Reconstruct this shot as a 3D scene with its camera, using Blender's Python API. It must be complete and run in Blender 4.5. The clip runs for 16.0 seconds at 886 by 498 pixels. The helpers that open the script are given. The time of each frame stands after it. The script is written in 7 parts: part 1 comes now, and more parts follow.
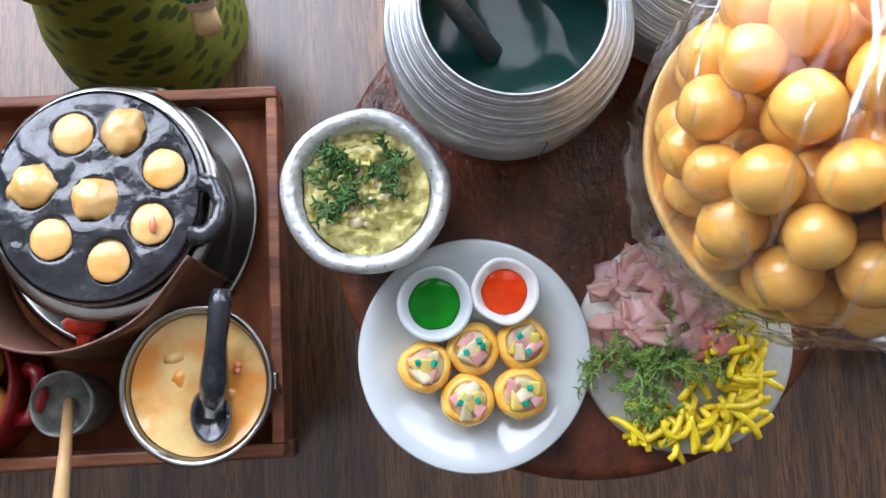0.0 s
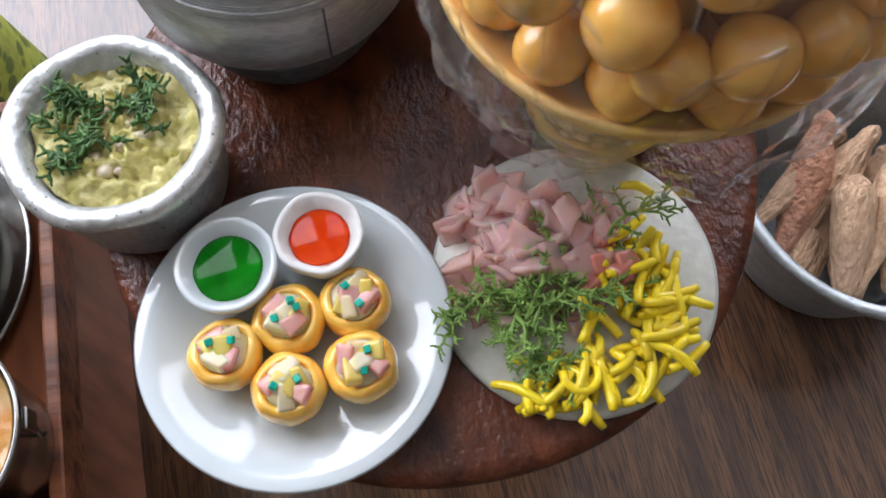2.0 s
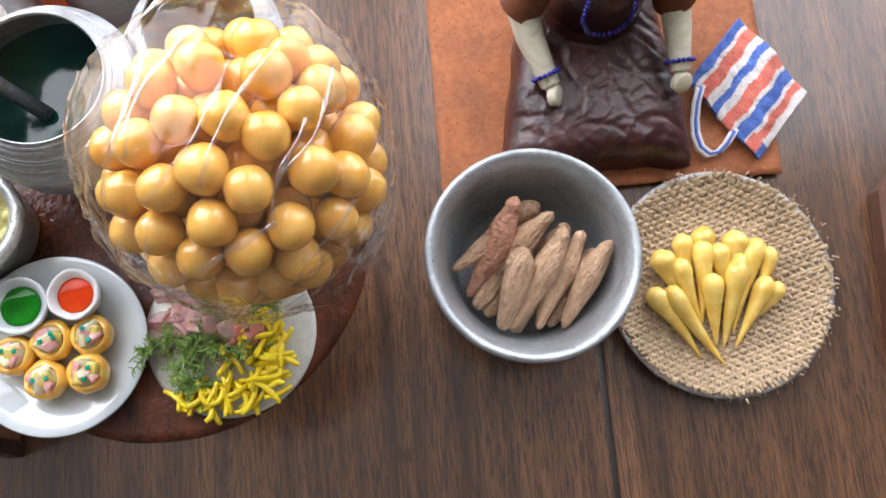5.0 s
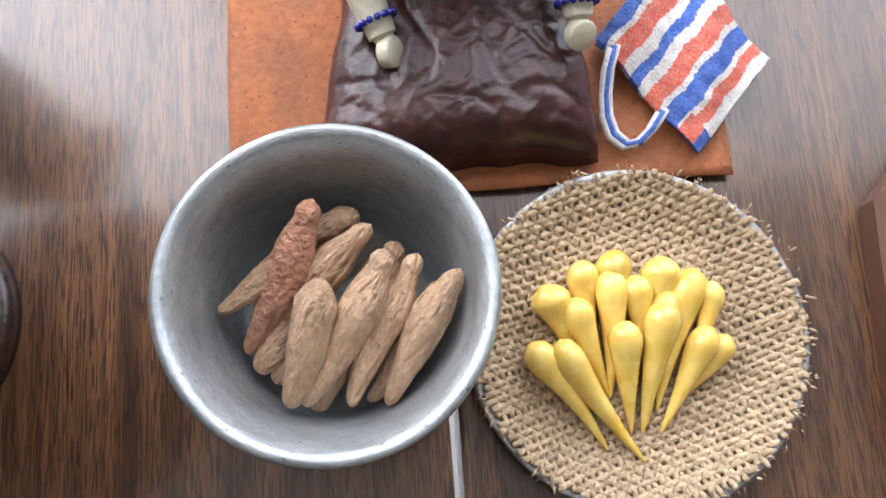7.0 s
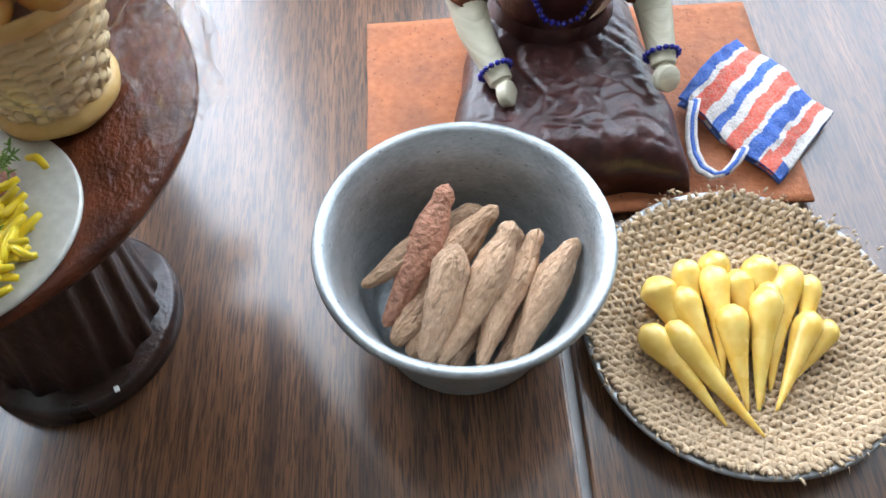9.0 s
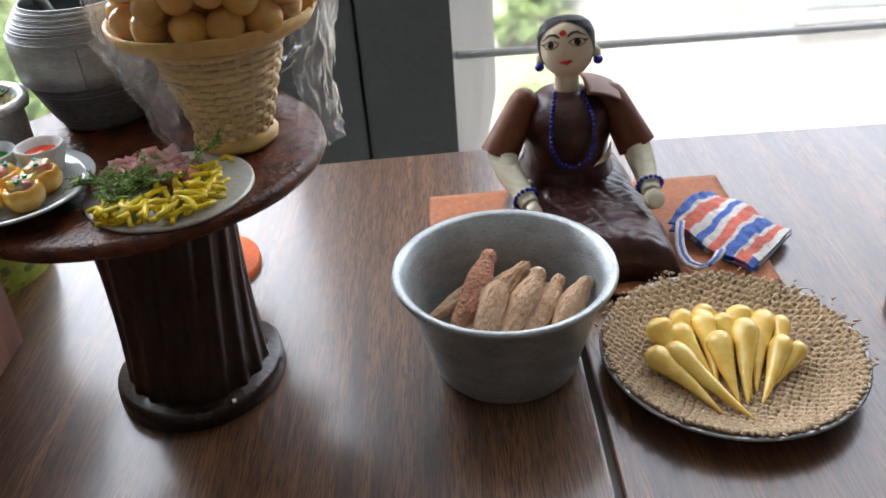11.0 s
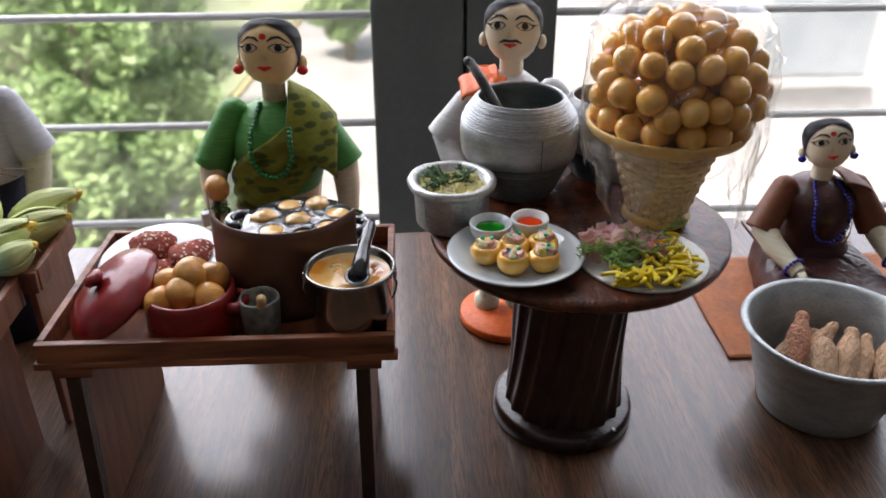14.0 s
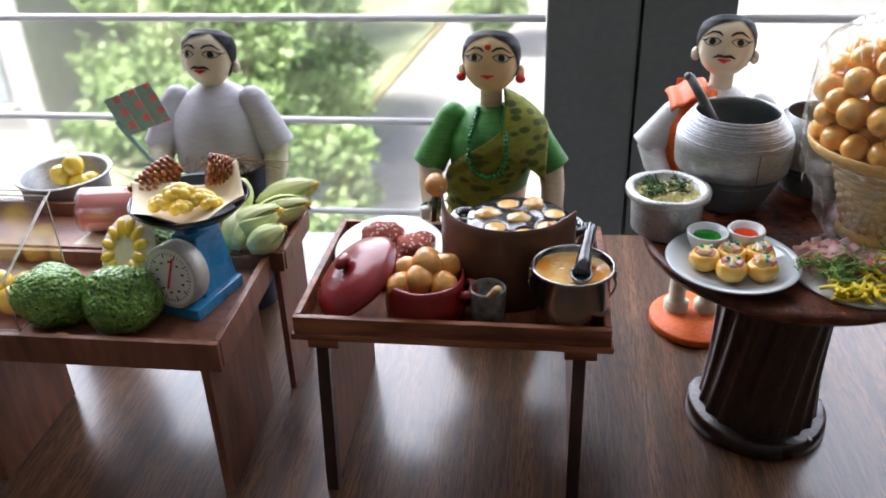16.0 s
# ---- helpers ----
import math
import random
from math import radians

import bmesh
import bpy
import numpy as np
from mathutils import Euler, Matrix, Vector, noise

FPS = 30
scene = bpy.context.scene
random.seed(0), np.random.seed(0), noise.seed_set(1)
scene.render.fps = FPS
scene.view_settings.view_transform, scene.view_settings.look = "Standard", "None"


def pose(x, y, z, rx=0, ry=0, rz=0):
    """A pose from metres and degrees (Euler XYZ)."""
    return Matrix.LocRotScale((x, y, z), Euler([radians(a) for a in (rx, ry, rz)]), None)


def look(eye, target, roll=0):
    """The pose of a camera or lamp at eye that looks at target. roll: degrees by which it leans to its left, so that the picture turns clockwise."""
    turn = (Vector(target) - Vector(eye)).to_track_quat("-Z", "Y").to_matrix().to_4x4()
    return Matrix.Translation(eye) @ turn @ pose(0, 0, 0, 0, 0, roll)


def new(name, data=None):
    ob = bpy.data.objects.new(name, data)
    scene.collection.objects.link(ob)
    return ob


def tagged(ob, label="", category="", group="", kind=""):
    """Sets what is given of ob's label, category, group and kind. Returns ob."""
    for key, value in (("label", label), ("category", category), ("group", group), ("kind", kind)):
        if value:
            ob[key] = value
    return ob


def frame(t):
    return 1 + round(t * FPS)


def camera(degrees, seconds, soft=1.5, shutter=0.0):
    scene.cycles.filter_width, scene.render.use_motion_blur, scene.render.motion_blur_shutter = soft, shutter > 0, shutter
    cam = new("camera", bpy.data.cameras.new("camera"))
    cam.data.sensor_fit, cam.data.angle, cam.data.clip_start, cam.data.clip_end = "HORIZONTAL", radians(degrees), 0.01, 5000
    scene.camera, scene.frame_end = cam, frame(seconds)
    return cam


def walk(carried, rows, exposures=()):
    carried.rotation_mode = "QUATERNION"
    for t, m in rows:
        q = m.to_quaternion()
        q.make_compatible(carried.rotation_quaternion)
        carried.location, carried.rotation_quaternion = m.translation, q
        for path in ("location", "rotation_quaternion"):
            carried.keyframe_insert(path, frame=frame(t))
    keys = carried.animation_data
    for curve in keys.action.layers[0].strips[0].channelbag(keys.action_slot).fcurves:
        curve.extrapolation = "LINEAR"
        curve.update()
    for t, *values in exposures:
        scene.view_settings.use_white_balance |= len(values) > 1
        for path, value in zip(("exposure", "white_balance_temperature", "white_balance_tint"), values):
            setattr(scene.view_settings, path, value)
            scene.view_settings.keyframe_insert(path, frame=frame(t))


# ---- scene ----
cam = camera(55.4, 16.0)
PATH = [
    (0, (0.03168, 0.04497, 0.32004), (0.03495, 0.05773, 0.22091), 11.5),
    (0.5, (0.04974, 0.03746, 0.31032), (0.05408, 0.05312, 0.21165), 10.7),
    (1, (0.06646, 0.02821, 0.30084), (0.0724, 0.05378, 0.20435), 3.3),
    (1.5, (0.05921, 0.0068, 0.27101), (0.06867, 0.03959, 0.17702), 3.9),
    (2, (0.05901, -0.00182, 0.25886), (0.06891, 0.0338, 0.16594), 2.7),
    (2.5, (0.06101, 0.00411, 0.27785), (0.07009, 0.03612, 0.18355), 3.2),
    (3, (0.06643, 0.01688, 0.31402), (0.07688, 0.04874, 0.21981), 6.1),
    (3.5, (0.07438, 0.02003, 0.35497), (0.08355, 0.048, 0.2594), 9.1),
    (4, (0.07179, 0.0123, 0.37665), (0.07987, 0.03443, 0.27947), 12.2),
    (4.5, (0.08251, 0.00903, 0.38621), (0.08963, 0.03083, 0.28887), 11.1),
    (5, (0.15518, 0.01145, 0.38378), (0.16048, 0.03131, 0.28592), 10.2),
    (5.2, (0.18808, 0.0159, 0.37803), (0.19062, 0.03529, 0.27996), 2.9),
    (7.3, (0.22683, 0.03209, 0.25122), (0.23361, 0.05578, 0.1543), 11.8),
    (7.5, (0.2263, 0.03166, 0.25046), (0.23271, 0.05527, 0.15349), 11.0),
    (8, (0.21959, 0.01577, 0.25528), (0.22289, 0.0425, 0.15898), 3.1),
    (8.5, (0.21078, -0.01991, 0.25937), (0.21233, 0.02035, 0.16785), -1.6),
    (9, (0.20124, -0.06284, 0.25157), (0.20246, -0.00804, 0.16794), -2.1),
    (9.2, (0.20149, -0.07935, 0.25079), (0.20314, -0.02131, 0.16937), -1.9),
    (11.3, (0.18897, -0.21081, 0.23238), (0.18675, -0.12553, 0.18021), -4.7),
    (11.5, (0.16956, -0.212, 0.23906), (0.16949, -0.12686, 0.1866), -3.9),
    (12, (0.114, -0.22103, 0.26272), (0.11658, -0.13605, 0.21008), -2.3),
    (12.5, (0.08988, -0.2328, 0.2735), (0.09246, -0.14732, 0.22167), -1.9),
    (13, (0.06699, -0.23754, 0.27616), (0.07159, -0.1514, 0.22558), -0.8),
    (13.5, (0.02749, -0.24732, 0.2822), (0.03169, -0.16095, 0.23196), -0.3),
    (14, (-0.00016, -0.25793, 0.28505), (0.00412, -0.17106, 0.2357), -0.1),
    (14.5, (-0.02324, -0.26614, 0.28803), (-0.02345, -0.17911, 0.23879), -0.8),
    (15, (-0.0237, -0.27205, 0.29361), (-0.02899, -0.1851, 0.24451), -1.5),
    (15.5, (-0.02639, -0.27819, 0.29672), (-0.03518, -0.19131, 0.24799), -1.9),
    (16, (-0.03913, -0.28499, 0.30076), (-0.05042, -0.19877, 0.25138), -1.8),
]
EXPOSURES = [(0.0, 1.27, 6200, 16), (1.0, 1.34, 5950, 16), (2.0, 1.29, 6500, 16), (3.0, 1.31, 5850, 16), (5.0, 1.32, 6700, 16), (7.5, 1.54, 6450, 11),
             (8.4, 1.65, 6050, 8), (9.2, 1.68, 6100, 8), (11.3, 0.89, 6700, 13), (13.4, 0.34, 6850, 17), (14.5, 1.06, 6650, 17), (16.0, 1.1, 6450, 16)]
cam.data.dof.use_dof, cam.data.dof.focus_distance, cam.data.dof.aperture_fstop = True, 0.22, 50.0
walk(cam, [(t, look(eye, target, roll)) for t, eye, target, roll in PATH], EXPOSURES)

# ---- sky, sun, light in the window opening ----
world = bpy.data.worlds.new("sky")
scene.world = world
world.use_nodes = True
wn = world.node_tree.nodes
sky = wn.new("ShaderNodeTexSky")
sky.sky_type = "NISHITA"
sky.sun_disc = False
sky.sun_elevation = radians(50)
sky.sun_rotation = radians(211)
sky.air_density, sky.dust_density = 1.0, 4.0
wn["Background"].inputs[1].default_value = 0.14
world.node_tree.links.new(sky.outputs[0], wn["Background"].inputs[0])

sun = new("sun", bpy.data.lights.new("sun", "SUN"))
sun.data.energy, sun.data.angle, sun.data.color = 5.0, radians(10), (1.0, 0.96, 0.9)
sun.matrix_world = look((-3, -5, 9), (0, 0, 0))

for wx, ww, power in ((-0.8, 1.5, 20.0), (0.92, 1.5, 11.0)):
    window_light = new("window_light", bpy.data.lights.new("window_light", "AREA"))
    window_light.data.shape = "RECTANGLE"
    window_light.data.size, window_light.data.size_y = ww, 1.46
    window_light.data.energy, window_light.data.color = power, (0.87, 0.925, 1.0)
    window_light.matrix_world = look((wx, 0.86, 0.88), (wx, -0.4, 0.4))


# ---- materials ----
def ramp(nt, fac, c1, c2, p1=0.3, p2=0.7):
    r = nt.nodes.new("ShaderNodeValToRGB")
    r.color_ramp.elements[0].position, r.color_ramp.elements[1].position = p1, p2
    r.color_ramp.elements[0].color, r.color_ramp.elements[1].color = (*c1, 1), (*c2, 1)
    nt.links.new(fac, r.inputs[0])
    return r.outputs[0]


def mixed(nt, fac, a, b, mode="MIX"):
    m = nt.nodes.new("ShaderNodeMix")
    m.data_type, m.blend_type = "RGBA", mode
    for sock, v in ((m.inputs[0], fac), (m.inputs[6], a), (m.inputs[7], b)):
        if isinstance(v, (int, float)):
            sock.default_value = v
        elif isinstance(v, tuple):
            sock.default_value = (*v, 1)
        else:
            nt.links.new(v, sock)
    return m.outputs[2]


def mat(name, c1, c2=None, scale=300.0, detail=5.0, rough=0.5, metal=0.0, bump=0.0, bscale=None, stretch=(1, 1, 1),
        coat=0.0, trans=0.0, sss=0.0, rand=0.0, spots=None, sscale=500.0, sfrac=0.3, stain=0.25, stain_scale=40.0, ior=1.45, p1=0.3, p2=0.7, coat_rough=0.12, cells=0.0):
    """A surface with fine grain, broad stains, relief and, where given, spots of a second colour. Scales are per metre."""
    m = bpy.data.materials.new(name)
    m.use_nodes = True
    nt = m.node_tree
    b = nt.nodes["Principled BSDF"]
    c2 = c2 or tuple(v * 0.72 for v in c1)
    tc = nt.nodes.new("ShaderNodeTexCoord")
    mp = nt.nodes.new("ShaderNodeMapping")
    mp.inputs["Scale"].default_value = stretch
    nt.links.new(tc.outputs["Object"], mp.inputs[0])
    info = nt.nodes.new("ShaderNodeObjectInfo")
    shift = nt.nodes.new("ShaderNodeVectorMath")
    shift.operation = "SCALE"
    shift.inputs[0].default_value = (3.1, 1.7, 2.3)
    nt.links.new(info.outputs["Random"], shift.inputs[3])
    nt.links.new(shift.outputs[0], mp.inputs["Location"])
    grain = nt.nodes.new("ShaderNodeTexNoise")
    grain.inputs["Scale"].default_value, grain.inputs["Detail"].default_value = scale, detail
    nt.links.new(mp.outputs[0], grain.inputs[0])
    colour = ramp(nt, grain.outputs[0], c2, c1, p1, p2)
    broad = nt.nodes.new("ShaderNodeTexNoise")
    broad.inputs["Scale"].default_value, broad.inputs["Detail"].default_value = stain_scale, 3.0
    nt.links.new(mp.outputs[0], broad.inputs[0])
    if stain:
        g = ramp(nt, broad.outputs[0], (1 - stain,) * 3, (1.0, 1.0, 1.0), 0.3, 0.65)
        colour = mixed(nt, 1.0, colour, g, "MULTIPLY")
    if spots:
        vo = nt.nodes.new("ShaderNodeTexVoronoi")
        vo.inputs["Scale"].default_value = sscale
        nt.links.new(mp.outputs[0], vo.inputs[0])
        f = ramp(nt, vo.outputs["Distance"], (1, 1, 1), (0, 0, 0), sfrac, sfrac + 0.12)
        colour = mixed(nt, f, colour, spots)
    if rand:
        h = nt.nodes.new("ShaderNodeHueSaturation")
        mr = nt.nodes.new("ShaderNodeMapRange")
        mr.inputs[3].default_value, mr.inputs[4].default_value = 1 - rand, 1 + rand * 0.5
        nt.links.new(info.outputs["Random"], mr.inputs[0])
        nt.links.new(mr.outputs[0], h.inputs["Value"])
        nt.links.new(colour, h.inputs["Color"])
        colour = h.outputs[0]
    nt.links.new(colour, b.inputs["Base Color"])
    rr = nt.nodes.new("ShaderNodeMapRange")
    rr.inputs[3].default_value, rr.inputs[4].default_value = max(rough * 0.75, 0.02), min(rough * 1.25, 1)
    nt.links.new(broad.outputs[0], rr.inputs[0])
    nt.links.new(rr.outputs[0], b.inputs["Roughness"])
    b.inputs["Metallic"].default_value = metal
    b.inputs["IOR"].default_value = ior
    b.inputs["Coat Weight"].default_value = coat
    b.inputs["Coat Roughness"].default_value = coat_rough
    b.inputs["Transmission Weight"].default_value = trans
    if sss:
        b.inputs["Subsurface Weight"].default_value = sss
        b.inputs["Subsurface Radius"].default_value = (1.0, 0.5, 0.25)
        b.inputs["Subsurface Scale"].default_value = 0.002
    if bump:
        bn = nt.nodes.new("ShaderNodeTexNoise")
        bn.inputs["Scale"].default_value, bn.inputs["Detail"].default_value = bscale or scale, 6.0
        nt.links.new(mp.outputs[0], bn.inputs[0])
        bp = nt.nodes.new("ShaderNodeBump")
        bp.inputs["Strength"].default_value, bp.inputs["Distance"].default_value = 1.0, bump
        height = bn.outputs[0]
        if cells:
            cv = nt.nodes.new("ShaderNodeTexVoronoi")
            cv.inputs["Scale"].default_value = cells
            nt.links.new(mp.outputs[0], cv.inputs[0])
            inv = nt.nodes.new("ShaderNodeMath")
            inv.operation = "SUBTRACT"
            inv.inputs[0].default_value = 1.0
            nt.links.new(cv.outputs["Distance"], inv.inputs[1])
            height = inv.outputs[0]
        nt.links.new(height, bp.inputs["Height"])
        nt.links.new(bp.outputs[0], b.inputs["Normal"])
    return m


def pores(m, colour, scale, stretch, p1, p2, most=0.85):
    """Short pores along the grain, over the colour that the material has."""
    nt = m.node_tree
    b = nt.nodes["Principled BSDF"]
    old = b.inputs["Base Color"].links[0].from_socket
    tc, mp, n = nt.nodes.new("ShaderNodeTexCoord"), nt.nodes.new("ShaderNodeMapping"), nt.nodes.new("ShaderNodeTexNoise")
    mp.inputs["Scale"].default_value = stretch
    n.inputs["Scale"].default_value, n.inputs["Detail"].default_value = scale, 4.0
    nt.links.new(tc.outputs["Object"], mp.inputs[0])
    nt.links.new(mp.outputs[0], n.inputs[0])
    f = ramp(nt, n.outputs[0], (0, 0, 0), (most,) * 3, p1, p2)
    nt.links.new(mixed(nt, f, old, colour), b.inputs["Base Color"])


def gel(m, tint, share):
    """Lets part of the light straight through, as thin jelly does."""
    nt = m.node_tree
    t, mx = nt.nodes.new("ShaderNodeBsdfTransparent"), nt.nodes.new("ShaderNodeMixShader")
    t.inputs[0].default_value = (*tint, 1)
    mx.inputs[0].default_value = share
    nt.links.new(nt.nodes["Principled BSDF"].outputs[0], mx.inputs[1])
    nt.links.new(t.outputs[0], mx.inputs[2])
    nt.links.new(mx.outputs[0], nt.nodes["Material Output"].inputs[0])
    return m


def clear(name, tint=(1, 1, 1), rough=0.05, gloss=0.08, edge=0.0, haze=0.0):
    """Thin clear film or pane: see-through, with a share of gloss."""
    m = bpy.data.materials.new(name)
    m.use_nodes = True
    nt = m.node_tree
    nt.nodes.remove(nt.nodes["Principled BSDF"])
    t, g, mx = (nt.nodes.new("ShaderNodeBsdfTransparent"), nt.nodes.new("ShaderNodeBsdfGlossy"), nt.nodes.new("ShaderNodeMixShader"))
    t.inputs[0].default_value = (*tint, 1)
    g.inputs["Roughness"].default_value = rough
    mx.inputs[0].default_value = gloss
    if edge:
        lw, pw, mr = nt.nodes.new("ShaderNodeLayerWeight"), nt.nodes.new("ShaderNodeMath"), nt.nodes.new("ShaderNodeMapRange")
        pw.operation = "POWER"
        pw.inputs[1].default_value = 3.6
        mr.inputs[3].default_value, mr.inputs[4].default_value = gloss, edge
        nt.links.new(lw.outputs["Facing"], pw.inputs[0])
        nt.links.new(pw.outputs[0], mr.inputs[0])
        nt.links.new(mr.outputs[0], mx.inputs[0])
    nt.links.new(t.outputs[0], mx.inputs[1])
    nt.links.new(g.outputs[0], mx.inputs[2])
    last = mx.outputs[0]
    if haze:
        # faint milky scatter, with stronger noise streaks that imitate bright glints on creases
        tc, mp, n, tr, m2 = [nt.nodes.new(k) for k in ("ShaderNodeTexCoord", "ShaderNodeMapping", "ShaderNodeTexNoise", "ShaderNodeBsdfTranslucent", "ShaderNodeMixShader")]
        mp.vector_type = "TEXTURE"
        mp.inputs["Scale"].default_value = (1, 1, 8)
        mp.inputs["Rotation"].default_value = (-0.65, 0.22, 0)
        n.inputs["Scale"].default_value, n.inputs["Detail"].default_value = 110.0, 2.0
        nt.links.new(tc.outputs["Object"], mp.inputs[0])
        nt.links.new(mp.outputs[0], n.inputs[0])
        dist = nt.nodes.new("ShaderNodeMapRange")
        dist.inputs[1].default_value, dist.inputs[2].default_value = 0.61, 0.67
        nt.links.new(n.outputs[0], dist.inputs[0])
        mr2 = nt.nodes.new("ShaderNodeMapRange")
        mr2.inputs[3].default_value, mr2.inputs[4].default_value = haze, haze * 4
        nt.links.new(dist.outputs[0], mr2.inputs[0])
        nt.links.new(mr2.outputs[0], m2.inputs[0])
        nt.links.new(last, m2.inputs[1])
        nt.links.new(tr.outputs[0], m2.inputs[2])
        last = m2.outputs[0]
    nt.links.new(last, nt.nodes["Material Output"].inputs[0])
    return m


table_wood = mat("table_wood", (0.225, 0.102, 0.043), (0.08, 0.0345, 0.014), scale=95, detail=7, rough=0.36, bump=0.00006, bscale=900,
                 stretch=(1, 0.03, 1), stain=0.4, stain_scale=26, p1=0.34, p2=0.66, coat=0.9, coat_rough=0.17)
table_wood.node_tree.nodes["Principled BSDF"].inputs["Coat IOR"].default_value = 1.52
pores(table_wood, (0.025, 0.011, 0.007), 2100, (1, 0.05, 1), 0.475, 0.58, 0.8)
pores(table_wood, (0.035, 0.014, 0.007), 330, (1, 0.03, 1), 0.54, 0.66, 0.45)
pores(table_wood, (0.23, 0.115, 0.058), 420, (1, 0.05, 1), 0.6, 0.72, 0.45)
dark_wood = mat("dark_wood", (0.05, 0.021, 0.013), (0.018, 0.008, 0.006), scale=260, rough=0.3, coat=0.4, bump=0.0005, bscale=420, stretch=(1, 1, 0.35), stain=0.4)
# bumpier copy of dark_wood, redder and lighter to paint in its stronger light
wood_top_lit = mat("wood_top_lit", (0.165, 0.043, 0.016), (0.05, 0.014, 0.007), scale=120, rough=0.24, bump=0.0007, bscale=620, stretch=(1, 0.7, 1), stain=0.4)
cart_wood = mat("cart_wood", (0.4, 0.14, 0.06), (0.15, 0.047, 0.022), scale=190, rough=0.4, bump=0.0005, bscale=420, stretch=(0.12, 1, 1), stain=0.5, stain_scale=70, p1=0.36, p2=0.64)
cart_floor = mat("cart_floor", (0.36, 0.12, 0.05), (0.16, 0.05, 0.024), scale=130, rough=0.7, ior=1.2, bump=0.0003, bscale=300, stretch=(1, 0.25, 1), stain=0.5)
board_wood = mat("board_wood", (0.34, 0.14, 0.08), (0.2, 0.078, 0.045), scale=160, rough=0.35, bump=0.0003, stretch=(1, 1, 0.2), stain=0.4)
alu = mat("aluminium", (0.56, 0.575, 0.585), (0.38, 0.395, 0.405), scale=420, rough=0.42, metal=0.75, bump=0.0001, bscale=900, stretch=(1, 1, 4), stain=0.2, stain_scale=110)
alu_dark = mat("aluminium_dark", (0.2, 0.21, 0.215), (0.1, 0.108, 0.112), scale=420, rough=0.45, metal=0.75, bump=0.0001, stretch=(1, 1, 5), stain=0.2)
silver_paint = mat("silver_paint", (0.76, 0.78, 0.77), (0.54, 0.56, 0.55), scale=700, rough=0.35, metal=0.55, bump=0.0005, bscale=420, stain=0.15, stain_scale=150,
                   spots=(0.06, 0.06, 0.05), sscale=520, sfrac=0.05)
tin = mat("tin", (0.62, 0.62, 0.56), (0.52, 0.52, 0.46), scale=400, rough=0.42, metal=0.25, bump=0.0001, stain=0.1, stain_scale=90)
steel = mat("steel", (0.42, 0.41, 0.38), (0.33, 0.32, 0.3), scale=200, rough=0.2, metal=1.0, stain=0.15, stain_scale=90)
china = mat("china", (0.62, 0.675, 0.69), (0.57, 0.63, 0.645), scale=60, rough=0.06, coat=1.0, coat_rough=0.03, stain=0.04)
clay_white = mat("clay_white", (0.8, 0.8, 0.78), (0.7, 0.7, 0.68), scale=300, rough=0.45, bump=0.0003, bscale=350, stain=0.08)
green_gel = mat("green_gel", (0.004, 0.26, 0.012), (0.001, 0.09, 0.004), scale=180, rough=0.06, ior=1.36, coat=0.0, stain=0.3, stain_scale=150)
red_gel = mat("red_gel", (0.95, 0.085, 0.008), (0.75, 0.035, 0.004), scale=240, rough=0.06, ior=1.36, coat=0.0, stain=0.2, stain_scale=160)
puri_crust = mat("puri_crust", (0.98, 0.62, 0.13), (0.92, 0.46, 0.05), scale=200, rough=0.22, coat=0.9, bump=0.0002, sss=0.2, stain=0.1, stain_scale=150)
white_filling = mat("white_filling", (0.95, 0.88, 0.66), (0.92, 0.8, 0.52), scale=300, rough=0.15, coat=0.9, coat_rough=0.06, trans=0.15, sss=0.5, ior=1.36, stain=0.08)
yellow_filling = mat("yellow_filling", (0.95, 0.82, 0.28), (0.92, 0.72, 0.16), scale=300, rough=0.15, coat=0.9, coat_rough=0.06, trans=0.12, sss=0.5, ior=1.36, stain=0.08)
pink_filling = mat("pink_filling", (0.97, 0.58, 0.55), (0.95, 0.45, 0.44), scale=300, rough=0.15, coat=0.9, coat_rough=0.06, trans=0.12, sss=0.5, ior=1.36, stain=0.08)
for m, tint, share in ((white_filling, (1.0, 0.95, 0.75), 0.3), (yellow_filling, (1.0, 0.9, 0.4), 0.3), (pink_filling, (1.0, 0.72, 0.68), 0.35), (green_gel, (0.1, 0.8, 0.15), 0.4), (red_gel, (1.0, 0.3, 0.06), 0.3)):
    gel(m, tint, share)
teal_bit = mat("teal_bit", (0.0, 0.42, 0.3), (0.0, 0.32, 0.22), scale=300, rough=0.25, stain=0.1)
onion_pink = gel(mat("onion_pink", (1.0, 0.76, 0.72), (1.0, 0.6, 0.57), scale=190, rough=0.14, coat=1.0, coat_rough=0.04, sss=0.5, ior=1.4, bump=0.0002, bscale=300, stain=0.1, stain_scale=160, rand=0.12), (1.0, 0.86, 0.84), 0.6)
onion_red = mat("onion_red", (0.72, 0.27, 0.2), (0.6, 0.18, 0.14), scale=150, rough=0.25, coat=0.5, stain=0.3)
herb = mat("herb", (0.28, 0.43, 0.1), (0.13, 0.26, 0.045), scale=500, rough=0.6, rand=0.3, stain=0.35, stain_scale=200)
herb_dark = mat("herb_dark", (0.08, 0.19, 0.035), (0.03, 0.09, 0.018), scale=500, rough=0.5, stain=0.3, stain_scale=200)
sev_yellow = mat("sev_yellow", (1.0, 0.8, 0.025), (0.96, 0.68, 0.012), scale=300, rough=0.35, coat=0.3, stain=0.2, rand=0.15, stain_scale=150)
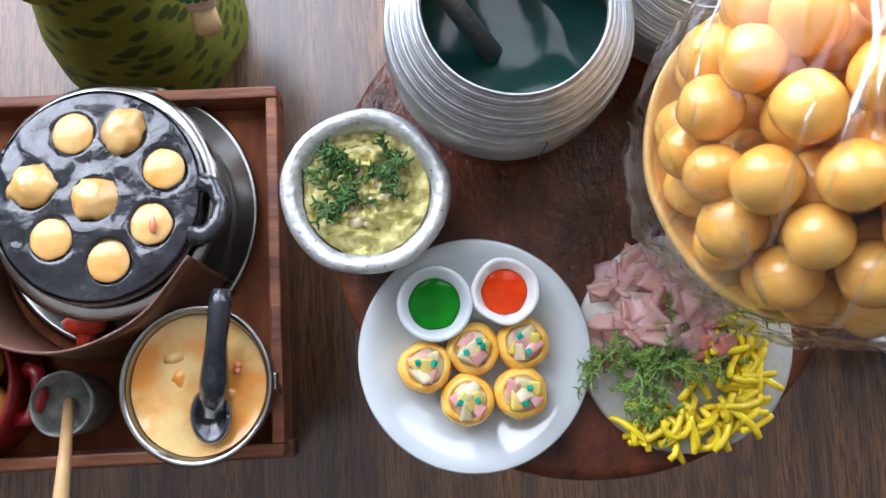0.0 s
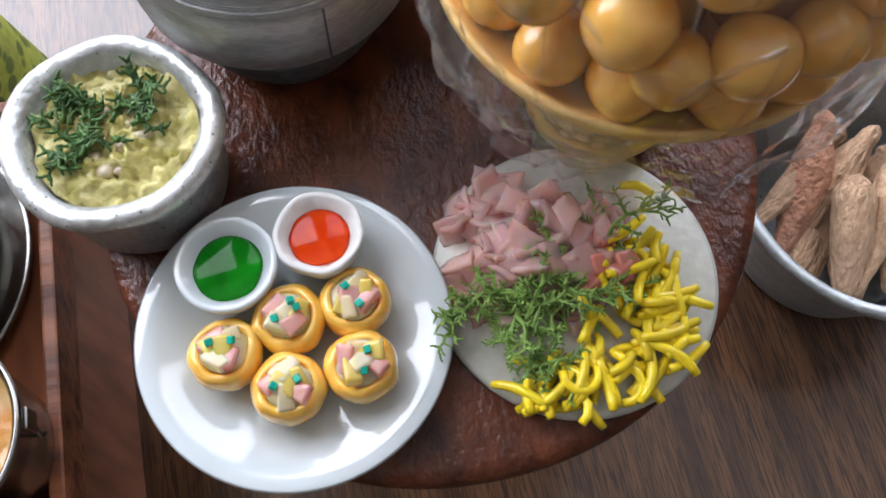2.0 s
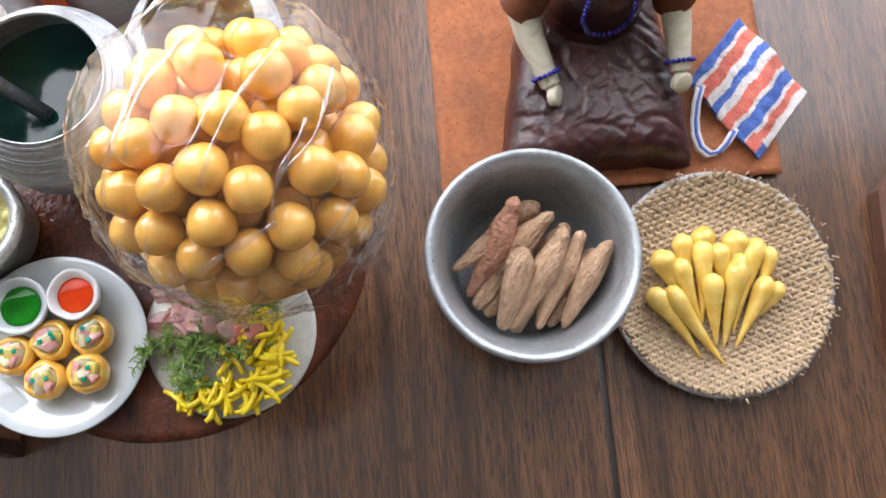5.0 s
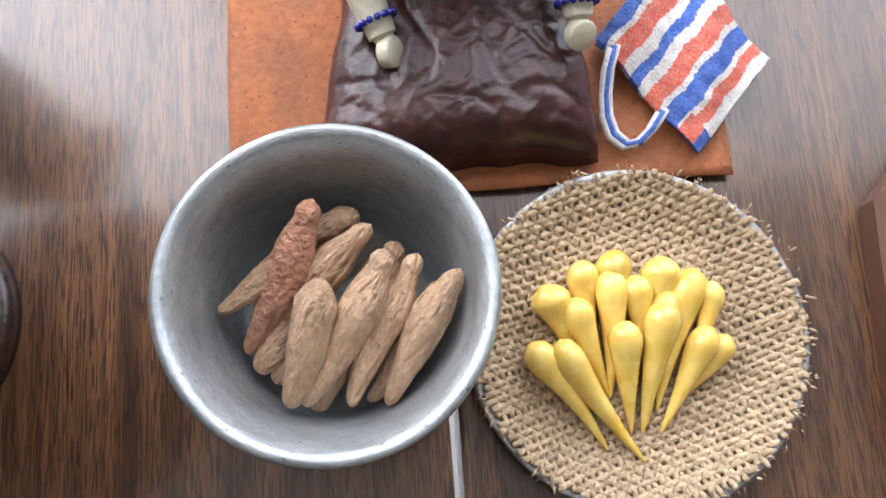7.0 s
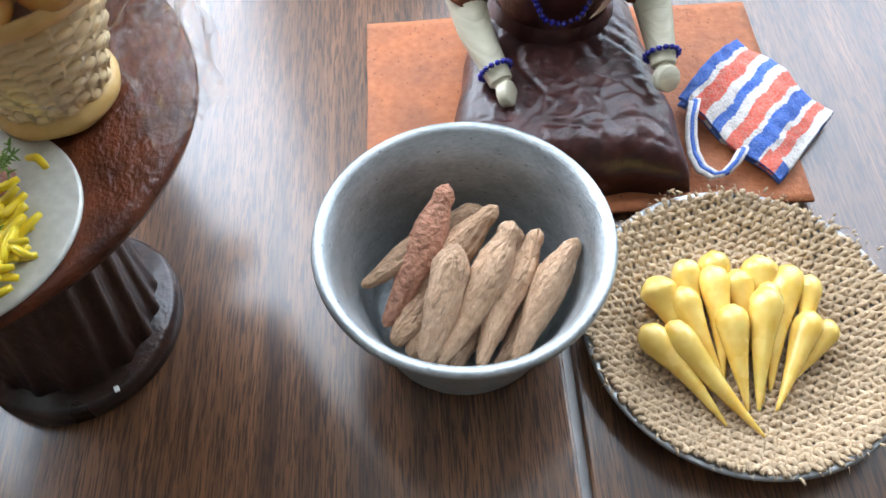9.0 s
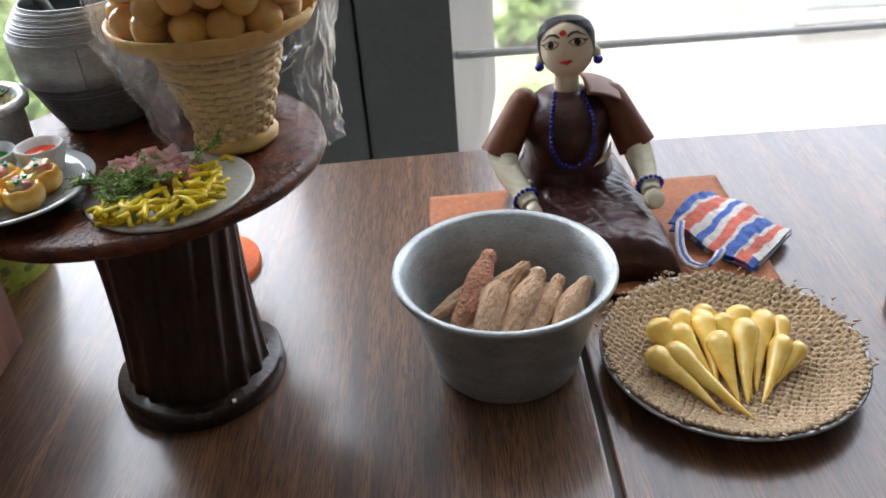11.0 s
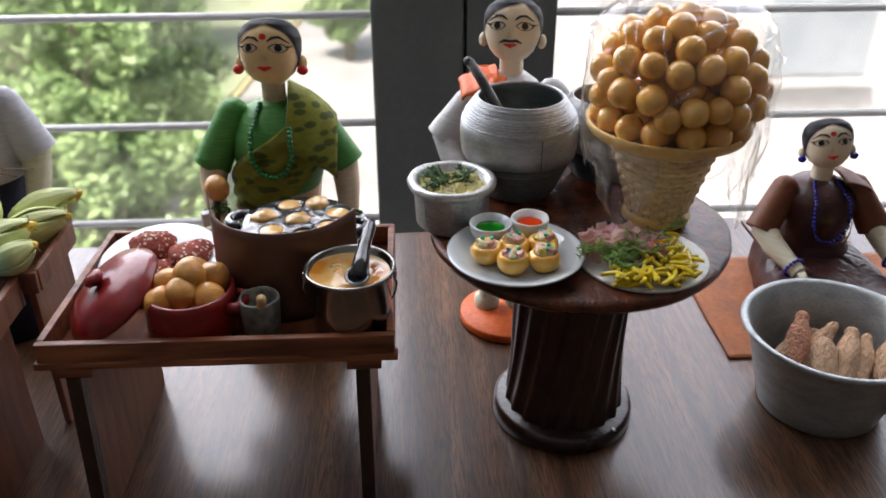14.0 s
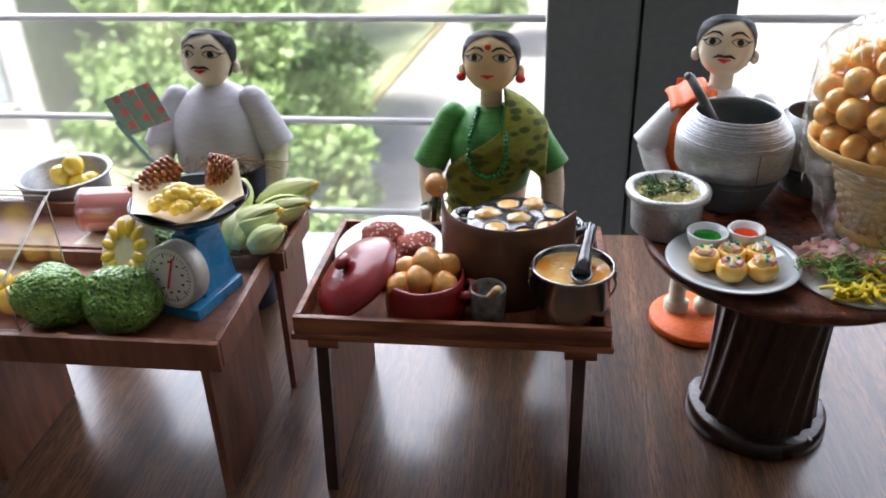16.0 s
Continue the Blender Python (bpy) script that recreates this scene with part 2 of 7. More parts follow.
mash = mat("mash", (0.86, 0.77, 0.34), (0.56, 0.5, 0.1), scale=330, rough=0.35, coat=0.3, bump=0.0022, bscale=300, stain=0.3, stain_scale=140)
onion_bit = mat("onion_bit", (0.62, 0.55, 0.35), (0.55, 0.4, 0.3), scale=200, rough=0.2, coat=0.6, stain=0.1)
pot_liquid = mat("pot_liquid", (0.012, 0.075, 0.06), (0.005, 0.04, 0.032), scale=90, rough=0.1, bump=0.0001, bscale=60, stain=0.3)
brown_liquid = mat("brown_liquid", (0.06, 0.02, 0.015), (0.03, 0.012, 0.01), scale=90, rough=0.15, stain=0.3)
wicker = mat("wicker", (0.95, 0.76, 0.44), (0.86, 0.62, 0.31), scale=350, rough=0.4, bump=0.0002, stretch=(1, 1, 3), stain=0.2, rand=0.15)
rim_tan = mat("rim_tan", (0.88, 0.6, 0.22), (0.78, 0.48, 0.15), scale=260, rough=0.35, bump=0.0002, stain=0.25)
ball_yellow = mat("ball_yellow", (0.91, 0.55, 0.13), (0.87, 0.41, 0.06), scale=170, rough=0.24, coat=0.8, coat_rough=0.09, bump=0.0003, bscale=260, stain=0.1, stain_scale=90, rand=0.12, sss=0.3)
film = clear("plastic_film", (1.0, 1.0, 1.0), 0.03, 0.03, 0.8, 0.011)
loose_film = clear("loose_film", (1.0, 1.0, 1.0), 0.08, 0.1, 0.8, 0.065)
pleat_film = clear("folded_film", (1.0, 1.0, 1.0), 0.05, 0.2, 0.8, 0.05)
acrylic = clear("acrylic", (0.95, 0.96, 0.96), 0.08, 0.17, 0.6)
bowl_alu = mat("bowl_aluminium", (0.56, 0.6, 0.61), (0.42, 0.45, 0.46), scale=500, rough=0.42, metal=0.7, bump=0.0002, bscale=700, stretch=(1, 1, 2.5), stain=0.3, stain_scale=70,
               spots=(0.15, 0.15, 0.16), sscale=160, sfrac=0.02)
ginger = mat("ginger", (0.8, 0.53, 0.34), (0.62, 0.38, 0.225), scale=520, rough=0.8, bump=0.003, bscale=700, stretch=(1, 1, 0.4), stain=0.25, stain_scale=120, rand=0.15)
pores(ginger, (0.24, 0.12, 0.06), 900, (1, 1, 0.45), 0.52, 0.64, 0.22)
ginger_red = mat("ginger_red", (0.76, 0.39, 0.25), (0.6, 0.27, 0.165), scale=420, rough=0.8, bump=0.003, bscale=560, stain=0.3, stain_scale=160)
carrot_yellow = mat("carrot_yellow", (0.92, 0.68, 0.19), (0.88, 0.55, 0.09), scale=160, rough=0.26, coat=0.5, bump=0.0002, bscale=200, sss=0.2, stain=0.2, stain_scale=80, rand=0.12)
burlap = mat("burlap", (0.72, 0.55, 0.36), (0.42, 0.29, 0.17), scale=900, rough=0.9, bump=0.0005, bscale=1500, stain=0.3, stain_scale=120)
leather = mat("leather", (0.44, 0.15, 0.055), (0.34, 0.105, 0.035), scale=350, rough=0.7, bump=0.0005, bscale=500, stain=0.3, stain_scale=70, spots=(0.17, 0.05, 0.015), sscale=260, sfrac=0.06)
cloth_white = mat("cloth_white", (0.8, 0.76, 0.72), (0.6, 0.56, 0.53), scale=900, rough=0.9, bump=0.0006, bscale=1100, stain=0.15)
cloth_red = mat("cloth_red", (0.75, 0.09, 0.05), (0.66, 0.26, 0.2), scale=900, rough=0.9, bump=0.0006, bscale=1100, stain=0.15)
cloth_blue = mat("cloth_blue", (0.02, 0.1, 0.46), (0.14, 0.22, 0.52), scale=900, rough=0.9, bump=0.0006, bscale=1100, stain=0.2)
skin = mat("doll_skin", (0.82, 0.72, 0.55), (0.76, 0.65, 0.47), scale=120, rough=0.35, stain=0.06)
skin_tan = mat("doll_tan_face", (0.93, 0.71, 0.38), (0.86, 0.63, 0.31), scale=200, rough=0.4, coat=0.2, bump=0.0001, stain=0.12, stain_scale=90)
wrap_skin = mat("doll_wrapped_arm", (0.74, 0.6, 0.42), (0.6, 0.47, 0.31), scale=500, rough=0.5, stretch=(0.2, 0.2, 2), bump=0.0003, stain=0.1)
wrap_cream = mat("doll_cream_arm", (0.76, 0.72, 0.56), (0.62, 0.58, 0.43), scale=500, rough=0.45, stretch=(0.2, 0.2, 2), bump=0.0003, stain=0.1)
hair = mat("doll_hair", (0.02, 0.021, 0.026), (0.008, 0.008, 0.01), scale=200, rough=0.5, coat=0.0, ior=1.25, stain=0.2)
ink = mat("doll_ink", (0.012, 0.01, 0.01), (0.008, 0.007, 0.007), rough=0.4, stain=0)
eye_white = mat("doll_eye_white", (0.78, 0.7, 0.56), rough=0.4, stain=0)
lip_red = mat("doll_red", (0.78, 0.04, 0.025), (0.66, 0.03, 0.02), rough=0.35, stain=0)
blouse_green = mat("green_thread", (0.1, 0.38, 0.09), (0.05, 0.26, 0.045), scale=700, rough=0.45, stretch=(0.15, 0.15, 1.5), bump=0.0003, stain=0.15)
sari_green = mat("green_sari", (0.25, 0.27, 0.03), (0.18, 0.2, 0.018), scale=350, rough=0.85, bump=0.0004, bscale=160, stain=0.2, stain_scale=60, spots=(0.06, 0.085, 0.01), sscale=150, sfrac=0.33, stretch=(0.6, 0.8, 1.4))
shirt_white = mat("white_shirt", (0.62, 0.62, 0.68), (0.52, 0.52, 0.59), scale=600, rough=0.6, stretch=(0.2, 0.2, 1.5), bump=0.0002, stain=0.1)
wrap_white = mat("white_thread", (0.76, 0.76, 0.76), (0.6, 0.6, 0.61), scale=600, rough=0.5, stretch=(0.2, 0.2, 2), bump=0.0003, stain=0.1)
navy = mat("navy_cloth", (0.015, 0.02, 0.06), (0.008, 0.01, 0.03), scale=500, rough=0.6, stain=0.2)
orange_cloth = mat("orange_cloth", (0.85, 0.16, 0.015), (0.7, 0.1, 0.01), scale=400, rough=0.5, bump=0.0003, stain=0.15)
brown_paper = mat("brown_sari", (0.075, 0.02, 0.016), (0.035, 0.01, 0.009), scale=160, rough=0.36, bump=0.0006, bscale=260, stain=0.35, coat=0.18)
blouse_brown = mat("brown_blouse", (0.2, 0.062, 0.022), (0.14, 0.04, 0.015), scale=200, rough=0.5, bump=0.0003, stain=0.2)
bead_blue = mat("blue_beads", (0.02, 0.02, 0.34), (0.01, 0.01, 0.2), rough=0.2, coat=0.5, stain=0)
bead_green = mat("green_beads", (0.02, 0.26, 0.06), (0.01, 0.16, 0.03), rough=0.2, coat=0.5, stain=0)
red_enamel = mat("red_enamel", (0.3, 0.012, 0.014), (0.2, 0.006, 0.008), scale=120, rough=0.3, coat=0.5, bump=0.0005, bscale=130, stain=0.25, stain_scale=70)
fried = mat("fried_dough", (0.88, 0.46, 0.12), (0.72, 0.3, 0.055), scale=170, rough=0.35, coat=0.3, bump=0.0006, bscale=260, stain=0.3, stain_scale=110, rand=0.2)
black_iron = mat("black_pan", (0.034, 0.038, 0.046), (0.018, 0.02, 0.026), scale=150, rough=0.1, coat=1.0, coat_rough=0.05, bump=0.0018, bscale=110, stain=0.2)
batter = mat("batter", (0.88, 0.6, 0.24), (0.8, 0.38, 0.08), scale=120, rough=0.12, coat=0.6, bump=0.0004, bscale=200, stain=0.2, stain_scale=160, rand=0.15)
batter_red = mat("batter_red", (0.8, 0.25, 0.12), (0.7, 0.2, 0.1), rough=0.15, coat=0.6, stain=0.1)
curry = mat("curry", (0.8, 0.56, 0.22), (0.74, 0.28, 0.03), scale=55, p1=0.4, p2=0.58, rough=0.12, coat=0.6, bump=0.0008, bscale=110, stain=0.2, stain_scale=70)
guard_brown = mat("guard_card", (0.14, 0.062, 0.035), (0.11, 0.045, 0.026), scale=180, rough=0.38, stain=0.2, stain_scale=30)
knob_red = mat("red_knob", (0.75, 0.06, 0.02), (0.6, 0.04, 0.015), rough=0.35, stain=0.1)
cup_grey = mat("grey_cup", (0.34, 0.35, 0.31), (0.09, 0.1, 0.09), scale=260, rough=0.3, coat=0.3, bump=0.0004, bscale=260, stain=0.4, stain_scale=100)
pale_wood = mat("pale_wood", (0.66, 0.43, 0.2), (0.53, 0.32, 0.13), scale=250, rough=0.5, stretch=(1, 1, 0.15), stain=0.15)
speckled = mat("speckled_food", (0.4, 0.09, 0.055), (0.26, 0.05, 0.035), scale=300, rough=0.7, ior=1.25, bump=0.0015, bscale=300, spots=(0.75, 0.55, 0.45), sscale=400, sfrac=0.24, stain=0.2)
blue_metal = mat("blue_enamel", (0.025, 0.27, 0.52), (0.018, 0.2, 0.42), scale=200, rough=0.28, coat=0.5, stain=0.15, stain_scale=60)
dial_white = mat("dial_white", (0.88, 0.86, 0.79), (0.82, 0.8, 0.73), rough=0.35, stain=0.05)
dark_pan = mat("dark_tin", (0.05, 0.055, 0.06), (0.03, 0.033, 0.036), rough=0.25, metal=0.6, stain=0.2)
paper = mat("cream_paper", (0.86, 0.76, 0.56), (0.78, 0.67, 0.47), scale=200, rough=0.7, bump=0.0002, stain=0.1)
corn_yellow = mat("corn_yellow", (0.98, 0.72, 0.1), (0.9, 0.56, 0.04), scale=200, rough=0.25, coat=0.5, sss=0.2, stain=0.15, rand=0.1)
corn_roast = mat("roasted_corn", (0.62, 0.22, 0.04), (0.16, 0.03, 0.02), scale=330, rough=0.3, coat=0.4, stain=0.4, stain_scale=130)
husk = mat("husk", (0.82, 0.87, 0.42), (0.64, 0.76, 0.28), scale=220, rough=0.4, coat=0.2, stretch=(1, 1, 0.12), bump=0.0003, stain=0.3, stain_scale=50, rand=0.2)
husk_brown = mat("corn_silk", (0.3, 0.2, 0.08), (0.16, 0.08, 0.03), scale=300, rough=0.7, stain=0.2)
green_rough = mat("green_rough", (0.3, 0.56, 0.09), (0.12, 0.34, 0.04), scale=330, rough=0.35, coat=0.5, bump=0.0022, cells=520, spots=(0.02, 0.05, 0.01), sscale=300, sfrac=0.13, stain=0.35, stain_scale=60)
pink_powder = mat("pink_powder", (0.72, 0.22, 0.19), (0.64, 0.18, 0.16), scale=1500, rough=0.9, stain=0.08)
check_teal = mat("check_teal", (0.36, 0.6, 0.57), (0.29, 0.52, 0.5), scale=400, rough=0.6, stain=0.1)
check_red = mat("check_red", (0.85, 0.28, 0.3), (0.76, 0.23, 0.25), scale=400, rough=0.6, stain=0.1)
gap_metal = mat("gap_metal", (0.2, 0.19, 0.18), (0.12, 0.115, 0.11), rough=0.18, metal=0.8, stain=0.2)
mullion_paint = mat("mullion_paint", (0.17, 0.185, 0.178), (0.145, 0.158, 0.152), scale=120, rough=0.4, stain=0.15, stain_scale=4)
rail_white = mat("rail_white", (0.93, 0.94, 0.93), (0.9, 0.91, 0.9), scale=80, rough=0.35, stain=0.1, stain_scale=10)
ceiling_paint = mat("ceiling_paint", (0.55, 0.54, 0.52), (0.51, 0.5, 0.48), scale=60, rough=0.8, bump=0.0005, stain=0.06, stain_scale=2)
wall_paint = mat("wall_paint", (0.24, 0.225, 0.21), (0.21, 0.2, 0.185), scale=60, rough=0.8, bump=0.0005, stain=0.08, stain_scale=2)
floor_tile = mat("floor_tile", (0.5, 0.48, 0.46), (0.45, 0.43, 0.41), scale=20, rough=0.35, stain=0.15, stain_scale=3)
glass = bpy.data.materials.new("window_glass")
glass.use_nodes = True
gn = glass.node_tree
gr, gt, gm = gn.nodes.new("ShaderNodeBsdfRefraction"), gn.nodes.new("ShaderNodeBsdfTransparent"), gn.nodes.new("ShaderNodeMixShader")
gr.inputs["Roughness"].default_value, gr.inputs["IOR"].default_value, gm.inputs[0].default_value = 0.062, 1.45, 0.06
gn.links.new(gr.outputs[0], gm.inputs[1])
gn.links.new(gt.outputs[0], gm.inputs[2])
gn.links.new(gm.outputs[0], gn.nodes["Material Output"].inputs[0])
concrete = mat("concrete_paving", (0.46, 0.46, 0.44), (0.38, 0.38, 0.365), scale=6, rough=0.9, stain=0.25, stain_scale=0.7)
grass_mat = mat("grass", (0.42, 0.48, 0.3), (0.32, 0.38, 0.22), scale=8, rough=0.9, stain=0.4, stain_scale=0.8)
kerb_yellow = mat("kerb_yellow", (0.75, 0.64, 0.34), (0.66, 0.56, 0.3), scale=8, rough=0.8, stain=0.2, stain_scale=2)
leaf_green = mat("leaf", (0.42, 0.58, 0.26), (0.18, 0.32, 0.11), scale=1.3, rough=0.5, stain=0.5, stain_scale=2.5)
bark = mat("bark", (0.3, 0.26, 0.2), (0.2, 0.17, 0.13), scale=12, rough=0.9, bump=0.01, stain=0.3, stain_scale=3)
facade = mat("facade_white", (0.5, 0.51, 0.5), (0.43, 0.44, 0.43), scale=4, rough=0.8, stain=0.1, stain_scale=0.6)
facade_glass = mat("facade_glass", (0.35, 0.4, 0.42), (0.25, 0.3, 0.33), scale=1, rough=0.15, stain=0.2, stain_scale=0.5)
car_grey = mat("roof_grey", (0.22, 0.24, 0.25), (0.16, 0.18, 0.19), scale=3, rough=0.5, stain=0.2, stain_scale=1)


# ---- shape helpers ----
ICO = {}


def ico(sub):
    if sub not in ICO:
        bm = bmesh.new()
        bmesh.ops.create_icosphere(bm, subdivisions=sub, radius=1)
        bm.verts.index_update()
        ICO[sub] = ([v.co.copy() for v in bm.verts], [[v.index for v in f.verts] for f in bm.faces])
        bm.free()
    return ICO[sub]


def at(x, y, z, rx=0, ry=0, rz=0):
    return pose(x, y, z, rx, ry, rz)


def aim(a, b):
    """The pose at a whose z axis points to b."""
    d = Vector(b) - Vector(a)
    return Matrix.Translation(a) @ d.to_track_quat("Z", "Y").to_matrix().to_4x4()


class Shape:
    """Vertices and faces gathered from simple forms; mi is the number of the material."""

    def __init__(self):
        self.v, self.f, self.m, self.s = [], [], [], []

    def put(self, vs, fs, mi=0, M=None, smooth=True):
        n = len(self.v)
        self.v += [tuple(M @ Vector(v)) if M is not None else tuple(v) for v in vs]
        self.f += [[i + n for i in f] for f in fs]
        self.m += [mi] * len(fs)
        self.s += [smooth] * len(fs)
        return self

    def lathe(self, prof, seg=48, mi=0, M=None, wob=0.0, seed=0, smooth=True, twist=None):
        vs, fs, rings = [], [], []
        for k, (r, z) in enumerate(prof):
            if r <= 1e-9:
                rings.append([len(vs)])
                vs.append((0, 0, z))
                continue
            ring = []
            for i in range(seg):
                a = 2 * math.pi * i / seg
                rr, zz = r, z
                if twist:
                    rr = twist(r, z, a)
                if wob:
                    n = noise.noise((math.cos(a) * 1.7 + seed, math.sin(a) * 1.7, z * 60 + seed))
                    rr, zz = rr * (1 + wob * n), zz + wob * 0.25 * r * noise.noise((math.cos(a) * 2 + 9 + seed, math.sin(a) * 2, k))
                ring.append(len(vs))
                vs.append((rr * math.cos(a), rr * math.sin(a), zz))
            rings.append(ring)
        for a, b in zip(rings, rings[1:]):
            if len(a) == 1 and len(b) == 1:
                continue
            for i in range(seg):
                j = (i + 1) % seg
                if len(a) == 1:
                    fs.append((a[0], b[j], b[i]))
                elif len(b) == 1:
                    fs.append((a[i], a[j], b[0]))
                else:
                    fs.append((a[i], a[j], b[j], b[i]))
        return self.put(vs, fs, mi, M, smooth)

    def tube(self, pts, rad, seg=8, mi=0, M=None, closed=False):
        pts = [Vector(p) for p in pts]
        n = len(pts)
        rad = [rad] * n if isinstance(rad, (int, float)) else list(rad)
        vs, fs, nrm = [], [], None
        for i, p in enumerate(pts):
            if closed:
                t = pts[(i + 1) % n] - pts[i - 1]
            else:
                t = pts[min(i + 1, n - 1)] - pts[max(i - 1, 0)]
            t.normalize()
            if nrm is None:
                nrm = t.orthogonal().normalized()
            nrm = (nrm - t * nrm.dot(t)).normalized()
            b = t.cross(nrm)
            for k in range(seg):
                a = 2 * math.pi * k / seg
                vs.append(p + (nrm * math.cos(a) + b * math.sin(a)) * rad[i])
        for i in range(n if closed else n - 1):
            for k in range(seg):
                l = (k + 1) % seg
                i2 = (i + 1) % n
                fs.append((i * seg + k, i * seg + l, i2 * seg + l, i2 * seg + k))
        if not closed:
            fs.append(tuple(reversed(range(seg))))
            fs.append(tuple((n - 1) * seg + k for k in range(seg)))
        return self.put(vs, fs, mi, M)

    def box(self, c, size, mi=0, M=None, bev=0.0, rz=0.0, smooth=False):
        bm = bmesh.new()
        bmesh.ops.create_cube(bm, size=1)
        for v in bm.verts:
            v.co = Vector((v.co.x * size[0], v.co.y * size[1], v.co.z * size[2]))
        if bev:
            bmesh.ops.bevel(bm, geom=bm.edges[:], offset=bev, segments=2, affect="EDGES", profile=0.6)
        bm.verts.index_update()
        T = Matrix.Translation(c) @ Matrix.Rotation(rz, 4, "Z")
        vs, fs = [T @ v.co for v in bm.verts], [[v.index for v in f.verts] for f in bm.faces]
        bm.free()
        return self.put(vs, fs, mi, M, smooth)

    def ball(self, c, r, mi=0, M=None, rough=0.0, freq=1.5, seed=0.0, sub=2):
        r = (r, r, r) if isinstance(r, (int, float)) else r
        vs0, fs = ico(sub)
        vs = []
        for v in vs0:
            k = 1 + rough * noise.noise(v * freq + Vector((seed * 3.7, seed * 1.3, seed))) if rough else 1
            vs.append((c[0] + v.x * r[0] * k, c[1] + v.y * r[1] * k, c[2] + v.z * r[2] * k))
        return self.put(vs, fs, mi, M)

    def sheet(self, fn, nu, nv, thick=0.0006, mi=0, M=None, mats=None):
        """A surface fn(u, v) with a thickness below it; mats(u, v) may choose the material."""
        P = [[Vector(fn(i / nu, j / nv)) for j in range(nv + 1)] for i in range(nu + 1)]
        vs, fs, mm = [], [], []
        w = nv + 1
        for side in (0, 1):
            for i in range(nu + 1):
                for j in range(nv + 1):
                    du = P[min(i + 1, nu)][j] - P[max(i - 1, 0)][j]
                    dv = P[i][min(j + 1, nv)] - P[i][max(j - 1, 0)]
                    n = du.cross(dv)
                    n = n.normalized() if n.length > 1e-12 else Vector((0, 0, 1))
                    vs.append(P[i][j] - n * thick * side)
        o = (nu + 1) * w
        for i in range(nu):
            for j in range(nv):
                a = i * w + j
                k = mats((i + 0.5) / nu, (j + 0.5) / nv) if mats else mi
                fs.append((a, a + w, a + w + 1, a + 1))
                fs.append((o + a, o + a + 1, o + a + w + 1, o + a + w))
                mm += [k, k]
        for i in range(nu):
            for j, flip in ((0, 1), (nv, 0)):
                a, b = i * w + j, (i + 1) * w + j
                fs.append((a, o + a, o + b, b) if flip else (a, b, o + b, o + a))
                mm.append(mm[0])
        for j in range(nv):
            for i, flip in ((0, 0), (nu, 1)):
                a, b = i * w + j, i * w + j + 1
                fs.append((a, o + a, o + b, b) if flip else (a, b, o + b, o + a))
                mm.append(mm[0])
        n = len(self.m)
        self.put(vs, fs, 0, M)
        self.m[n:] = mm
        return self

    def cap(self, fn, nu, nv, mi=0, M=None):
        """A round surface fn(u, v): u goes round, v from the middle out."""
        vs, fs = [fn(0, 0)], []
        for j in range(1, nv + 1):
            vs += [fn(i / nu, j / nv) for i in range(nu)]
        for i in range(nu):
            k = (i + 1) % nu
            fs.append((0, 1 + i, 1 + k))
            for j in range(nv - 1):
                a, b = 1 + j * nu, 1 + (j + 1) * nu
                fs.append((a + i, b + i, b + k, a + k))
        return self.put(vs, fs, mi, M)

    def mesh(self, name, mats):
        me = bpy.data.meshes.new(name)
        me.from_pydata(self.v, [], self.f)
        for m in mats:
            me.materials.append(m)
        me.polygons.foreach_set("material_index", self.m)
        me.polygons.foreach_set("use_smooth", self.s)
        me.update()
        return me


ORIGIN = Matrix.Identity(4)


def origin(x=0.0, y=0.0, z=0.0, tilt=0.0, hinge=(0, 0, 0), deep=1.0):
    """The things that follow are laid out from this point, tilted about a hinge line along x and stretched in depth."""
    h = Matrix.Translation(hinge)
    ORIGIN[:] = Matrix.Translation((x, y, z)) @ h @ Matrix.Rotation(radians(tilt), 4, "X") @ Matrix.Diagonal((1, deep, 1, 1)) @ h.inverted()


def part(name, shape, mats, parent, label=""):
    mats = mats if isinstance(mats, (list, tuple)) else [mats]
    ob = new(name, shape.mesh(name, mats) if isinstance(shape, Shape) else shape)
    ob.parent = parent
    return tagged(ob, label)


def empty(name, m, label, category, group="", kind=""):
    ob = new(name)
    ob.empty_display_size = 0.01
    ob.matrix_basis = ORIGIN @ m
    return tagged(ob, label, category, group, kind)


def single(name, shape, mats, m, label, category, group="", kind=""):
    mats = mats if isinstance(mats, (list, tuple)) else [mats]
    ob = new(name, shape.mesh(name, mats))
    ob.matrix_basis = ORIGIN @ m
    return tagged(ob, label, category, group, kind)


def slab(name, lo, hi, material, label="", kind="structure", category=""):
    c = [(a + b) / 2 for a, b in zip(lo, hi)]
    s = Shape().box((0, 0, 0), [b - a for a, b in zip(lo, hi)])
    return single(name, s, material, at(*c), label, category, kind=kind)


# ---- the room ----
FLOOR, CEIL, WIN = -0.75, 1.85, 0.865
slab("floor", (-2.4, -3.2, FLOOR - 0.1), (2.4, 1.0, FLOOR), floor_tile, "pale tiled floor of the room")
# ceiling, side and back walls are unseen; their greys limit bounced light
slab("ceiling", (-2.4, -3.2, CEIL), (2.4, 1.0, CEIL + 0.1), ceiling_paint, "pale grey painted ceiling, unseen")
slab("wall_west", (-2.5, -3.2, FLOOR), (-2.4, 1.0, CEIL), wall_paint, "grey painted side wall, unseen")
slab("wall_east", (2.4, -3.2, FLOOR), (2.5, 1.0, CEIL), wall_paint, "grey painted side wall, unseen")
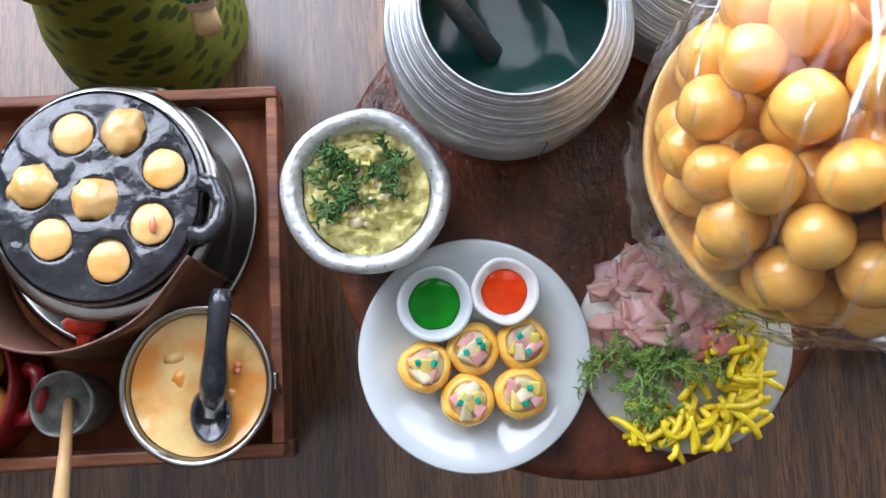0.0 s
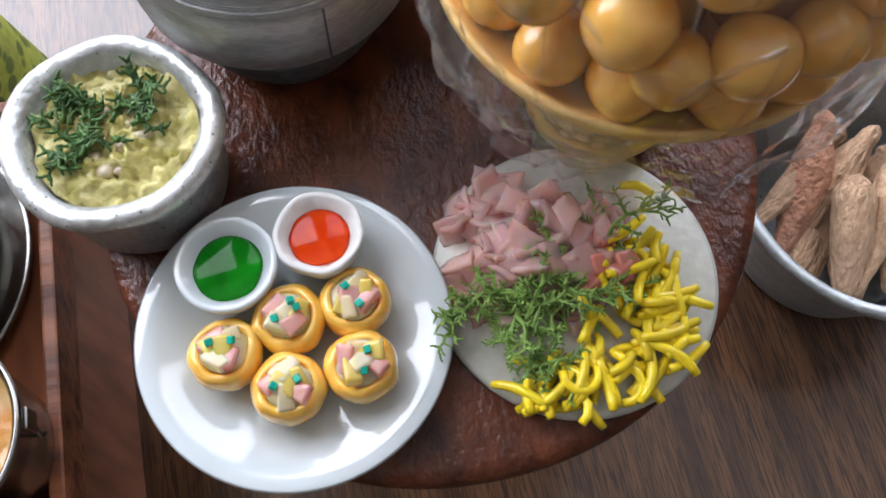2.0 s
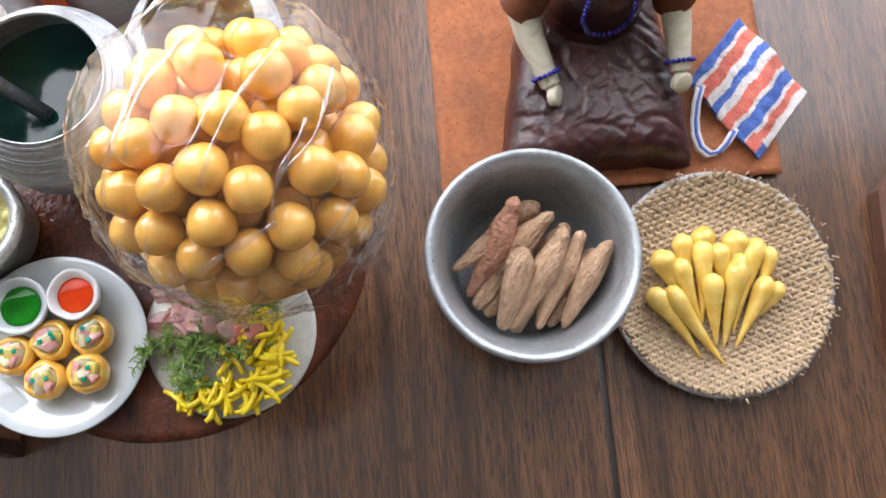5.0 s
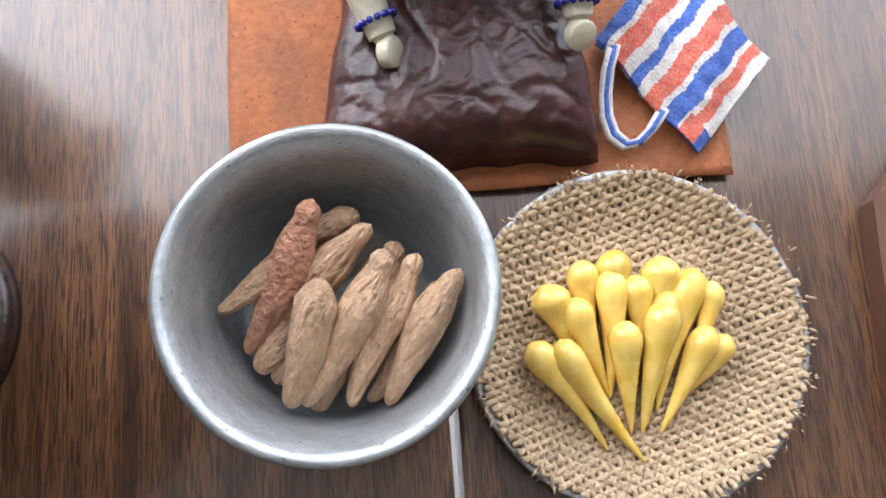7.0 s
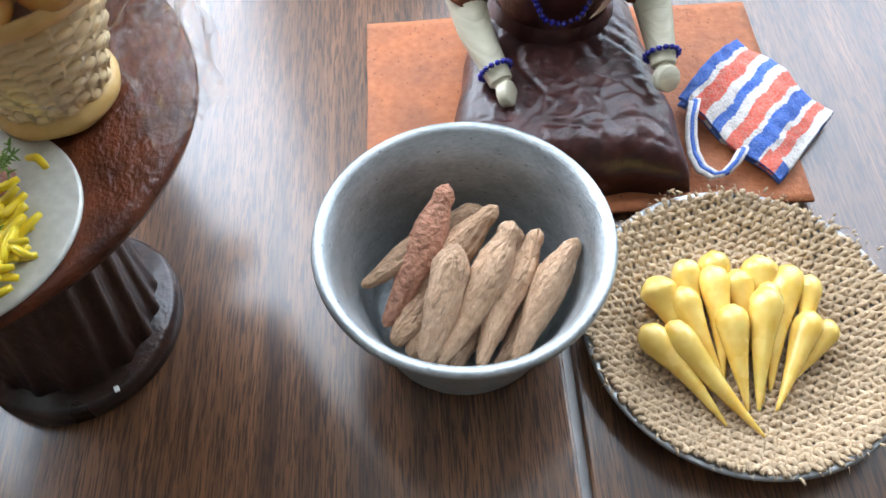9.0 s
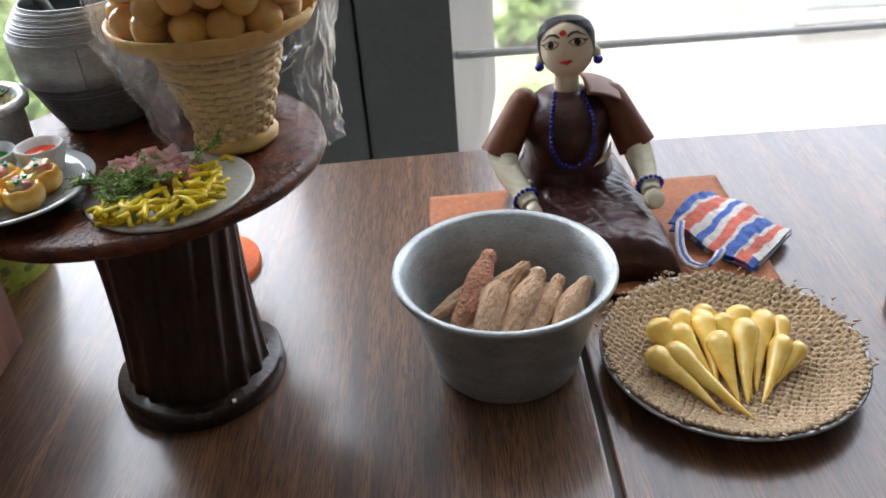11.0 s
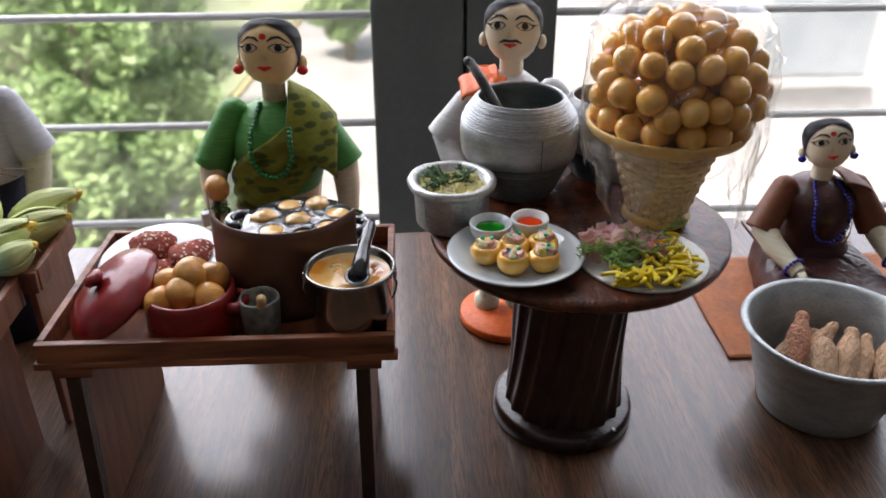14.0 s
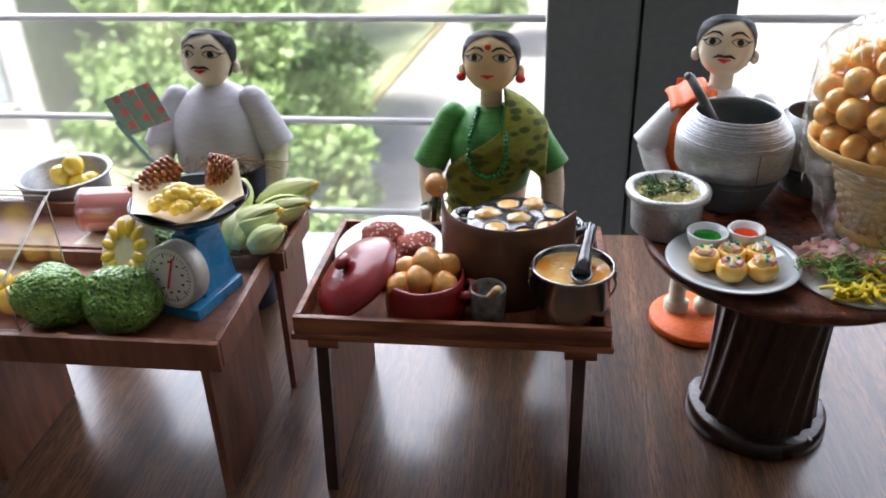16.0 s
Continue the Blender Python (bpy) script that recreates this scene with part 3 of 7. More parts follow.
slab("wall_south", (-2.4, -3.3, FLOOR), (2.4, -3.2, CEIL), wall_paint, "grey painted wall behind the table, unseen")
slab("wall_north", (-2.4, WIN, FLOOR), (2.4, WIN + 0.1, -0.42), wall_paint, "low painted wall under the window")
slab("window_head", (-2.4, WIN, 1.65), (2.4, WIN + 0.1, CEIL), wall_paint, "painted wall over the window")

for k, (x0, x1) in enumerate(((-2.4, -0.04), (0.203, 2.4))):
    win = empty("window_%d" % (k + 1), at((x0 + x1) / 2, WIN, -0.42), "wide window with white horizontal rails", "window", kind="structure")
    w = x1 - x0
    for z in (0.003, -0.149, -0.3, 0.155, 0.6):
        s = Shape().tube([(-w / 2, 0, 0), (-w / 4, 0, 0), (w / 4, 0, 0), (w / 2, 0, 0)], 0.0054, 12)
        r = part("rail", s, rail_white, win)
        r.location = (0, 0.01, z + 0.42)
    part("sill", Shape().box((0, 0.03, 0.0), (w, 0.14, 0.03), bev=0.004), rail_white, win)
    pane = part("pane", Shape().box((0, 0.07, 1.03), (w, 0.006, 2.03)), glass, win)
    pane.visible_shadow = False
post = empty("window_post", at(0.083, WIN, 0.6), "dark grey-green painted window post with a seam", "post", kind="structure")
part("leaf", Shape().box((-0.0625, 0.02, 0), (0.119, 0.12, 2.1), bev=0.004), mullion_paint, post)
foot = [(0.002, -0.036), (0.118, -0.036), (0.21, 0.62), (0.16, 0.64), (0.002, 0.08)]
door = Shape().put([(x, y, z) for z in (-1.05, 1.05) for x, y in foot], [tuple(range(5)), tuple(range(9, 4, -1))] + [(i, (i + 1) % 5, 5 + (i + 1) % 5, 5 + i) for i in range(5)], smooth=False)
part("leaf", door, mullion_paint, post)
part("seam", Shape().box((0, 0.04, 0), (0.008, 0.1, 2.1)), mullion_paint, post)

# ---- the table ----
table = empty("table", at(0, 0, 0), "dark brown wood-grain table with an open joint between two panels", "table")
JOINT = 0.2435
SAG = 0.024
DROP = -0.002


def tz(x):
    """Height of the table top at x."""
    return min(0.0, (x - JOINT) * SAG)


for x0, x1 in ((-1.0, JOINT - 0.0016), (JOINT + 0.0016, 0.95)):
    p = part("top_panel", Shape().box((0, 0, 0), (x1 - x0, 0.97, 0.028), bev=0.0012), table_wood, table)
    p.location = ((x0 + x1) / 2, -0.205, -0.014 + (DROP if x0 > 0 else 0))
    if x0 < 0:
        # the left panel sags a little away from the joint
        p.matrix_basis = Matrix.Translation((x1, 0, 0)) @ Matrix.Rotation(-math.atan(SAG), 4, "Y") @ Matrix.Translation((-x1, 0, 0)) @ at((x0 + x1) / 2, -0.205, -0.014)
for x in (-0.9, 0.85):
    for y in (-0.62, 0.2):
        l = part("leg", Shape().box((0, 0, 0), (0.05, 0.05, 0.722), bev=0.003), table_wood, table)
        l.location = (x, y, -0.389)

# ---- outside ----
GROUND = -5.2
slab("ground", (-300, 1.2, GROUND - 0.5), (300, 600, GROUND), concrete, "pale concrete ground outside")


def lawn(name, pts, dz, material, label):
    s = Shape()
    n = len(pts)
    vs = [(x, y, 0) for x, y in pts] + [(x, y, -dz) for x, y in pts]
    s.put(vs, [tuple(range(n))] + [(i, n + i, n + (i + 1) % n, (i + 1) % n) for i in range(n)], smooth=False)
    return single(name, s, material, at(0, 0, GROUND + dz), label, "lawn", kind="structure")


lawn("grass_verge", [(-7, 8), (-4.2, 8), (-3.0, 18), (-2.1, 26), (-9, 30)], 0.08, grass_mat, "green grass verge beside the path")
lawn("grass_bed", [(0.9, 11.4), (2.2, 11.4), (2.75, 15), (2.9, 18), (1.4, 18.5)], 0.08, grass_mat, "narrow green planted bed")
kerb = Shape().tube([(-3.8, 10.5, 0), (-2.3, 23.0, 0)], 0.06, 6)
single("kerb", kerb, kerb_yellow, at(0, 0, GROUND + 0.05), "yellow painted kerb along the path", "kerb", kind="structure")


def tree(x, y, h, r, seed):
    rnd = random.Random(seed)
    t = empty("tree", at(x, y, GROUND), "leafy green tree outside the window", "tree", "trees outside")
    s = Shape().tube([(0, 0, -0.1), (0.1, 0, h * 0.25), (0.0, 0.1, h * 0.5), (0.1, 0, h * 0.75)], [0.12, 0.09, 0.06, 0.03], 8)
    for i in range(7):
        a, z = rnd.uniform(0, 6.28), h * rnd.uniform(0.35, 0.6)
        e = (math.cos(a) * r * 0.8, math.sin(a) * r * 0.8, z + h * 0.25)
        s.tube([(0, 0, z), (e[0] * 0.5, e[1] * 0.5, z + h * 0.08), e], [0.035, 0.022, 0.01], 6)
    part("trunk", s, bark, t)
    c = Shape()
    vs, fs = [], []
    for i in range(34):
        a, q = rnd.uniform(0, 6.28), rnd.uniform(0.15, 1) ** 0.6
        cz = h * rnd.uniform(0.18, 1.0)
        k = math.sin(min(1, (1.08 - cz / h) * 1.9) * 1.57)
        cx, cy, cr = math.cos(a) * q * r * k, math.sin(a) * q * r * k, r * rnd.uniform(0.22, 0.4)
        for j in range(400):
            d = Vector((rnd.gauss(0, 1), rnd.gauss(0, 1), rnd.gauss(0, 0.8))).normalized() * cr * rnd.uniform(0.5, 1.05)
            p = Vector((cx, cy, cz)) + d
            u = Vector((rnd.gauss(0, 1), rnd.gauss(0, 1), rnd.gauss(0, 0.6))).normalized() * rnd.uniform(0.04, 0.09)
            w = u.cross(Vector((rnd.gauss(0, 1), rnd.gauss(0, 1), rnd.gauss(0, 1)))).normalized() * u.length * 0.45
            n = len(vs)
            vs += [p - u, p + w, p + u, p - w]
            fs.append((n, n + 1, n + 2, n + 3))
    c.put(vs, fs, smooth=False)
    part("crown", c, leaf_green, t)
    return t


for k, (x, y, h, r) in enumerate(((-3.85, 9.6, 4.3, 1.45), (-4.5, 12.3, 4.5, 1.5), (-6.3, 13.5, 4.6, 1.5), (-7.0, 16.5, 4.6, 1.8), (-5.4, 17.5, 4.6, 1.6), (-1.15, 18, 3.0, 0.8), (-8.6, 21, 5.0, 2.2), (-6.6, 24, 5.2, 2.0), (1.75, 15.2, 1.5, 0.5), (2.15, 17.0, 2.0, 0.55), (1.45, 12.2, 0.35, 0.3), (1.95, 12.0, 0.3, 0.28), (-3.15, 8.3, 2.3, 1.1), (-4.6, 8.6, 2.4, 1.2), (-3.95, 11.6, 3.3, 1.2))):
    tree(x, y, h, r, k + 1)


def block(x, y, w, d, h, rows, cols, label):
    b = empty("building", at(x, y, GROUND), label, "building")
    part("wall", Shape().box((0, 0, h / 2), (w, d, h)), facade, b)
    part("roof", Shape().box((0, 0, h + 0.1), (w + 0.3, d + 0.3, 0.2)), car_grey, b)
    for i in range(cols):
        for j in range(rows):
            wx, wz = -w / 2 + (i + 0.5) * w / cols, (j + 0.55) * h / rows
            wd = part("window", Shape().box((0, 0, 0), (w / cols * 0.5, 0.1, h / rows * 0.5)), facade_glass, b)
            wd.location = (wx, -d / 2 - 0.02, wz)
            ledge = part("sill", Shape().box((0, 0, 0), (w / cols * 0.6, 0.3, 0.08)), facade, wd)
            ledge.location = (0, -0.1, -h / rows * 0.28)
    return b


block(12.0, 17, 14, 8, 7.5, 2, 4, "bright white building with large grey windows")
block(-12.5, 15.5, 8, 6, 8, 3, 4, "pale building behind the trees")
block(2, 45, 30, 8, 9, 3, 9, "pale far building beyond the road")


# ---- the round stand and what is on it ----
TOP = 0.105
stand = empty("round_stand", at(0.0783, 0.081, 0), "dark lacquered round wooden stand with a twisted fluted column", "stand")
part("base", Shape().lathe([(0, tz(0.077)), (0.0345, tz(0.077)), (0.0357, -0.004), (0.0354, 0.003), (0.0335, 0.0045), (0, 0.0045)], 64, wob=0.03, seed=3), dark_wood, stand)


def flutes(r, z, a):
    return r * (1 + 0.035 * max(-0.6, math.cos(18 * a - z * 95)))


col = Shape().lathe([(0.0268 + 0.0026 * max(0, 1 - z / 0.045) ** 2 + 0.001 * max(0, (z - 0.055) / 0.043), z) for z in [0.004 + 0.095 * i / 36 for i in range(37)]], 216, twist=flutes)
part("column", col, dark_wood, stand)
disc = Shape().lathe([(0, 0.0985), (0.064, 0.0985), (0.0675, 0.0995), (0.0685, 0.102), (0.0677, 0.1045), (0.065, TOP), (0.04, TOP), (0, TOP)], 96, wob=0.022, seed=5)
part("top", disc, wood_top_lit, stand)

plate = single("plate", Shape().lathe([(0, 0.0005), (0.014, 0.0), (0.017, 0.001), (0.0245, 0.0042), (0.0284, 0.0058), (0.0287, 0.0064), (0.0282, 0.0068), (0.0245, 0.0056), (0.0195, 0.0036), (0.0175, 0.0028), (0, 0.0026)], 96),
               china, at(0.0451, 0.0453, TOP), "glossy white china plate on the round stand", "plate")
single("crumb", Shape().ball((0, 0, 0), (0.0006, 0.0005, 0.0003), rough=0.3), puri_crust, at(0.0343, 0.0215, TOP + 0.0053), "tiny brown crumb on the plate", "crumb")


def sauce_cup(x, y, r, h, z, body, gel, wob, label):
    c = empty("sauce_cup", at(x, y, z), label, "cup", "sauce cups on the plate")
    part("cup", Shape().lathe([(0, 0), (r * 0.55, 0), (r * 0.68, h * 0.12), (r * 0.93, h * 0.65), (r, h * 0.95), (r * 0.97, h), (r * 0.86, h * 0.97), (r * 0.72, h * 0.76), (r * 0.6, h * 0.68), (0, h * 0.64)], 48, wob=wob, seed=r * 999), body, c)
    part("sauce", Shape().lathe([(0.6 * r, h * 0.64), (0.68 * r, h * 0.75), (0.6 * r, h * 0.77), (0, h * 0.79)], 40, wob=0.05), gel, c)
    return c


sauce_cup(0.0357, 0.0579, 0.0092, 0.0105, TOP + 0.0028, china, green_gel, 0.0, "small white cup of glossy green sauce")
sauce_cup(0.0528, 0.06, 0.0082, 0.0112, TOP + 0.0028, clay_white, red_gel, 0.06, "small rough white cup of orange-red sauce")


def puri(x, y, seed, ang):
    rnd = random.Random(seed)
    p = empty("filled_puri", at(x, y, TOP + 0.0026, 0, 0, ang), "golden round filled puri with diced topping", "snack", "puris on the plate")
    r = 0.0064
    prof = [(0, 0.0), (0.0032, 0.0002), (0.0046, 0.0008), (0.0058, 0.0021), (0.0064, 0.0036), (0.0066, 0.0051), (0.0064, 0.0066), (0.0059, 0.0077), (0.0052, 0.0083), (0.0047, 0.0084), (0.0043, 0.008), (0.0041, 0.0075), (0, 0.0072)]
    crust = Shape().lathe(prof, 40, wob=0.1, seed=seed)
    crust.v = [(vx, vy, vz + (0.0011 * noise.noise((vx * 260 + seed, vy * 260, 1)) if vz > 0.0076 else 0)) for vx, vy, vz in crust.v]
    part("shell", crust, puri_crust, p)
    part("filling", Shape().ball((0, 0, 0.008), (0.0044, 0.0044, 0.0018), 0, rough=0.2, seed=seed), white_filling, p)
    for i in range(6):
        a, q = 1.05 * i + rnd.uniform(-0.3, 0.3), (0.0023 if i else 0.0004)
        sh_ = Shape().box((0, 0, 0), (rnd.uniform(0.004, 0.0054), rnd.uniform(0.0024, 0.0034), rnd.uniform(0.002, 0.0028)), bev=0.0006, smooth=True)
        sh_.v = [(vx * (1 + 0.25 * noise.noise((vx * 300, vy * 300, seed + i))), vy * (1 + 90 * vx) + 0.0004 * noise.noise((vx * 700, i, seed)), vz + 0.0005 * noise.noise((vx * 500, vy * 500, i))) for vx, vy, vz in sh_.v]
        d = part("diced_bit", sh_, (white_filling, pink_filling, yellow_filling, white_filling, pink_filling, yellow_filling)[(i + seed) % 6], p)
        d.matrix_basis = at(q * math.cos(a), q * math.sin(a), 0.0094 - 0.16 * q + rnd.uniform(-0.0004, 0.0005), rnd.uniform(-20, 20), rnd.uniform(-20, 20), rnd.uniform(0, 180))
    for i in range(rnd.choice((2, 2, 3))):
        a = 2.6 * i + rnd.uniform(-0.5, 0.5)
        b = part("herb_bit", Shape().box((0, 0, 0), (0.0014, 0.0013, 0.001), bev=0.0002), teal_bit, p)
        b.matrix_basis = at(0.0021 * math.cos(a), 0.0021 * math.sin(a), 0.0107, rnd.uniform(-25, 25), rnd.uniform(-25, 25), rnd.uniform(0, 90))
    return p


for k, (x, y) in enumerate(((0.0328, 0.043), (0.0445, 0.0468), (0.0568, 0.0474), (0.0426, 0.0345), (0.0556, 0.0355))):
    puri(x, y, k + 11, k * 67)

# the flat plate with chopped topping
CX, CY, CZ = 0.0989, 0.0457, TOP + 0.0015
single("tin_plate", Shape().lathe([(0, 0), (0.0272, 0), (0.0277, 0.0005), (0.0277, 0.0012), (0.0268, 0.0016), (0, 0.0014)], 72, wob=0.006), tin, at(CX, CY, TOP), "thin grey metal plate on the round stand", "plate")
rnd = random.Random(4)


def cube_mesh(k):
    """A thin curved slice of onion."""
    r2 = random.Random(k)
    w, h, bend, twist_ = r2.uniform(0.0052, 0.0078), r2.uniform(0.0044, 0.0064), r2.uniform(0.05, 0.32), r2.uniform(-0.12, 0.12)

    def slice_(u, v):
        a, b = u - 0.5, v - 0.5
        return (a * w * (1 - 0.3 * b * twist_ * 8) + 0.0003 * noise.noise((v * 4, k, 1)), b * h * (1 + 0.35 * a) + 0.0003 * noise.noise((u * 4, k, 6)), w * (bend * (0.25 - a * a) * 1.6 + twist_ * 2 * a * b) + 0.0004 * noise.noise((u * 3 + k, v * 3, 2)))
    return Shape().sheet(slice_, 6, 5, r2.uniform(0.0009, 0.0016)).mesh("onion_piece", [onion_pink])


cubes = [cube_mesh(k) for k in range(9)]
onions = empty("chopped_onion", at(0.0908, 0.0528, CZ), "heap of glossy translucent pink chopped onion slices", "food")
for i in range(78):
    a, q = rnd.uniform(0, 6.28), rnd.random() ** 0.55
    x, y = 0.0185 * q * math.cos(a), 0.0155 * q * math.sin(a) - 0.001
    if x + 1.4 * y > 0.023 or math.hypot(x + 0.0908 - CX, y + 0.0528 - CY) > 0.0262:
        continue
    o = new("onion_piece", rnd.choice(cubes))
    o.parent = onions
    o.matrix_basis = at(x, y, 0.0014 + 0.0056 * (1 - q * q) * rnd.uniform(0.2, 1.25), rnd.uniform(-48, 48), rnd.uniform(-48, 48), rnd.uniform(0, 360))
tom = empty("chopped_tomato", at(0.1022, 0.0473, CZ), "few dark red tomato cubes among the onion", "food")
for i in range(7):
    b = part("tomato_piece", Shape().box((0, 0, 0), (0.005, 0.0042, 0.003), bev=0.0008, smooth=True), onion_red, tom)
    b.matrix_basis = at(rnd.uniform(-0.005, 0.006), rnd.uniform(-0.005, 0.004), 0.003 + rnd.uniform(0, 0.0015), rnd.uniform(-30, 30), rnd.uniform(-30, 30), rnd.uniform(0, 180))


def sprig(s, p, d, ln, r, depth, rnd):
    """A crinkled herb stalk with side shoots."""
    pts, q = [Vector(p)], Vector(d)
    n = 4
    for i in range(n):
        q = (q + Vector((rnd.gauss(0, 0.35), rnd.gauss(0, 0.35), rnd.gauss(0, 0.15)))).normalized()
        nxt = pts[-1] + q * ln / n
        nxt.z = max(nxt.z, 0.0006)
        pts.append(nxt)
        if depth:
            for sgn in (-1, 1):
                if rnd.random() < 0.8:
                    side = (q + sgn * 1.1 * q.cross(Vector((0, 0, 1))) + Vector((0, 0, rnd.uniform(-0.2, 0.5)))).normalized()
                    sprig(s, pts[-1], side, ln * 0.4, r * 0.75, depth - 1, rnd)
    s.tube(pts, [r * (1 - 0.12 * i) for i in range(len(pts))], 5)


def sprigs(n, area, seed, size, r, depth, lift):
    rnd = random.Random(seed)
    s = Shape()
    for i in range(n):
        x, y = area(rnd)
        a = rnd.uniform(0, 6.28)
        sprig(s, (x, y, rnd.uniform(0.001, lift)), (math.cos(a), math.sin(a), rnd.uniform(-0.1, 0.25)), size * rnd.uniform(0.7, 1.3), r, depth, rnd)
    return s


def herb_area(rnd):
    u, v = rnd.random(), rnd.gauss(0, 1)
    if u < 0.72:
        return 0.0868 + rnd.gauss(0, 0.0042), 0.0395 + rnd.gauss(0, 0.0036)
    w = rnd.random()
    return 0.0938 + 0.017 * w + 0.0014 * v, 0.0383 + 0.013 * w + 0.0028 * rnd.gauss(0, 1)


single("coriander", sprigs(30, herb_area, 8, 0.0096, 0.0005, 2, 0.0055), herb, at(0, 0, CZ + 0.001), "tangled green coriander sprigs on the tin plate", "herb", kind="stuff")


def sev_mesh(k):
    r2 = random.Random(k)
    ln, bend = r2.uniform(0.0055, 0.0115), r2.uniform(-0.9, 0.9)
    if k in (3, 7):
        bend, ln = 3.6, 0.012
    pts = []
    for i in range(7):
        t = i / 6 - 0.5
        pts.append((ln * (math.sin(bend * t) / bend if abs(bend) > 0.05 else t), ln * (1 - math.cos(bend * t)) / (bend or 1), 0.0005 * math.sin(t * 5 + k)))
    return Shape().tube(pts, [0.0008, 0.00092, 0.00096, 0.00098, 0.00095, 0.0009, 0.0007], 7).mesh("strand", [sev_yellow])


sev = [sev_mesh(k) for k in range(10)]
heap = empty("yellow_sev", at(0.1078, 0.0325, CZ), "heap of short thick yellow noodle strands", "food")
rnd = random.Random(21)
for i in range(92):
    a = rnd.uniform(0, 6.28)
    q = rnd.random() ** 0.6
    # the heap lies along the rim of the tin plate
    u = rnd.random()
    px, py = (0.0813 + 0.031 * u, 0.0263 + rnd.gauss(0, 0.003) - 0.004 * u * (1 - u)) if rnd.random() < 0.42 else (0.1113 + rnd.gauss(0, 0.0045), 0.037 + rnd.gauss(0, 0.0068))
    dx, dy = px - CX, py - CY
    d = math.hypot(dx, dy)
    if d > 0.0265:
        px, py = CX + dx / d * 0.0262, CY + dy / d * 0.0262
    o = new("strand", rnd.choice(sev))
    o.parent = heap
    o.matrix_basis = at(px - 0.1078, py - 0.0325, 0.0011 + rnd.random() * 0.0042, rnd.uniform(-16, 16), rnd.uniform(-16, 16), rnd.gauss(50, 45))

# bowl of mash
bowl = empty("mash_bowl", at(0.0208, 0.0846, TOP), "silver-painted clay bowl of yellow-green mash", "bowl")
part("bowl", Shape().lathe([(0, 0), (0.0152, 0), (0.0164, 0.0015), (0.0168, 0.017), (0.0172, 0.0182), (0.0194, 0.0186), (0.0199, 0.0205), (0.0192, 0.022), (0.0178, 0.0224), (0.0156, 0.0212), (0.0148, 0.015), (0, 0.013)], 40, wob=0.055, seed=2), silver_paint, bowl)


def mash_top(u, v):
    a, r = 2 * math.pi * u, 0.0149 * v
    x, y = r * math.cos(a), r * math.sin(a)
    return x, y, 0.0193 + 0.0024 * noise.noise((x * 260, y * 260, 3)) + 0.0024 * noise.noise((x * 700, y * 700, 8)) - 0.0006 * v


part("mash", Shape().cap(mash_top, 72, 26), mash, bowl)
rnd = random.Random(9)
for i in range(9):
    part("onion_bit", Shape().ball((rnd.uniform(-0.006, 0.009), rnd.uniform(-0.009, 0.008), 0.0188), (rnd.uniform(0.0012, 0.0022), rnd.uniform(0.001, 0.0018), 0.001), rough=0.3, seed=i), onion_bit, bowl)
single("chopped_herb", sprigs(40, lambda r: (-0.0098 + 0.016 * (w := r.random()) + r.gauss(0, 0.0022), -0.0005 + 0.0078 * w + r.gauss(0, 0.0034)), 5, 0.0048, 0.00052, 1, 0.0012), herb_dark,
       at(0.0208, 0.0846, TOP + 0.0195), "dark green chopped herb on the mash", "herb", kind="stuff")


def ribbed(x, y, k, label, liquid, turn):
    """A spun pot: dark ribbed lower cone, smooth belly band with a seam, shoulder wound with wire up to a wide mouth."""
    p = empty("water_pot", at(x, y, TOP, 0, 0, turn) @ Matrix.Scale(k, 4), label, "pot", "metal pots on the stand")
    jit = random.Random(int(k * 100))
    low = [(0, 0), (0.0158, 0), (0.0172, 0.0006)]
    for i in range(13):
        t = i / 12
        r, z = 0.0172 + 0.0086 * t ** 0.85, 0.001 + 0.0188 * t
        g = jit.uniform(-0.00015, 0.00015)
        low += [(r + g, z), (r + 0.0003 + g, z + 0.0004), (r + 0.0002 + g, z + 0.0011), (r - 0.0001, z + 0.0013)]
    part("lower_band", Shape().lathe(low, 96, wob=0.006), alu_dark, p, "dark grooved lower band")
    part("belly", Shape().lathe([(0.0256, 0.0205), (0.0268, 0.0203), (0.0273, 0.021), (0.0279, 0.026), (0.0281, 0.0315), (0.0279, 0.0362), (0.0273, 0.0368), (0.0262, 0.0366)], 96, wob=0.004), alu, p, "smooth metal belly band")
    up = [(0.0268, 0.0362)]
    for i in range(26):
        t = i / 25
        r, z = 0.0277 - 0.0072 * t ** 1.3, 0.0366 + 0.0112 * t
        g = jit.uniform(-0.00024, 0.00024)
        up += [(r + g - 0.00012, z), (r + 0.0002 + g, z + 0.00008), (r + g + 0.00018, z + 0.00034), (r - 0.00016, z + 0.00044)]
    up += [(0.0204, 0.0485), (0.0198, 0.0485), (0.0196, 0.047), (0.0225, 0.0425), (0.0264, 0.036), (0.0266, 0.026), (0.024, 0.016)]
    part("neck", Shape().lathe(up, 112, wob=0.007, seed=1), alu, p, "neck wound with fine metal wire")
    part("liquid", Shape().cap(lambda u, v: (0.0264 * v * math.cos(6.28319 * u), 0.0264 * v * math.sin(6.28319 * u), 0.0285 + 0.0003 * noise.noise((v * 3 * math.cos(6.28319 * u), v * 3 * math.sin(6.28319 * u), k * 9))), 60, 14), liquid, p)
    part("weld_seam", Shape().box((0, -0.02815, 0.0288), (0.00035, 0.0004, 0.0146)), alu_dark, p)
    return p


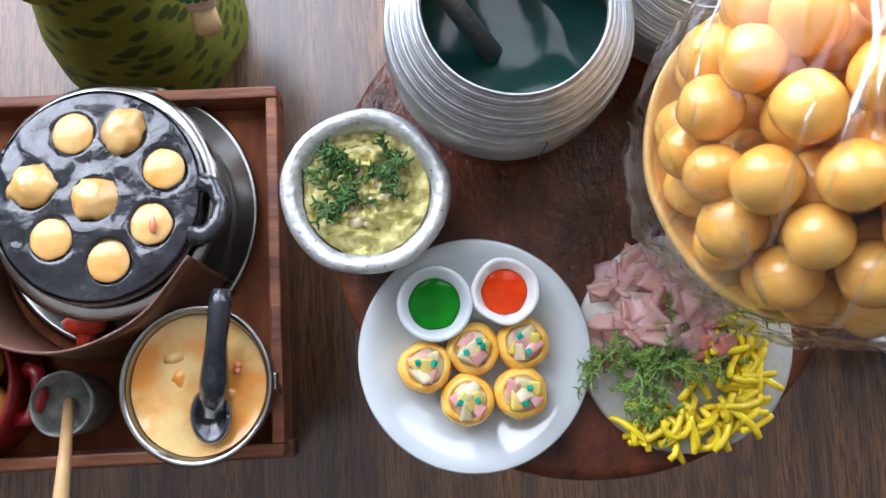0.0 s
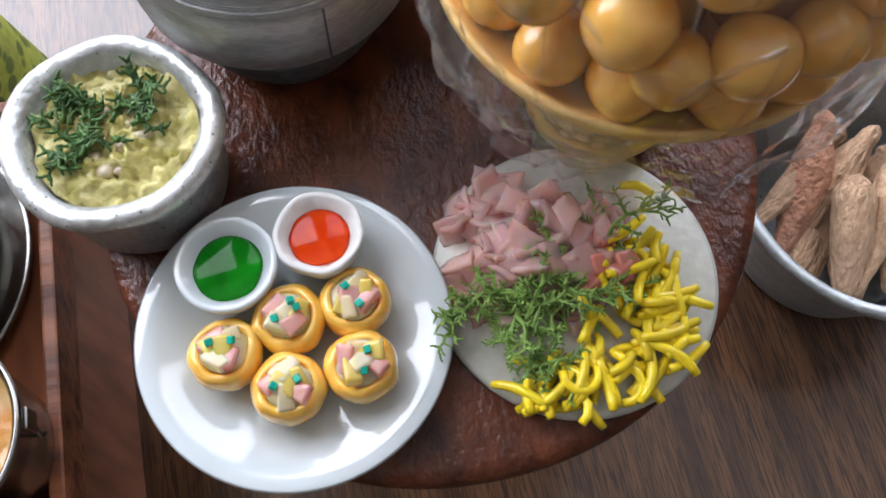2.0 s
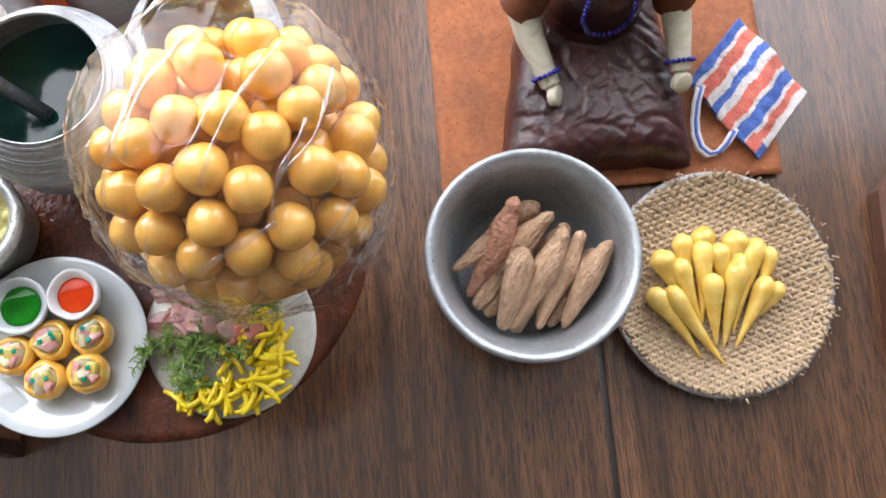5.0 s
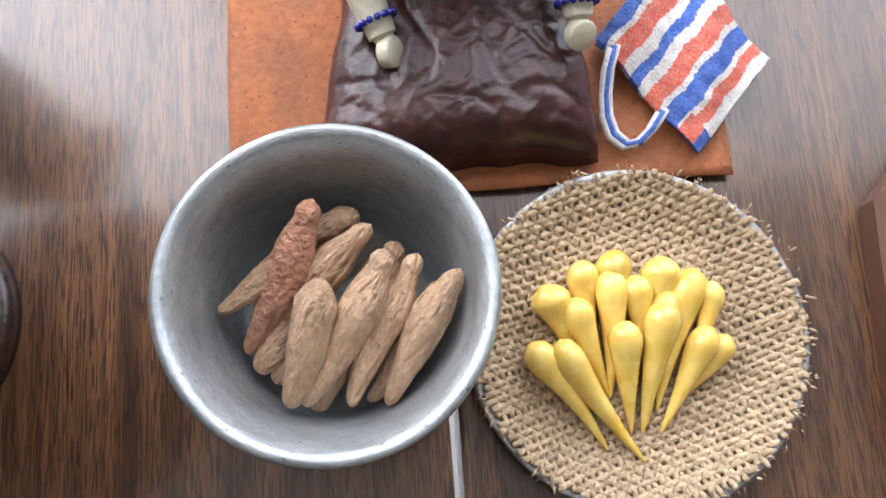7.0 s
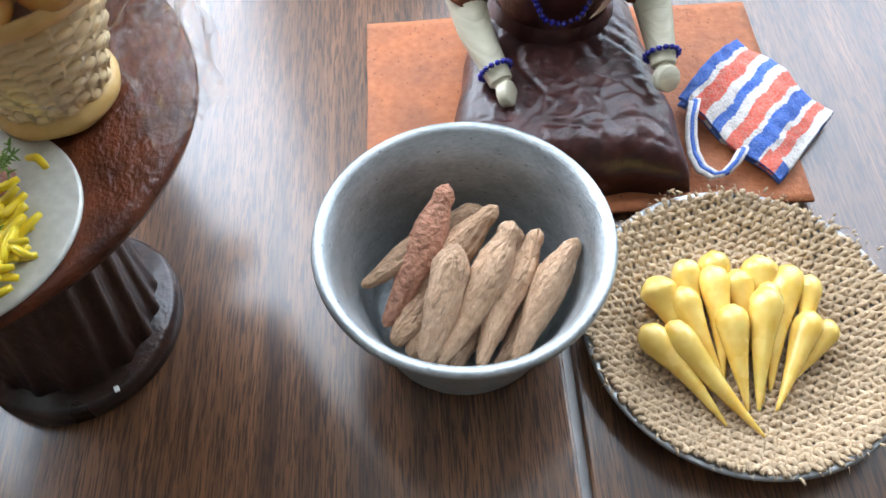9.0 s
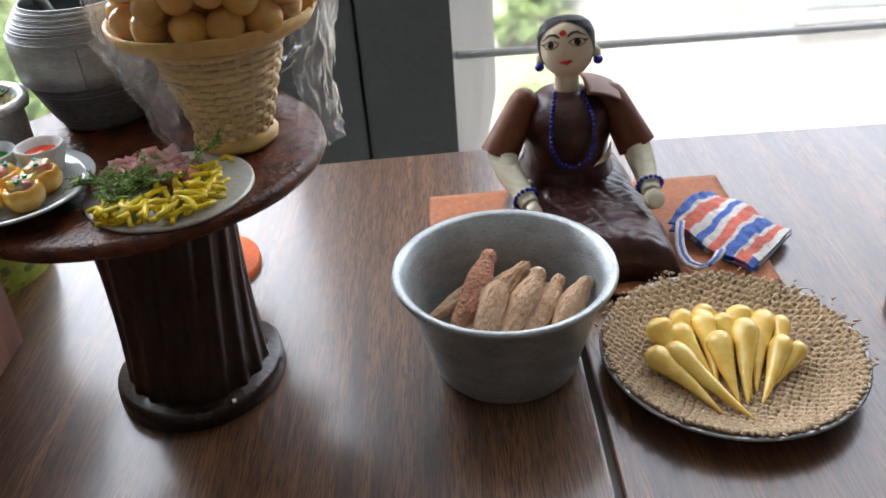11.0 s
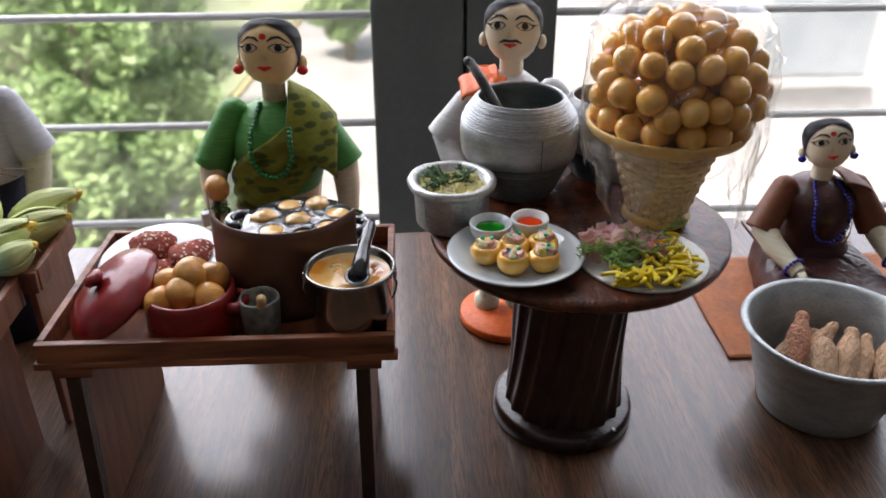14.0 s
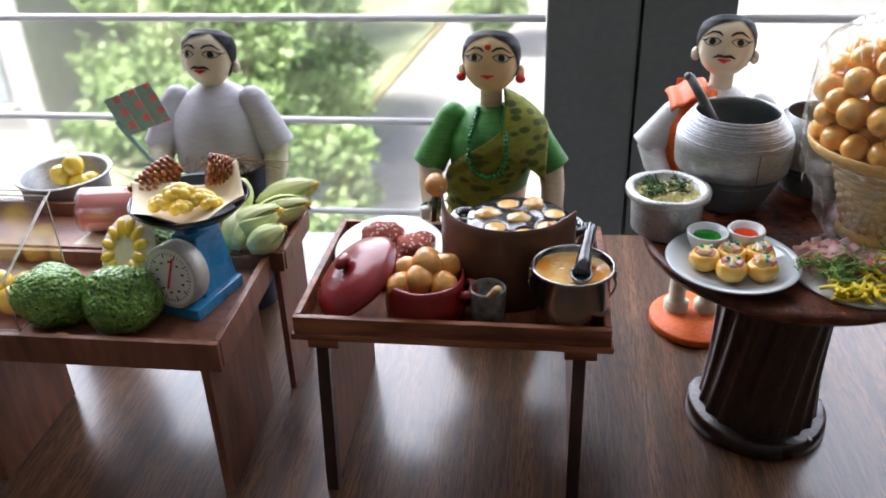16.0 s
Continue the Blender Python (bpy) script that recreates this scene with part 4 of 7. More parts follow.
pot = ribbed(0.0548, 0.1175, 1.0, "wire-wound aluminium pot of dark green water", pot_liquid, 14)
ribbed(0.1005, 0.1345, 0.86, "smaller wire-wound aluminium pot of brown liquid", brown_liquid, 40)
lad = Shape().tube([(0.0515, 0.1135, 0.1345), (0.0445, 0.1173, 0.1465), (0.0373, 0.1213, 0.1585), (0.0312, 0.125, 0.1675)], [0.0025, 0.0024, 0.0024, 0.0022], 14)
lad.ball((0.0305, 0.125, 0.1675), 0.0022)
single("ladle", lad, alu_dark, at(0, 0, 0), "grey metal ladle leaning in the pot", "ladle")

# the cone basket of puri shells
BX, BY = 0.1145, 0.0825
basket = empty("cone_basket", at(BX, BY, TOP), "woven pale bamboo cone basket", "basket")
part("foot_ring", Shape().lathe([(0.0095, 0.0005), (0.013, 0), (0.0152, 0.0018), (0.0156, 0.004), (0.0142, 0.0062), (0.0105, 0.0064), (0.0095, 0.0005)], 48, wob=0.03), rim_tan, basket)
H0, H1, R0, R1 = 0.0055, 0.043, 0.0128, 0.0238
NS = 26
for i in range(14):
    t = (i + 0.5) / 14
    z, r = H0 + (H1 - H0) * t, R0 + (R1 - R0) * t
    pts = []
    for j in range(NS * 4):
        a = 2 * math.pi * j / (NS * 4)
        k = 0.00055 * math.cos(NS / 2 * a + math.pi * i)
        pts.append(((r + k) * math.cos(a), (r + k) * math.sin(a), z))
    s = Shape().tube(pts, 0.00088, 6, closed=True)
    c = [(x, y, z + (vz - z) * 1.62) for x, y, vz in s.v]
    s.v = c
    part("weaver", s, wicker, basket)
for j in range(NS):
    a = 2 * math.pi * (j + 0.5) / NS
    s = Shape().tube([(R0 * math.cos(a), R0 * math.sin(a), H0 - 0.001), ((R0 + R1) / 2 * math.cos(a), (R0 + R1) / 2 * math.sin(a), (H0 + H1) / 2), (R1 * math.cos(a), R1 * math.sin(a), H1)], 0.0009, 5)
    part("stake", s, wicker, basket)
part("lining", Shape().lathe([(0, H0), (R0 - 0.001, H0), (R1 - 0.0016, H1)], 40), rim_tan, basket)
part("rim", Shape().lathe([(0.0232, 0.0405), (0.0262, 0.0412), (0.031, 0.0426), (0.0338, 0.0442), (0.0352, 0.0466), (0.0356, 0.0487), (0.0351, 0.0494), (0.0338, 0.0484), (0.0318, 0.0466), (0.026, 0.0448), (0.0228, 0.0438), (0.0232, 0.0405)], 96, wob=0.012), rim_tan, basket)

# the heap of hollow puri shells
rnd = random.Random(31)
ball_meshes = []
for k in range(8):
    s = Shape().ball((0, 0, 0), 0.006, rough=0.1, freq=1.0, seed=k + 2, sub=3)
    ball_meshes.append(s.mesh("puri_ball", [ball_yellow]))
HX = BX + 0.002
HEAP, HR, HH = Vector((HX, BY, 0.168)), 0.0325, 0.0295
balls = []


def ball_at(az, el, r, sink=1.0):
    """A shell on the heap's outside, by its compass angle and its angle over the heap's middle."""
    c, q = math.cos(radians(el)), sink
    p = HEAP + Vector((HR * c * math.cos(radians(az)) * q, HR * c * math.sin(radians(az)) * q, HH * math.sin(radians(el)) * q))
    if p.z < TOP + 0.0515:
        p.z = TOP + 0.0515
    if any((p - b).length < r * 1.7 for b in balls):
        return False
    o = new("puri_ball", ball_meshes[len(balls) % 8])
    o.matrix_basis = Matrix.Translation(p) @ pose(0, 0, 0, rnd.uniform(0, 360), rnd.uniform(0, 360), rnd.uniform(0, 360)) @ Matrix.Scale(r / 0.006, 4)
    balls.append(p)
    tagged(o, "round golden fried puri shell in the wrapped heap", "snack", "puri shells in the basket")
    return True


for i in range(15):
    ball_at(24 * i + rnd.uniform(-3, 3), -43, rnd.uniform(0.0059, 0.0063), 1.25)
for az, el in ((111, 27), (131, 16), (140, 44), (107, 56), (52, 58), (27, 38), (152, 6), (173, 15), (-174, -5), (-178, 50), (166, 71), (60, 86), (-16, 71), (-27, 46), (2, 24), (-140, 53), (-115, 70), (-71, 61),
               (-157, 31), (-101, 48), (-131, 32), (-108, 28), (-149, 7), (-84, 32), (-59, 36), (-125, 7), (-95, 0), (-113, -15), (-74, -5), (-64, 15), (75, 33), (-139, -14)):
    ball_at(az, el, rnd.uniform(0.0059, 0.0064))
for i in range(9000):
    ball_at(rnd.uniform(-180, 180), math.degrees(math.asin(rnd.uniform(-0.6, 1))), rnd.uniform(0.0055, 0.0063))
for i in range(2500):
    ball_at(rnd.uniform(-180, 180), math.degrees(math.asin(rnd.uniform(-0.6, 1))), 0.0062, rnd.uniform(0.66, 0.74))
core = Shape().lathe([(0, 0.0), (0.012, 0.002), (0.016, 0.01), (0.0145, 0.02), (0.008, 0.026), (0, 0.028)], 32, wob=0.1)
single("inner_shells", core, ball_yellow, at(HX, BY, 0.153), "inner mass of golden puri shells", "snack")


# crinkled clear wrap round the heap, its lower edge hanging free
PROF = ((0.036, 0.128), (0.039, 0.1395), (0.0405, 0.15), (0.041, 0.162), (0.0405, 0.174), (0.0395, 0.186), (0.0362, 0.196), (0.0285, 0.2034), (0.0155, 0.2075), (0.0, 0.2088))
BZ = 0.166


def sack(d):
    """Where the ray d from the heap's middle meets the smooth sack."""
    h, best = math.hypot(d.x, d.y), 0.04
    for (r0, z0), (r1, z1) in zip(PROF, PROF[1:]):
        den = h * (z1 - z0) - d.z * (r1 - r0)
        if abs(den) < 1e-9:
            continue
        t = (r0 * (z1 - z0) - (z0 - BZ) * (r1 - r0)) / den
        f = ((t * d.z + BZ - z0) / (z1 - z0)) if abs(z1 - z0) > 1e-6 else 0.5
        if t > 0 and -0.001 <= f <= 1.001:
            best = t
            break
    p = d * best
    fold = noise.noise((p.x * 48, p.y * 48 + 2, p.z * 40))
    return p * (1 + 0.03 * fold)


def wrap_shape():
    """A rounded sack, open below, pulled into long creases that run over the top."""
    vs0, fs0 = ico(7)
    vs, keep = [], []
    for v in vs0:
        d = v.normalized()
        p = sack(d)
        # across the creases x runs fast, along them y and z run slowly
        cx, cl = p.x * 0.94 - p.y * 0.34, p.x * 0.34 + p.y * 0.94
        warp = 0.35 * noise.noise((p.x * 40, p.y * 40, p.z * 40 + 7))
        crease = max(0, 1 - abs(noise.noise((cx * 120 + 1.5 * warp, cl * 16, p.z * 16 + 4))) * 5.5)
        cross = max(0, 1 - abs(noise.noise((cx * 60 + 3 * warp, cl * 70, p.z * 90 + 21))) * 9)
        small = max(0, 1 - abs(noise.noise((cx * 300 + 4 * warp, cl * 90, p.z * 90 + 11))) * 6)
        low = max(0.0, min(1.0, (0.168 - p.z - BZ) / 0.03))
        k = 0.968 + 0.026 * crease ** 1.5 + 0.012 * cross + (0.005 + 0.008 * low) * small + low * 0.06 * noise.noise((d.x * 7, d.y * 7, p.z * 60))
        keep.append(p.z + BZ - 0.1345 - 0.012 * noise.noise((d.x * 2.5, d.y * 2.5, 5)))
        vs.append((p.x * k, p.y * k, p.z * (1 + 0.3 * (k - 1)) + BZ - 0.15))
    fs = [f for f in fs0 if min(keep[i] for i in f) > 0]
    return Shape().put(vs, fs)


def pleat(start, heading, length, width, seed):
    """A narrow doubled fold of film that runs over the sack."""
    rp_ = random.Random(seed)
    d = Vector((math.cos(radians(start[1])) * math.cos(radians(start[0])), math.cos(radians(start[1])) * math.sin(radians(start[0])), math.sin(radians(start[1]))))
    n = 16
    go = Vector((math.cos(radians(heading)), math.sin(radians(heading)), -0.25))
    turn_ = rp_.uniform(-1, 1)
    vs, fs = [], []
    for i in range(n + 1):
        t = i / n
        step_ = (go + 0.35 * math.sin(t * 4 + seed) * turn_ * go.cross(d))
        step_ = (step_ - d * step_.dot(d)).normalized()
        p = sack(d) * 0.986
        side = step_.cross(d).normalized()
        w = width * (0.25 + 0.75 * math.sin(3.14 * (0.1 + 0.85 * t)) ** 0.7) * (1 + 0.35 * math.sin(t * 13 + seed * 2.1))
        lift = 0.0005 + 0.0006 * math.sin(t * 9 + seed) ** 2
        for off, up in ((-0.5, 0.0001), (0.08 * math.sin(t * 7 + seed), lift), (0.5, 0.0001)):
            q = p + side * w * off + d * up
            vs.append((q.x, q.y, q.z + BZ - 0.15))
        d = (d + step_ * (length / n / 0.038)).normalized()
    for i in range(n):
        for j in (0, 1):
            a = i * 3 + j
            fs.append((a, a + 3, a + 4, a + 1))
    return Shape().put(vs, fs)


def thin(fn, nu, nv, seed, jit=0.3):
    """A crumpled sheet of uneven flat facets."""
    rj = random.Random(seed)
    vs, fs = [], []
    row = {}
    for i in range(nu + 1):
        for j in range(nv + 1):
            du, dv = rj.uniform(-jit, jit) / nu, rj.uniform(-jit, jit) / nv
            u, v = i / nu + (du if 0 < i < nu else 0), j / nv + (dv if 0 < j < nv else 0)
            vs.append(fn(u, v))
    w = nv + 1
    for i in range(nu):
        for j in range(nv):
            a, b, c, d = i * w + j, (i + 1) * w + j, (i + 1) * w + j + 1, i * w + j + 1
            fs += [(a, b, c), (a, c, d)] if rj.random() < 0.5 else [(a, b, d), (b, c, d)]
    return Shape().put(vs, fs, smooth=False)


bag = empty("plastic_bag", at(HX, BY, 0.15), "crinkled clear plastic bag wrapped over the puri heap", "bag")


def under(pt):
    return pt[0] - HX, pt[1] - BY, pt[2] - 0.15


part("wrap", wrap_shape(), film, bag).visible_shadow = False
rnd = random.Random(12)
for az, el, hd, ln, w in ((100, 62, 250, 0.03, 0.0016), (70, 72, 245, 0.034, 0.0013), (130, 58, 255, 0.026, 0.0018), (45, 60, 240, 0.034, 0.0015), (160, 66, 250, 0.022, 0.0012), (20, 50, 235, 0.026, 0.0012), (-5, 62, 250, 0.022, 0.0014), (110, 40, 262, 0.02, 0.0012),
                          (-60, 52, 200, 0.018, 0.0018), (-30, 40, 215, 0.016, 0.0016), (-120, 48, 250, 0.018, 0.0009), (-170, 55, 240, 0.02, 0.0011), (-150, 30, 268, 0.016, 0.001), (150, 35, 250, 0.018, 0.001), (0, 25, 240, 0.016, 0.0012), (-95, 20, 230, 0.014, 0.001), (-50, 15, 250, 0.016, 0.0014)):
    part("crease", pleat((az + rnd.uniform(-4, 4), el), hd + rnd.uniform(-8, 8), ln, w, rnd.uniform(0, 20)), pleat_film, bag, "shiny folded crease").visible_shadow = False


def tail(u, v):
    a = radians(-40 + 62 * u)
    z = 0.152 - 0.042 * v - 0.005 * v * math.sin(u * 3.1)
    r = 0.0385 - 0.003 * v + 0.003 * v * u + 0.006 * noise.noise((u * 6, v * 3, 2)) * v + 0.0016 * noise.noise((u * 17, v * 9, 6))
    return under((BX + r * math.cos(a), BY + r * math.sin(a), z))


part("loose_end", thin(tail, 16, 12, 5), loose_film, bag).visible_shadow = False


def flap(u, v):
    a = radians(165 + 85 * u)
    z = 0.15 - 0.043 * v * (0.35 + 0.65 * math.sin(u * 3.1))
    r = 0.039 - 0.016 * v + 0.005 * noise.noise((u * 6, v * 3, 7)) + 0.0016 * noise.noise((u * 19, v * 9, 3))
    return under((BX + r * math.cos(a), BY + r * math.sin(a), z))


part("loose_end", thin(flap, 18, 11, 6), loose_film, bag).visible_shadow = False


# ---- the bowl of ginger, the dish of yellow roots, the mat ----
gb = empty("metal_bowl", at(0.2106, 0.0755, -0.0009) @ Matrix.Diagonal((1.02, 1.02, 0.99, 1)), "scratched grey aluminium bowl on the table", "bowl")
prof = [(0, 0), (0.028, 0), (0.0292, 0.001), (0.0305, 0.006), (0.0352, 0.024), (0.039, 0.0395), (0.0412, 0.0445), (0.0432, 0.0452), (0.0442, 0.0464), (0.0438, 0.0478), (0.0422, 0.0483), (0.0403, 0.0468),
        (0.0375, 0.0395), (0.0335, 0.024), (0.029, 0.0065), (0.0275, 0.0035), (0, 0.0028)]
part("bowl", Shape().lathe(prof, 96, wob=0.004), bowl_alu, gb)


def root(name, a, b, w, material, label, seed, neck=True):
    """A knobbly ginger root from its neck a to its tip b."""
    A, B = Vector(a), Vector(b)
    L = (B - A).length
    s = Shape()
    k = 44
    pr = [(0, -w * 0.15)]
    for i in range(k):
        t = (i + 0.5) / k
        if neck:
            r = 0.56 * math.sqrt(min(1.0, 0.3 + t * 12)) + 0.04 * math.sin(t * 30 + seed) if t < 0.12 else (0.58 + 0.42 * math.sin(min(1, (t - 0.12) / 0.24) * 1.57)) * (1 if t < 0.4 else 1 - 0.7 * ((t - 0.4) / 0.6) ** 1.2)
        else:
            r = (math.sin(min(1, 0.25 + t * 3.4) * 1.57)) * (1 if t < 0.5 else 1 - 0.64 * ((t - 0.5) / 0.5) ** 1.3)
        if t > 0.93:
            r *= math.sqrt(max(0.05, 1 - ((t - 0.93) / 0.07) ** 2))
        pr.append((w * r, L * t))
    pr.append((0, L))
    s.lathe(pr, 36)
    out = []
    for x, y, z in s.v:
        x, y = x * 0.82, y * 0.82
        q = math.atan2(y, x)
        cu, su = math.cos(q), math.sin(q)
        fold = abs(noise.noise((cu * 2.4 + seed, su * 2.4, z * 55))) + 0.6 * abs(noise.noise((cu * 5.5, su * 5.5 + seed, z * 95 + 7)))
        n = 0.15 - 0.6 * max(0, 0.3 - fold) + noise.noise((x * 900 + seed, y * 900, z * 620)) * 0.07 + noise.noise((cu * 0.8 + seed * 2, su * 0.8, z * 70)) * 0.16
        c = 0.0014 * math.sin(z / L * 3.1 + seed)
        out.append((x * (1 + n) + c, y * (1 + n), z))
    s.v = out
    return single(name, s, material, aim(a, b), label, "root", "ginger roots in the bowl")


GIN = [((0.206, 0.0992, 0.039), (0.1835, 0.062, 0.016), 0.0066, 1, ginger_red), ((0.2165, 0.1005, 0.026), (0.202, 0.0905, 0.02), 0.005, 0, ginger), ((0.2213, 0.0918, 0.036), (0.188, 0.064, 0.014), 0.0062, 1, ginger),
       ((0.2089, 0.0766, 0.0375), (0.1945, 0.046, 0.022), 0.0066, 0, ginger), ((0.2249, 0.0845, 0.038), (0.2005, 0.045, 0.021), 0.0066, 1, ginger), ((0.2326, 0.0837, 0.0345), (0.2135, 0.044, 0.019), 0.006, 1, ginger),
       ((0.2455, 0.0771, 0.0365), (0.222, 0.0446, 0.021), 0.0062, 1, ginger), ((0.203, 0.0895, 0.03), (0.1765, 0.0738, 0.0235), 0.0043, 0, ginger), ((0.2277, 0.0893, 0.027), (0.2105, 0.066, 0.013), 0.0062, 1, ginger),
       ((0.2125, 0.066, 0.017), (0.203, 0.044, 0.015), 0.0066, 0, ginger), ((0.2, 0.07, 0.018), (0.185, 0.058, 0.014), 0.006, 0, ginger), ((0.24, 0.077, 0.024), (0.2174, 0.046, 0.014), 0.006, 1, ginger), ((0.204, 0.079, 0.014), (0.193, 0.052, 0.0125), 0.0066, 0, ginger),
       ((0.23, 0.07, 0.013), (0.212, 0.056, 0.0105), 0.0066, 0, ginger)]
origin(0.001, 0.0022, -0.0018)
for k, (a, b, w, nk, m) in enumerate(GIN):
    root("ginger_root", a, b, w, m, "reddish-brown rough clay ginger root in the bowl" if m is ginger_red else "tan rough clay ginger root in the metal bowl", k * 1.7, bool(nk))

# burlap-covered dish
origin(0.0018, 0.0042, DROP)
DX, DY = 0.2992, 0.058
single("shallow_dish", Shape().lathe([(0, 0), (0.036, 0), (0.0385, 0.0008), (0.0515, 0.0085), (0.0527, 0.0098), (0.0518, 0.0106), (0.0495, 0.0092), (0.0375, 0.0022), (0, 0.0018)], 96, wob=0.004), alu, at(DX, DY, 0), "shallow grey metal dish under the burlap", "dish")
cloth = empty("burlap_cloth", at(DX, DY, 0.0028), "coarse tan burlap cloth with a frayed edge", "cloth")
PITCH = 0.0023
rnd = random.Random(77)


def sag(x, y):
    r = math.hypot(x, y)
    return 0.0085 * max(0, (r - 0.034) / 0.0185) ** 1.3 if r > 0.034 else 0.0


NT = 23
turn = radians(17)
ca, sa = math.cos(turn), math.sin(turn)
for d in (0, 1):
    for i in range(-NT, NT + 1):
        o = i * PITCH + rnd.gauss(0, 0.00022)
        edge = 0.051 + 0.0016 * noise.noise((i * 0.7, d * 5, 1))
        if abs(o) >= edge - 0.002:
            continue
        half = math.sqrt(edge * edge - o * o)
        lo, hi = -half - rnd.uniform(-0.001, 0.0009), half + rnd.uniform(-0.001, 0.0009)
        n = max(8, int((hi - lo) / PITCH * 3))
        pts, rad = [], []
        for k in range(n + 1):
            s_ = lo + (hi - lo) * k / n
            ph = math.pi * (s_ / PITCH + i + d)
            wv = 0.00062 * math.cos(ph)
            u = o + 0.0016 * noise.noise((s_ * 22, i * 0.12, d * 9 + 4)) + 0.00025 * noise.noise((s_ * 300, i, d * 9))
            x, y = (s_, u) if d else (u, s_)
            x, y = x * ca - y * sa, x * sa + y * ca
            over = max(0, math.hypot(x, y) - 0.0535)
            pts.append((x, y, 0.0013 + sag(x, y) + wv * (1 if d else -1) - over * 0.6))
            rad.append((0.00106 if d else 0.00094) * (1 + 0.35 * noise.noise((s_ * 500, i * 3.3, d * 7))))
        part("thread", Shape().tube(pts, rad, 6), burlap, cloth)
fuzz = Shape()
for i in range(420):
    a = rnd.uniform(0, 6.28)
    r = 0.0508 + rnd.gauss(0, 0.0014) if i < 300 else rnd.uniform(0.01, 0.05)
    x, y = r * math.cos(a), r * math.sin(a)
    z = 0.002 + sag(x, y)
    p, q = Vector((x, y, z)), Vector((math.cos(a) * (1 if i < 300 else 0.2) + rnd.gauss(0, 0.6), math.sin(a) + rnd.gauss(0, 0.6), rnd.uniform(-0.3, 0.6))).normalized()
    ln = rnd.uniform(0.0008, 0.0026)
    fuzz.tube([p, p + q * ln * 0.5 + Vector((0, 0, 0.0003)), p + q * ln], [0.00016, 0.00014, 0.0001] if i > 120 else [0.0005, 0.00045, 0.0003], 4)
f = part("frayed_fibre", fuzz, burlap, cloth)
f["kind"] = "stuff"


def yellow_root(a, b, w, seed):
    A, B = Vector(a), Vector(b)
    L = (B - A).length
    pr = [(0, -w * 0.42), (w * 0.3, -w * 0.4), (w * 0.4, -w * 0.3), (w * 0.66, -w * 0.16)]
    for i in range(14):
        t = i / 13
        r = math.sin(min(1, 0.6 + t * 4) * 1.57) if t < 0.15 else 1 - 0.9 * ((t - 0.15) / 0.85) ** 0.85
        pr.append((max(w * r, w * 0.09), L * t))
    pr.append((0, L + 0.0006))
    s = Shape().lathe(pr, 20)
    s.v = [(x * (1 + 0.1 * noise.noise((x * 150 + seed, y * 150, z * 60))) + 0.0008 * math.sin(z / L * 3 + seed), y * (1 + 0.1 * noise.noise((x * 150, y * 150 + seed, z * 60))), z) for x, y, z in s.v]
    return single("yellow_root", s, carrot_yellow, aim(a, b), "glossy yellow tapered clay root on the burlap", "root", "yellow roots on the burlap")


ROOTS = [((0.272, 0.0723), (0.279, 0.0526), 0.0062, 0.0118), ((0.2829, 0.0795), (0.2868, 0.056), 0.0052, 0.0105), ((0.2804, 0.0682), (0.2878, 0.0405), 0.005, 0.0125), ((0.2913, 0.0754), (0.2894, 0.0404), 0.0052, 0.0125),
         ((0.294, 0.0822), (0.2934, 0.056), 0.0055, 0.0105), ((0.3002, 0.0737), (0.3, 0.05), 0.0052, 0.0118), ((0.3077, 0.0788), (0.3049, 0.055), 0.0062, 0.011), ((0.3178, 0.0744), (0.3025, 0.0358), 0.0056, 0.0112),
         ((0.3237, 0.0705), (0.3144, 0.048), 0.004, 0.0118), ((0.3052, 0.0643), (0.2982, 0.0292), 0.0054, 0.0158), ((0.2946, 0.0595), (0.2934, 0.0297), 0.0052, 0.0142), ((0.2666, 0.0559), (0.2862, 0.0251), 0.0049, 0.0108),
         ((0.2737, 0.0551), (0.2973, 0.0211), 0.005, 0.0128), ((0.3203, 0.0561), (0.3022, 0.0293), 0.0046, 0.0122), ((0.3248, 0.0545), (0.3111, 0.0381), 0.004, 0.0108), ((0.3085, 0.0683), (0.2993, 0.0315), 0.0045, 0.0125)]
for k, (a, b, w, z) in enumerate(ROOTS):
    yellow_root((*a, z + 0.0005), (*b, 0.0062), w * 1.02, k * 2.3)

# leather mat
origin()
mat_s = Shape().sheet(lambda u, v: (-0.0815 + 0.163 * u + 0.0008 * noise.noise((v * 4, 3, 1)), -0.0535 + 0.107 * v + 0.0008 * noise.noise((u * 5, 1, 1)), 0.0016 + tz(0.2597 - 0.0815 + 0.163 * u) + 0.0003 * noise.noise((u * 6, v * 5, 2))), 40, 30, 0.0015)
single("leather_mat", mat_s, leather, at(0.2597, 0.1668, 0.0001), "orange-brown suede mat under the seated doll", "mat")


# striped cloth pouch with a loop handle
def pouch(u, v):
    x0, x1 = Vector((0.2995, 0.1596, 0)), Vector((0.3297, 0.1914, 0))
    y0, y1 = Vector((0.3287, 0.1198, 0)), Vector((0.3585, 0.1515, 0))
    p = (x0 * (1 - u) + x1 * u) * (1 - v) + (y0 * (1 - u) + y1 * u) * v
    return p.x, p.y, 0.0085 + 0.0045 * math.sin(u * 3.1) * (1 - v * 0.6) + 0.0018 * math.sin(v * 9 + u * 4) + 0.0009 * noise.noise((u * 9, v * 9, 4)) - 0.004 * v


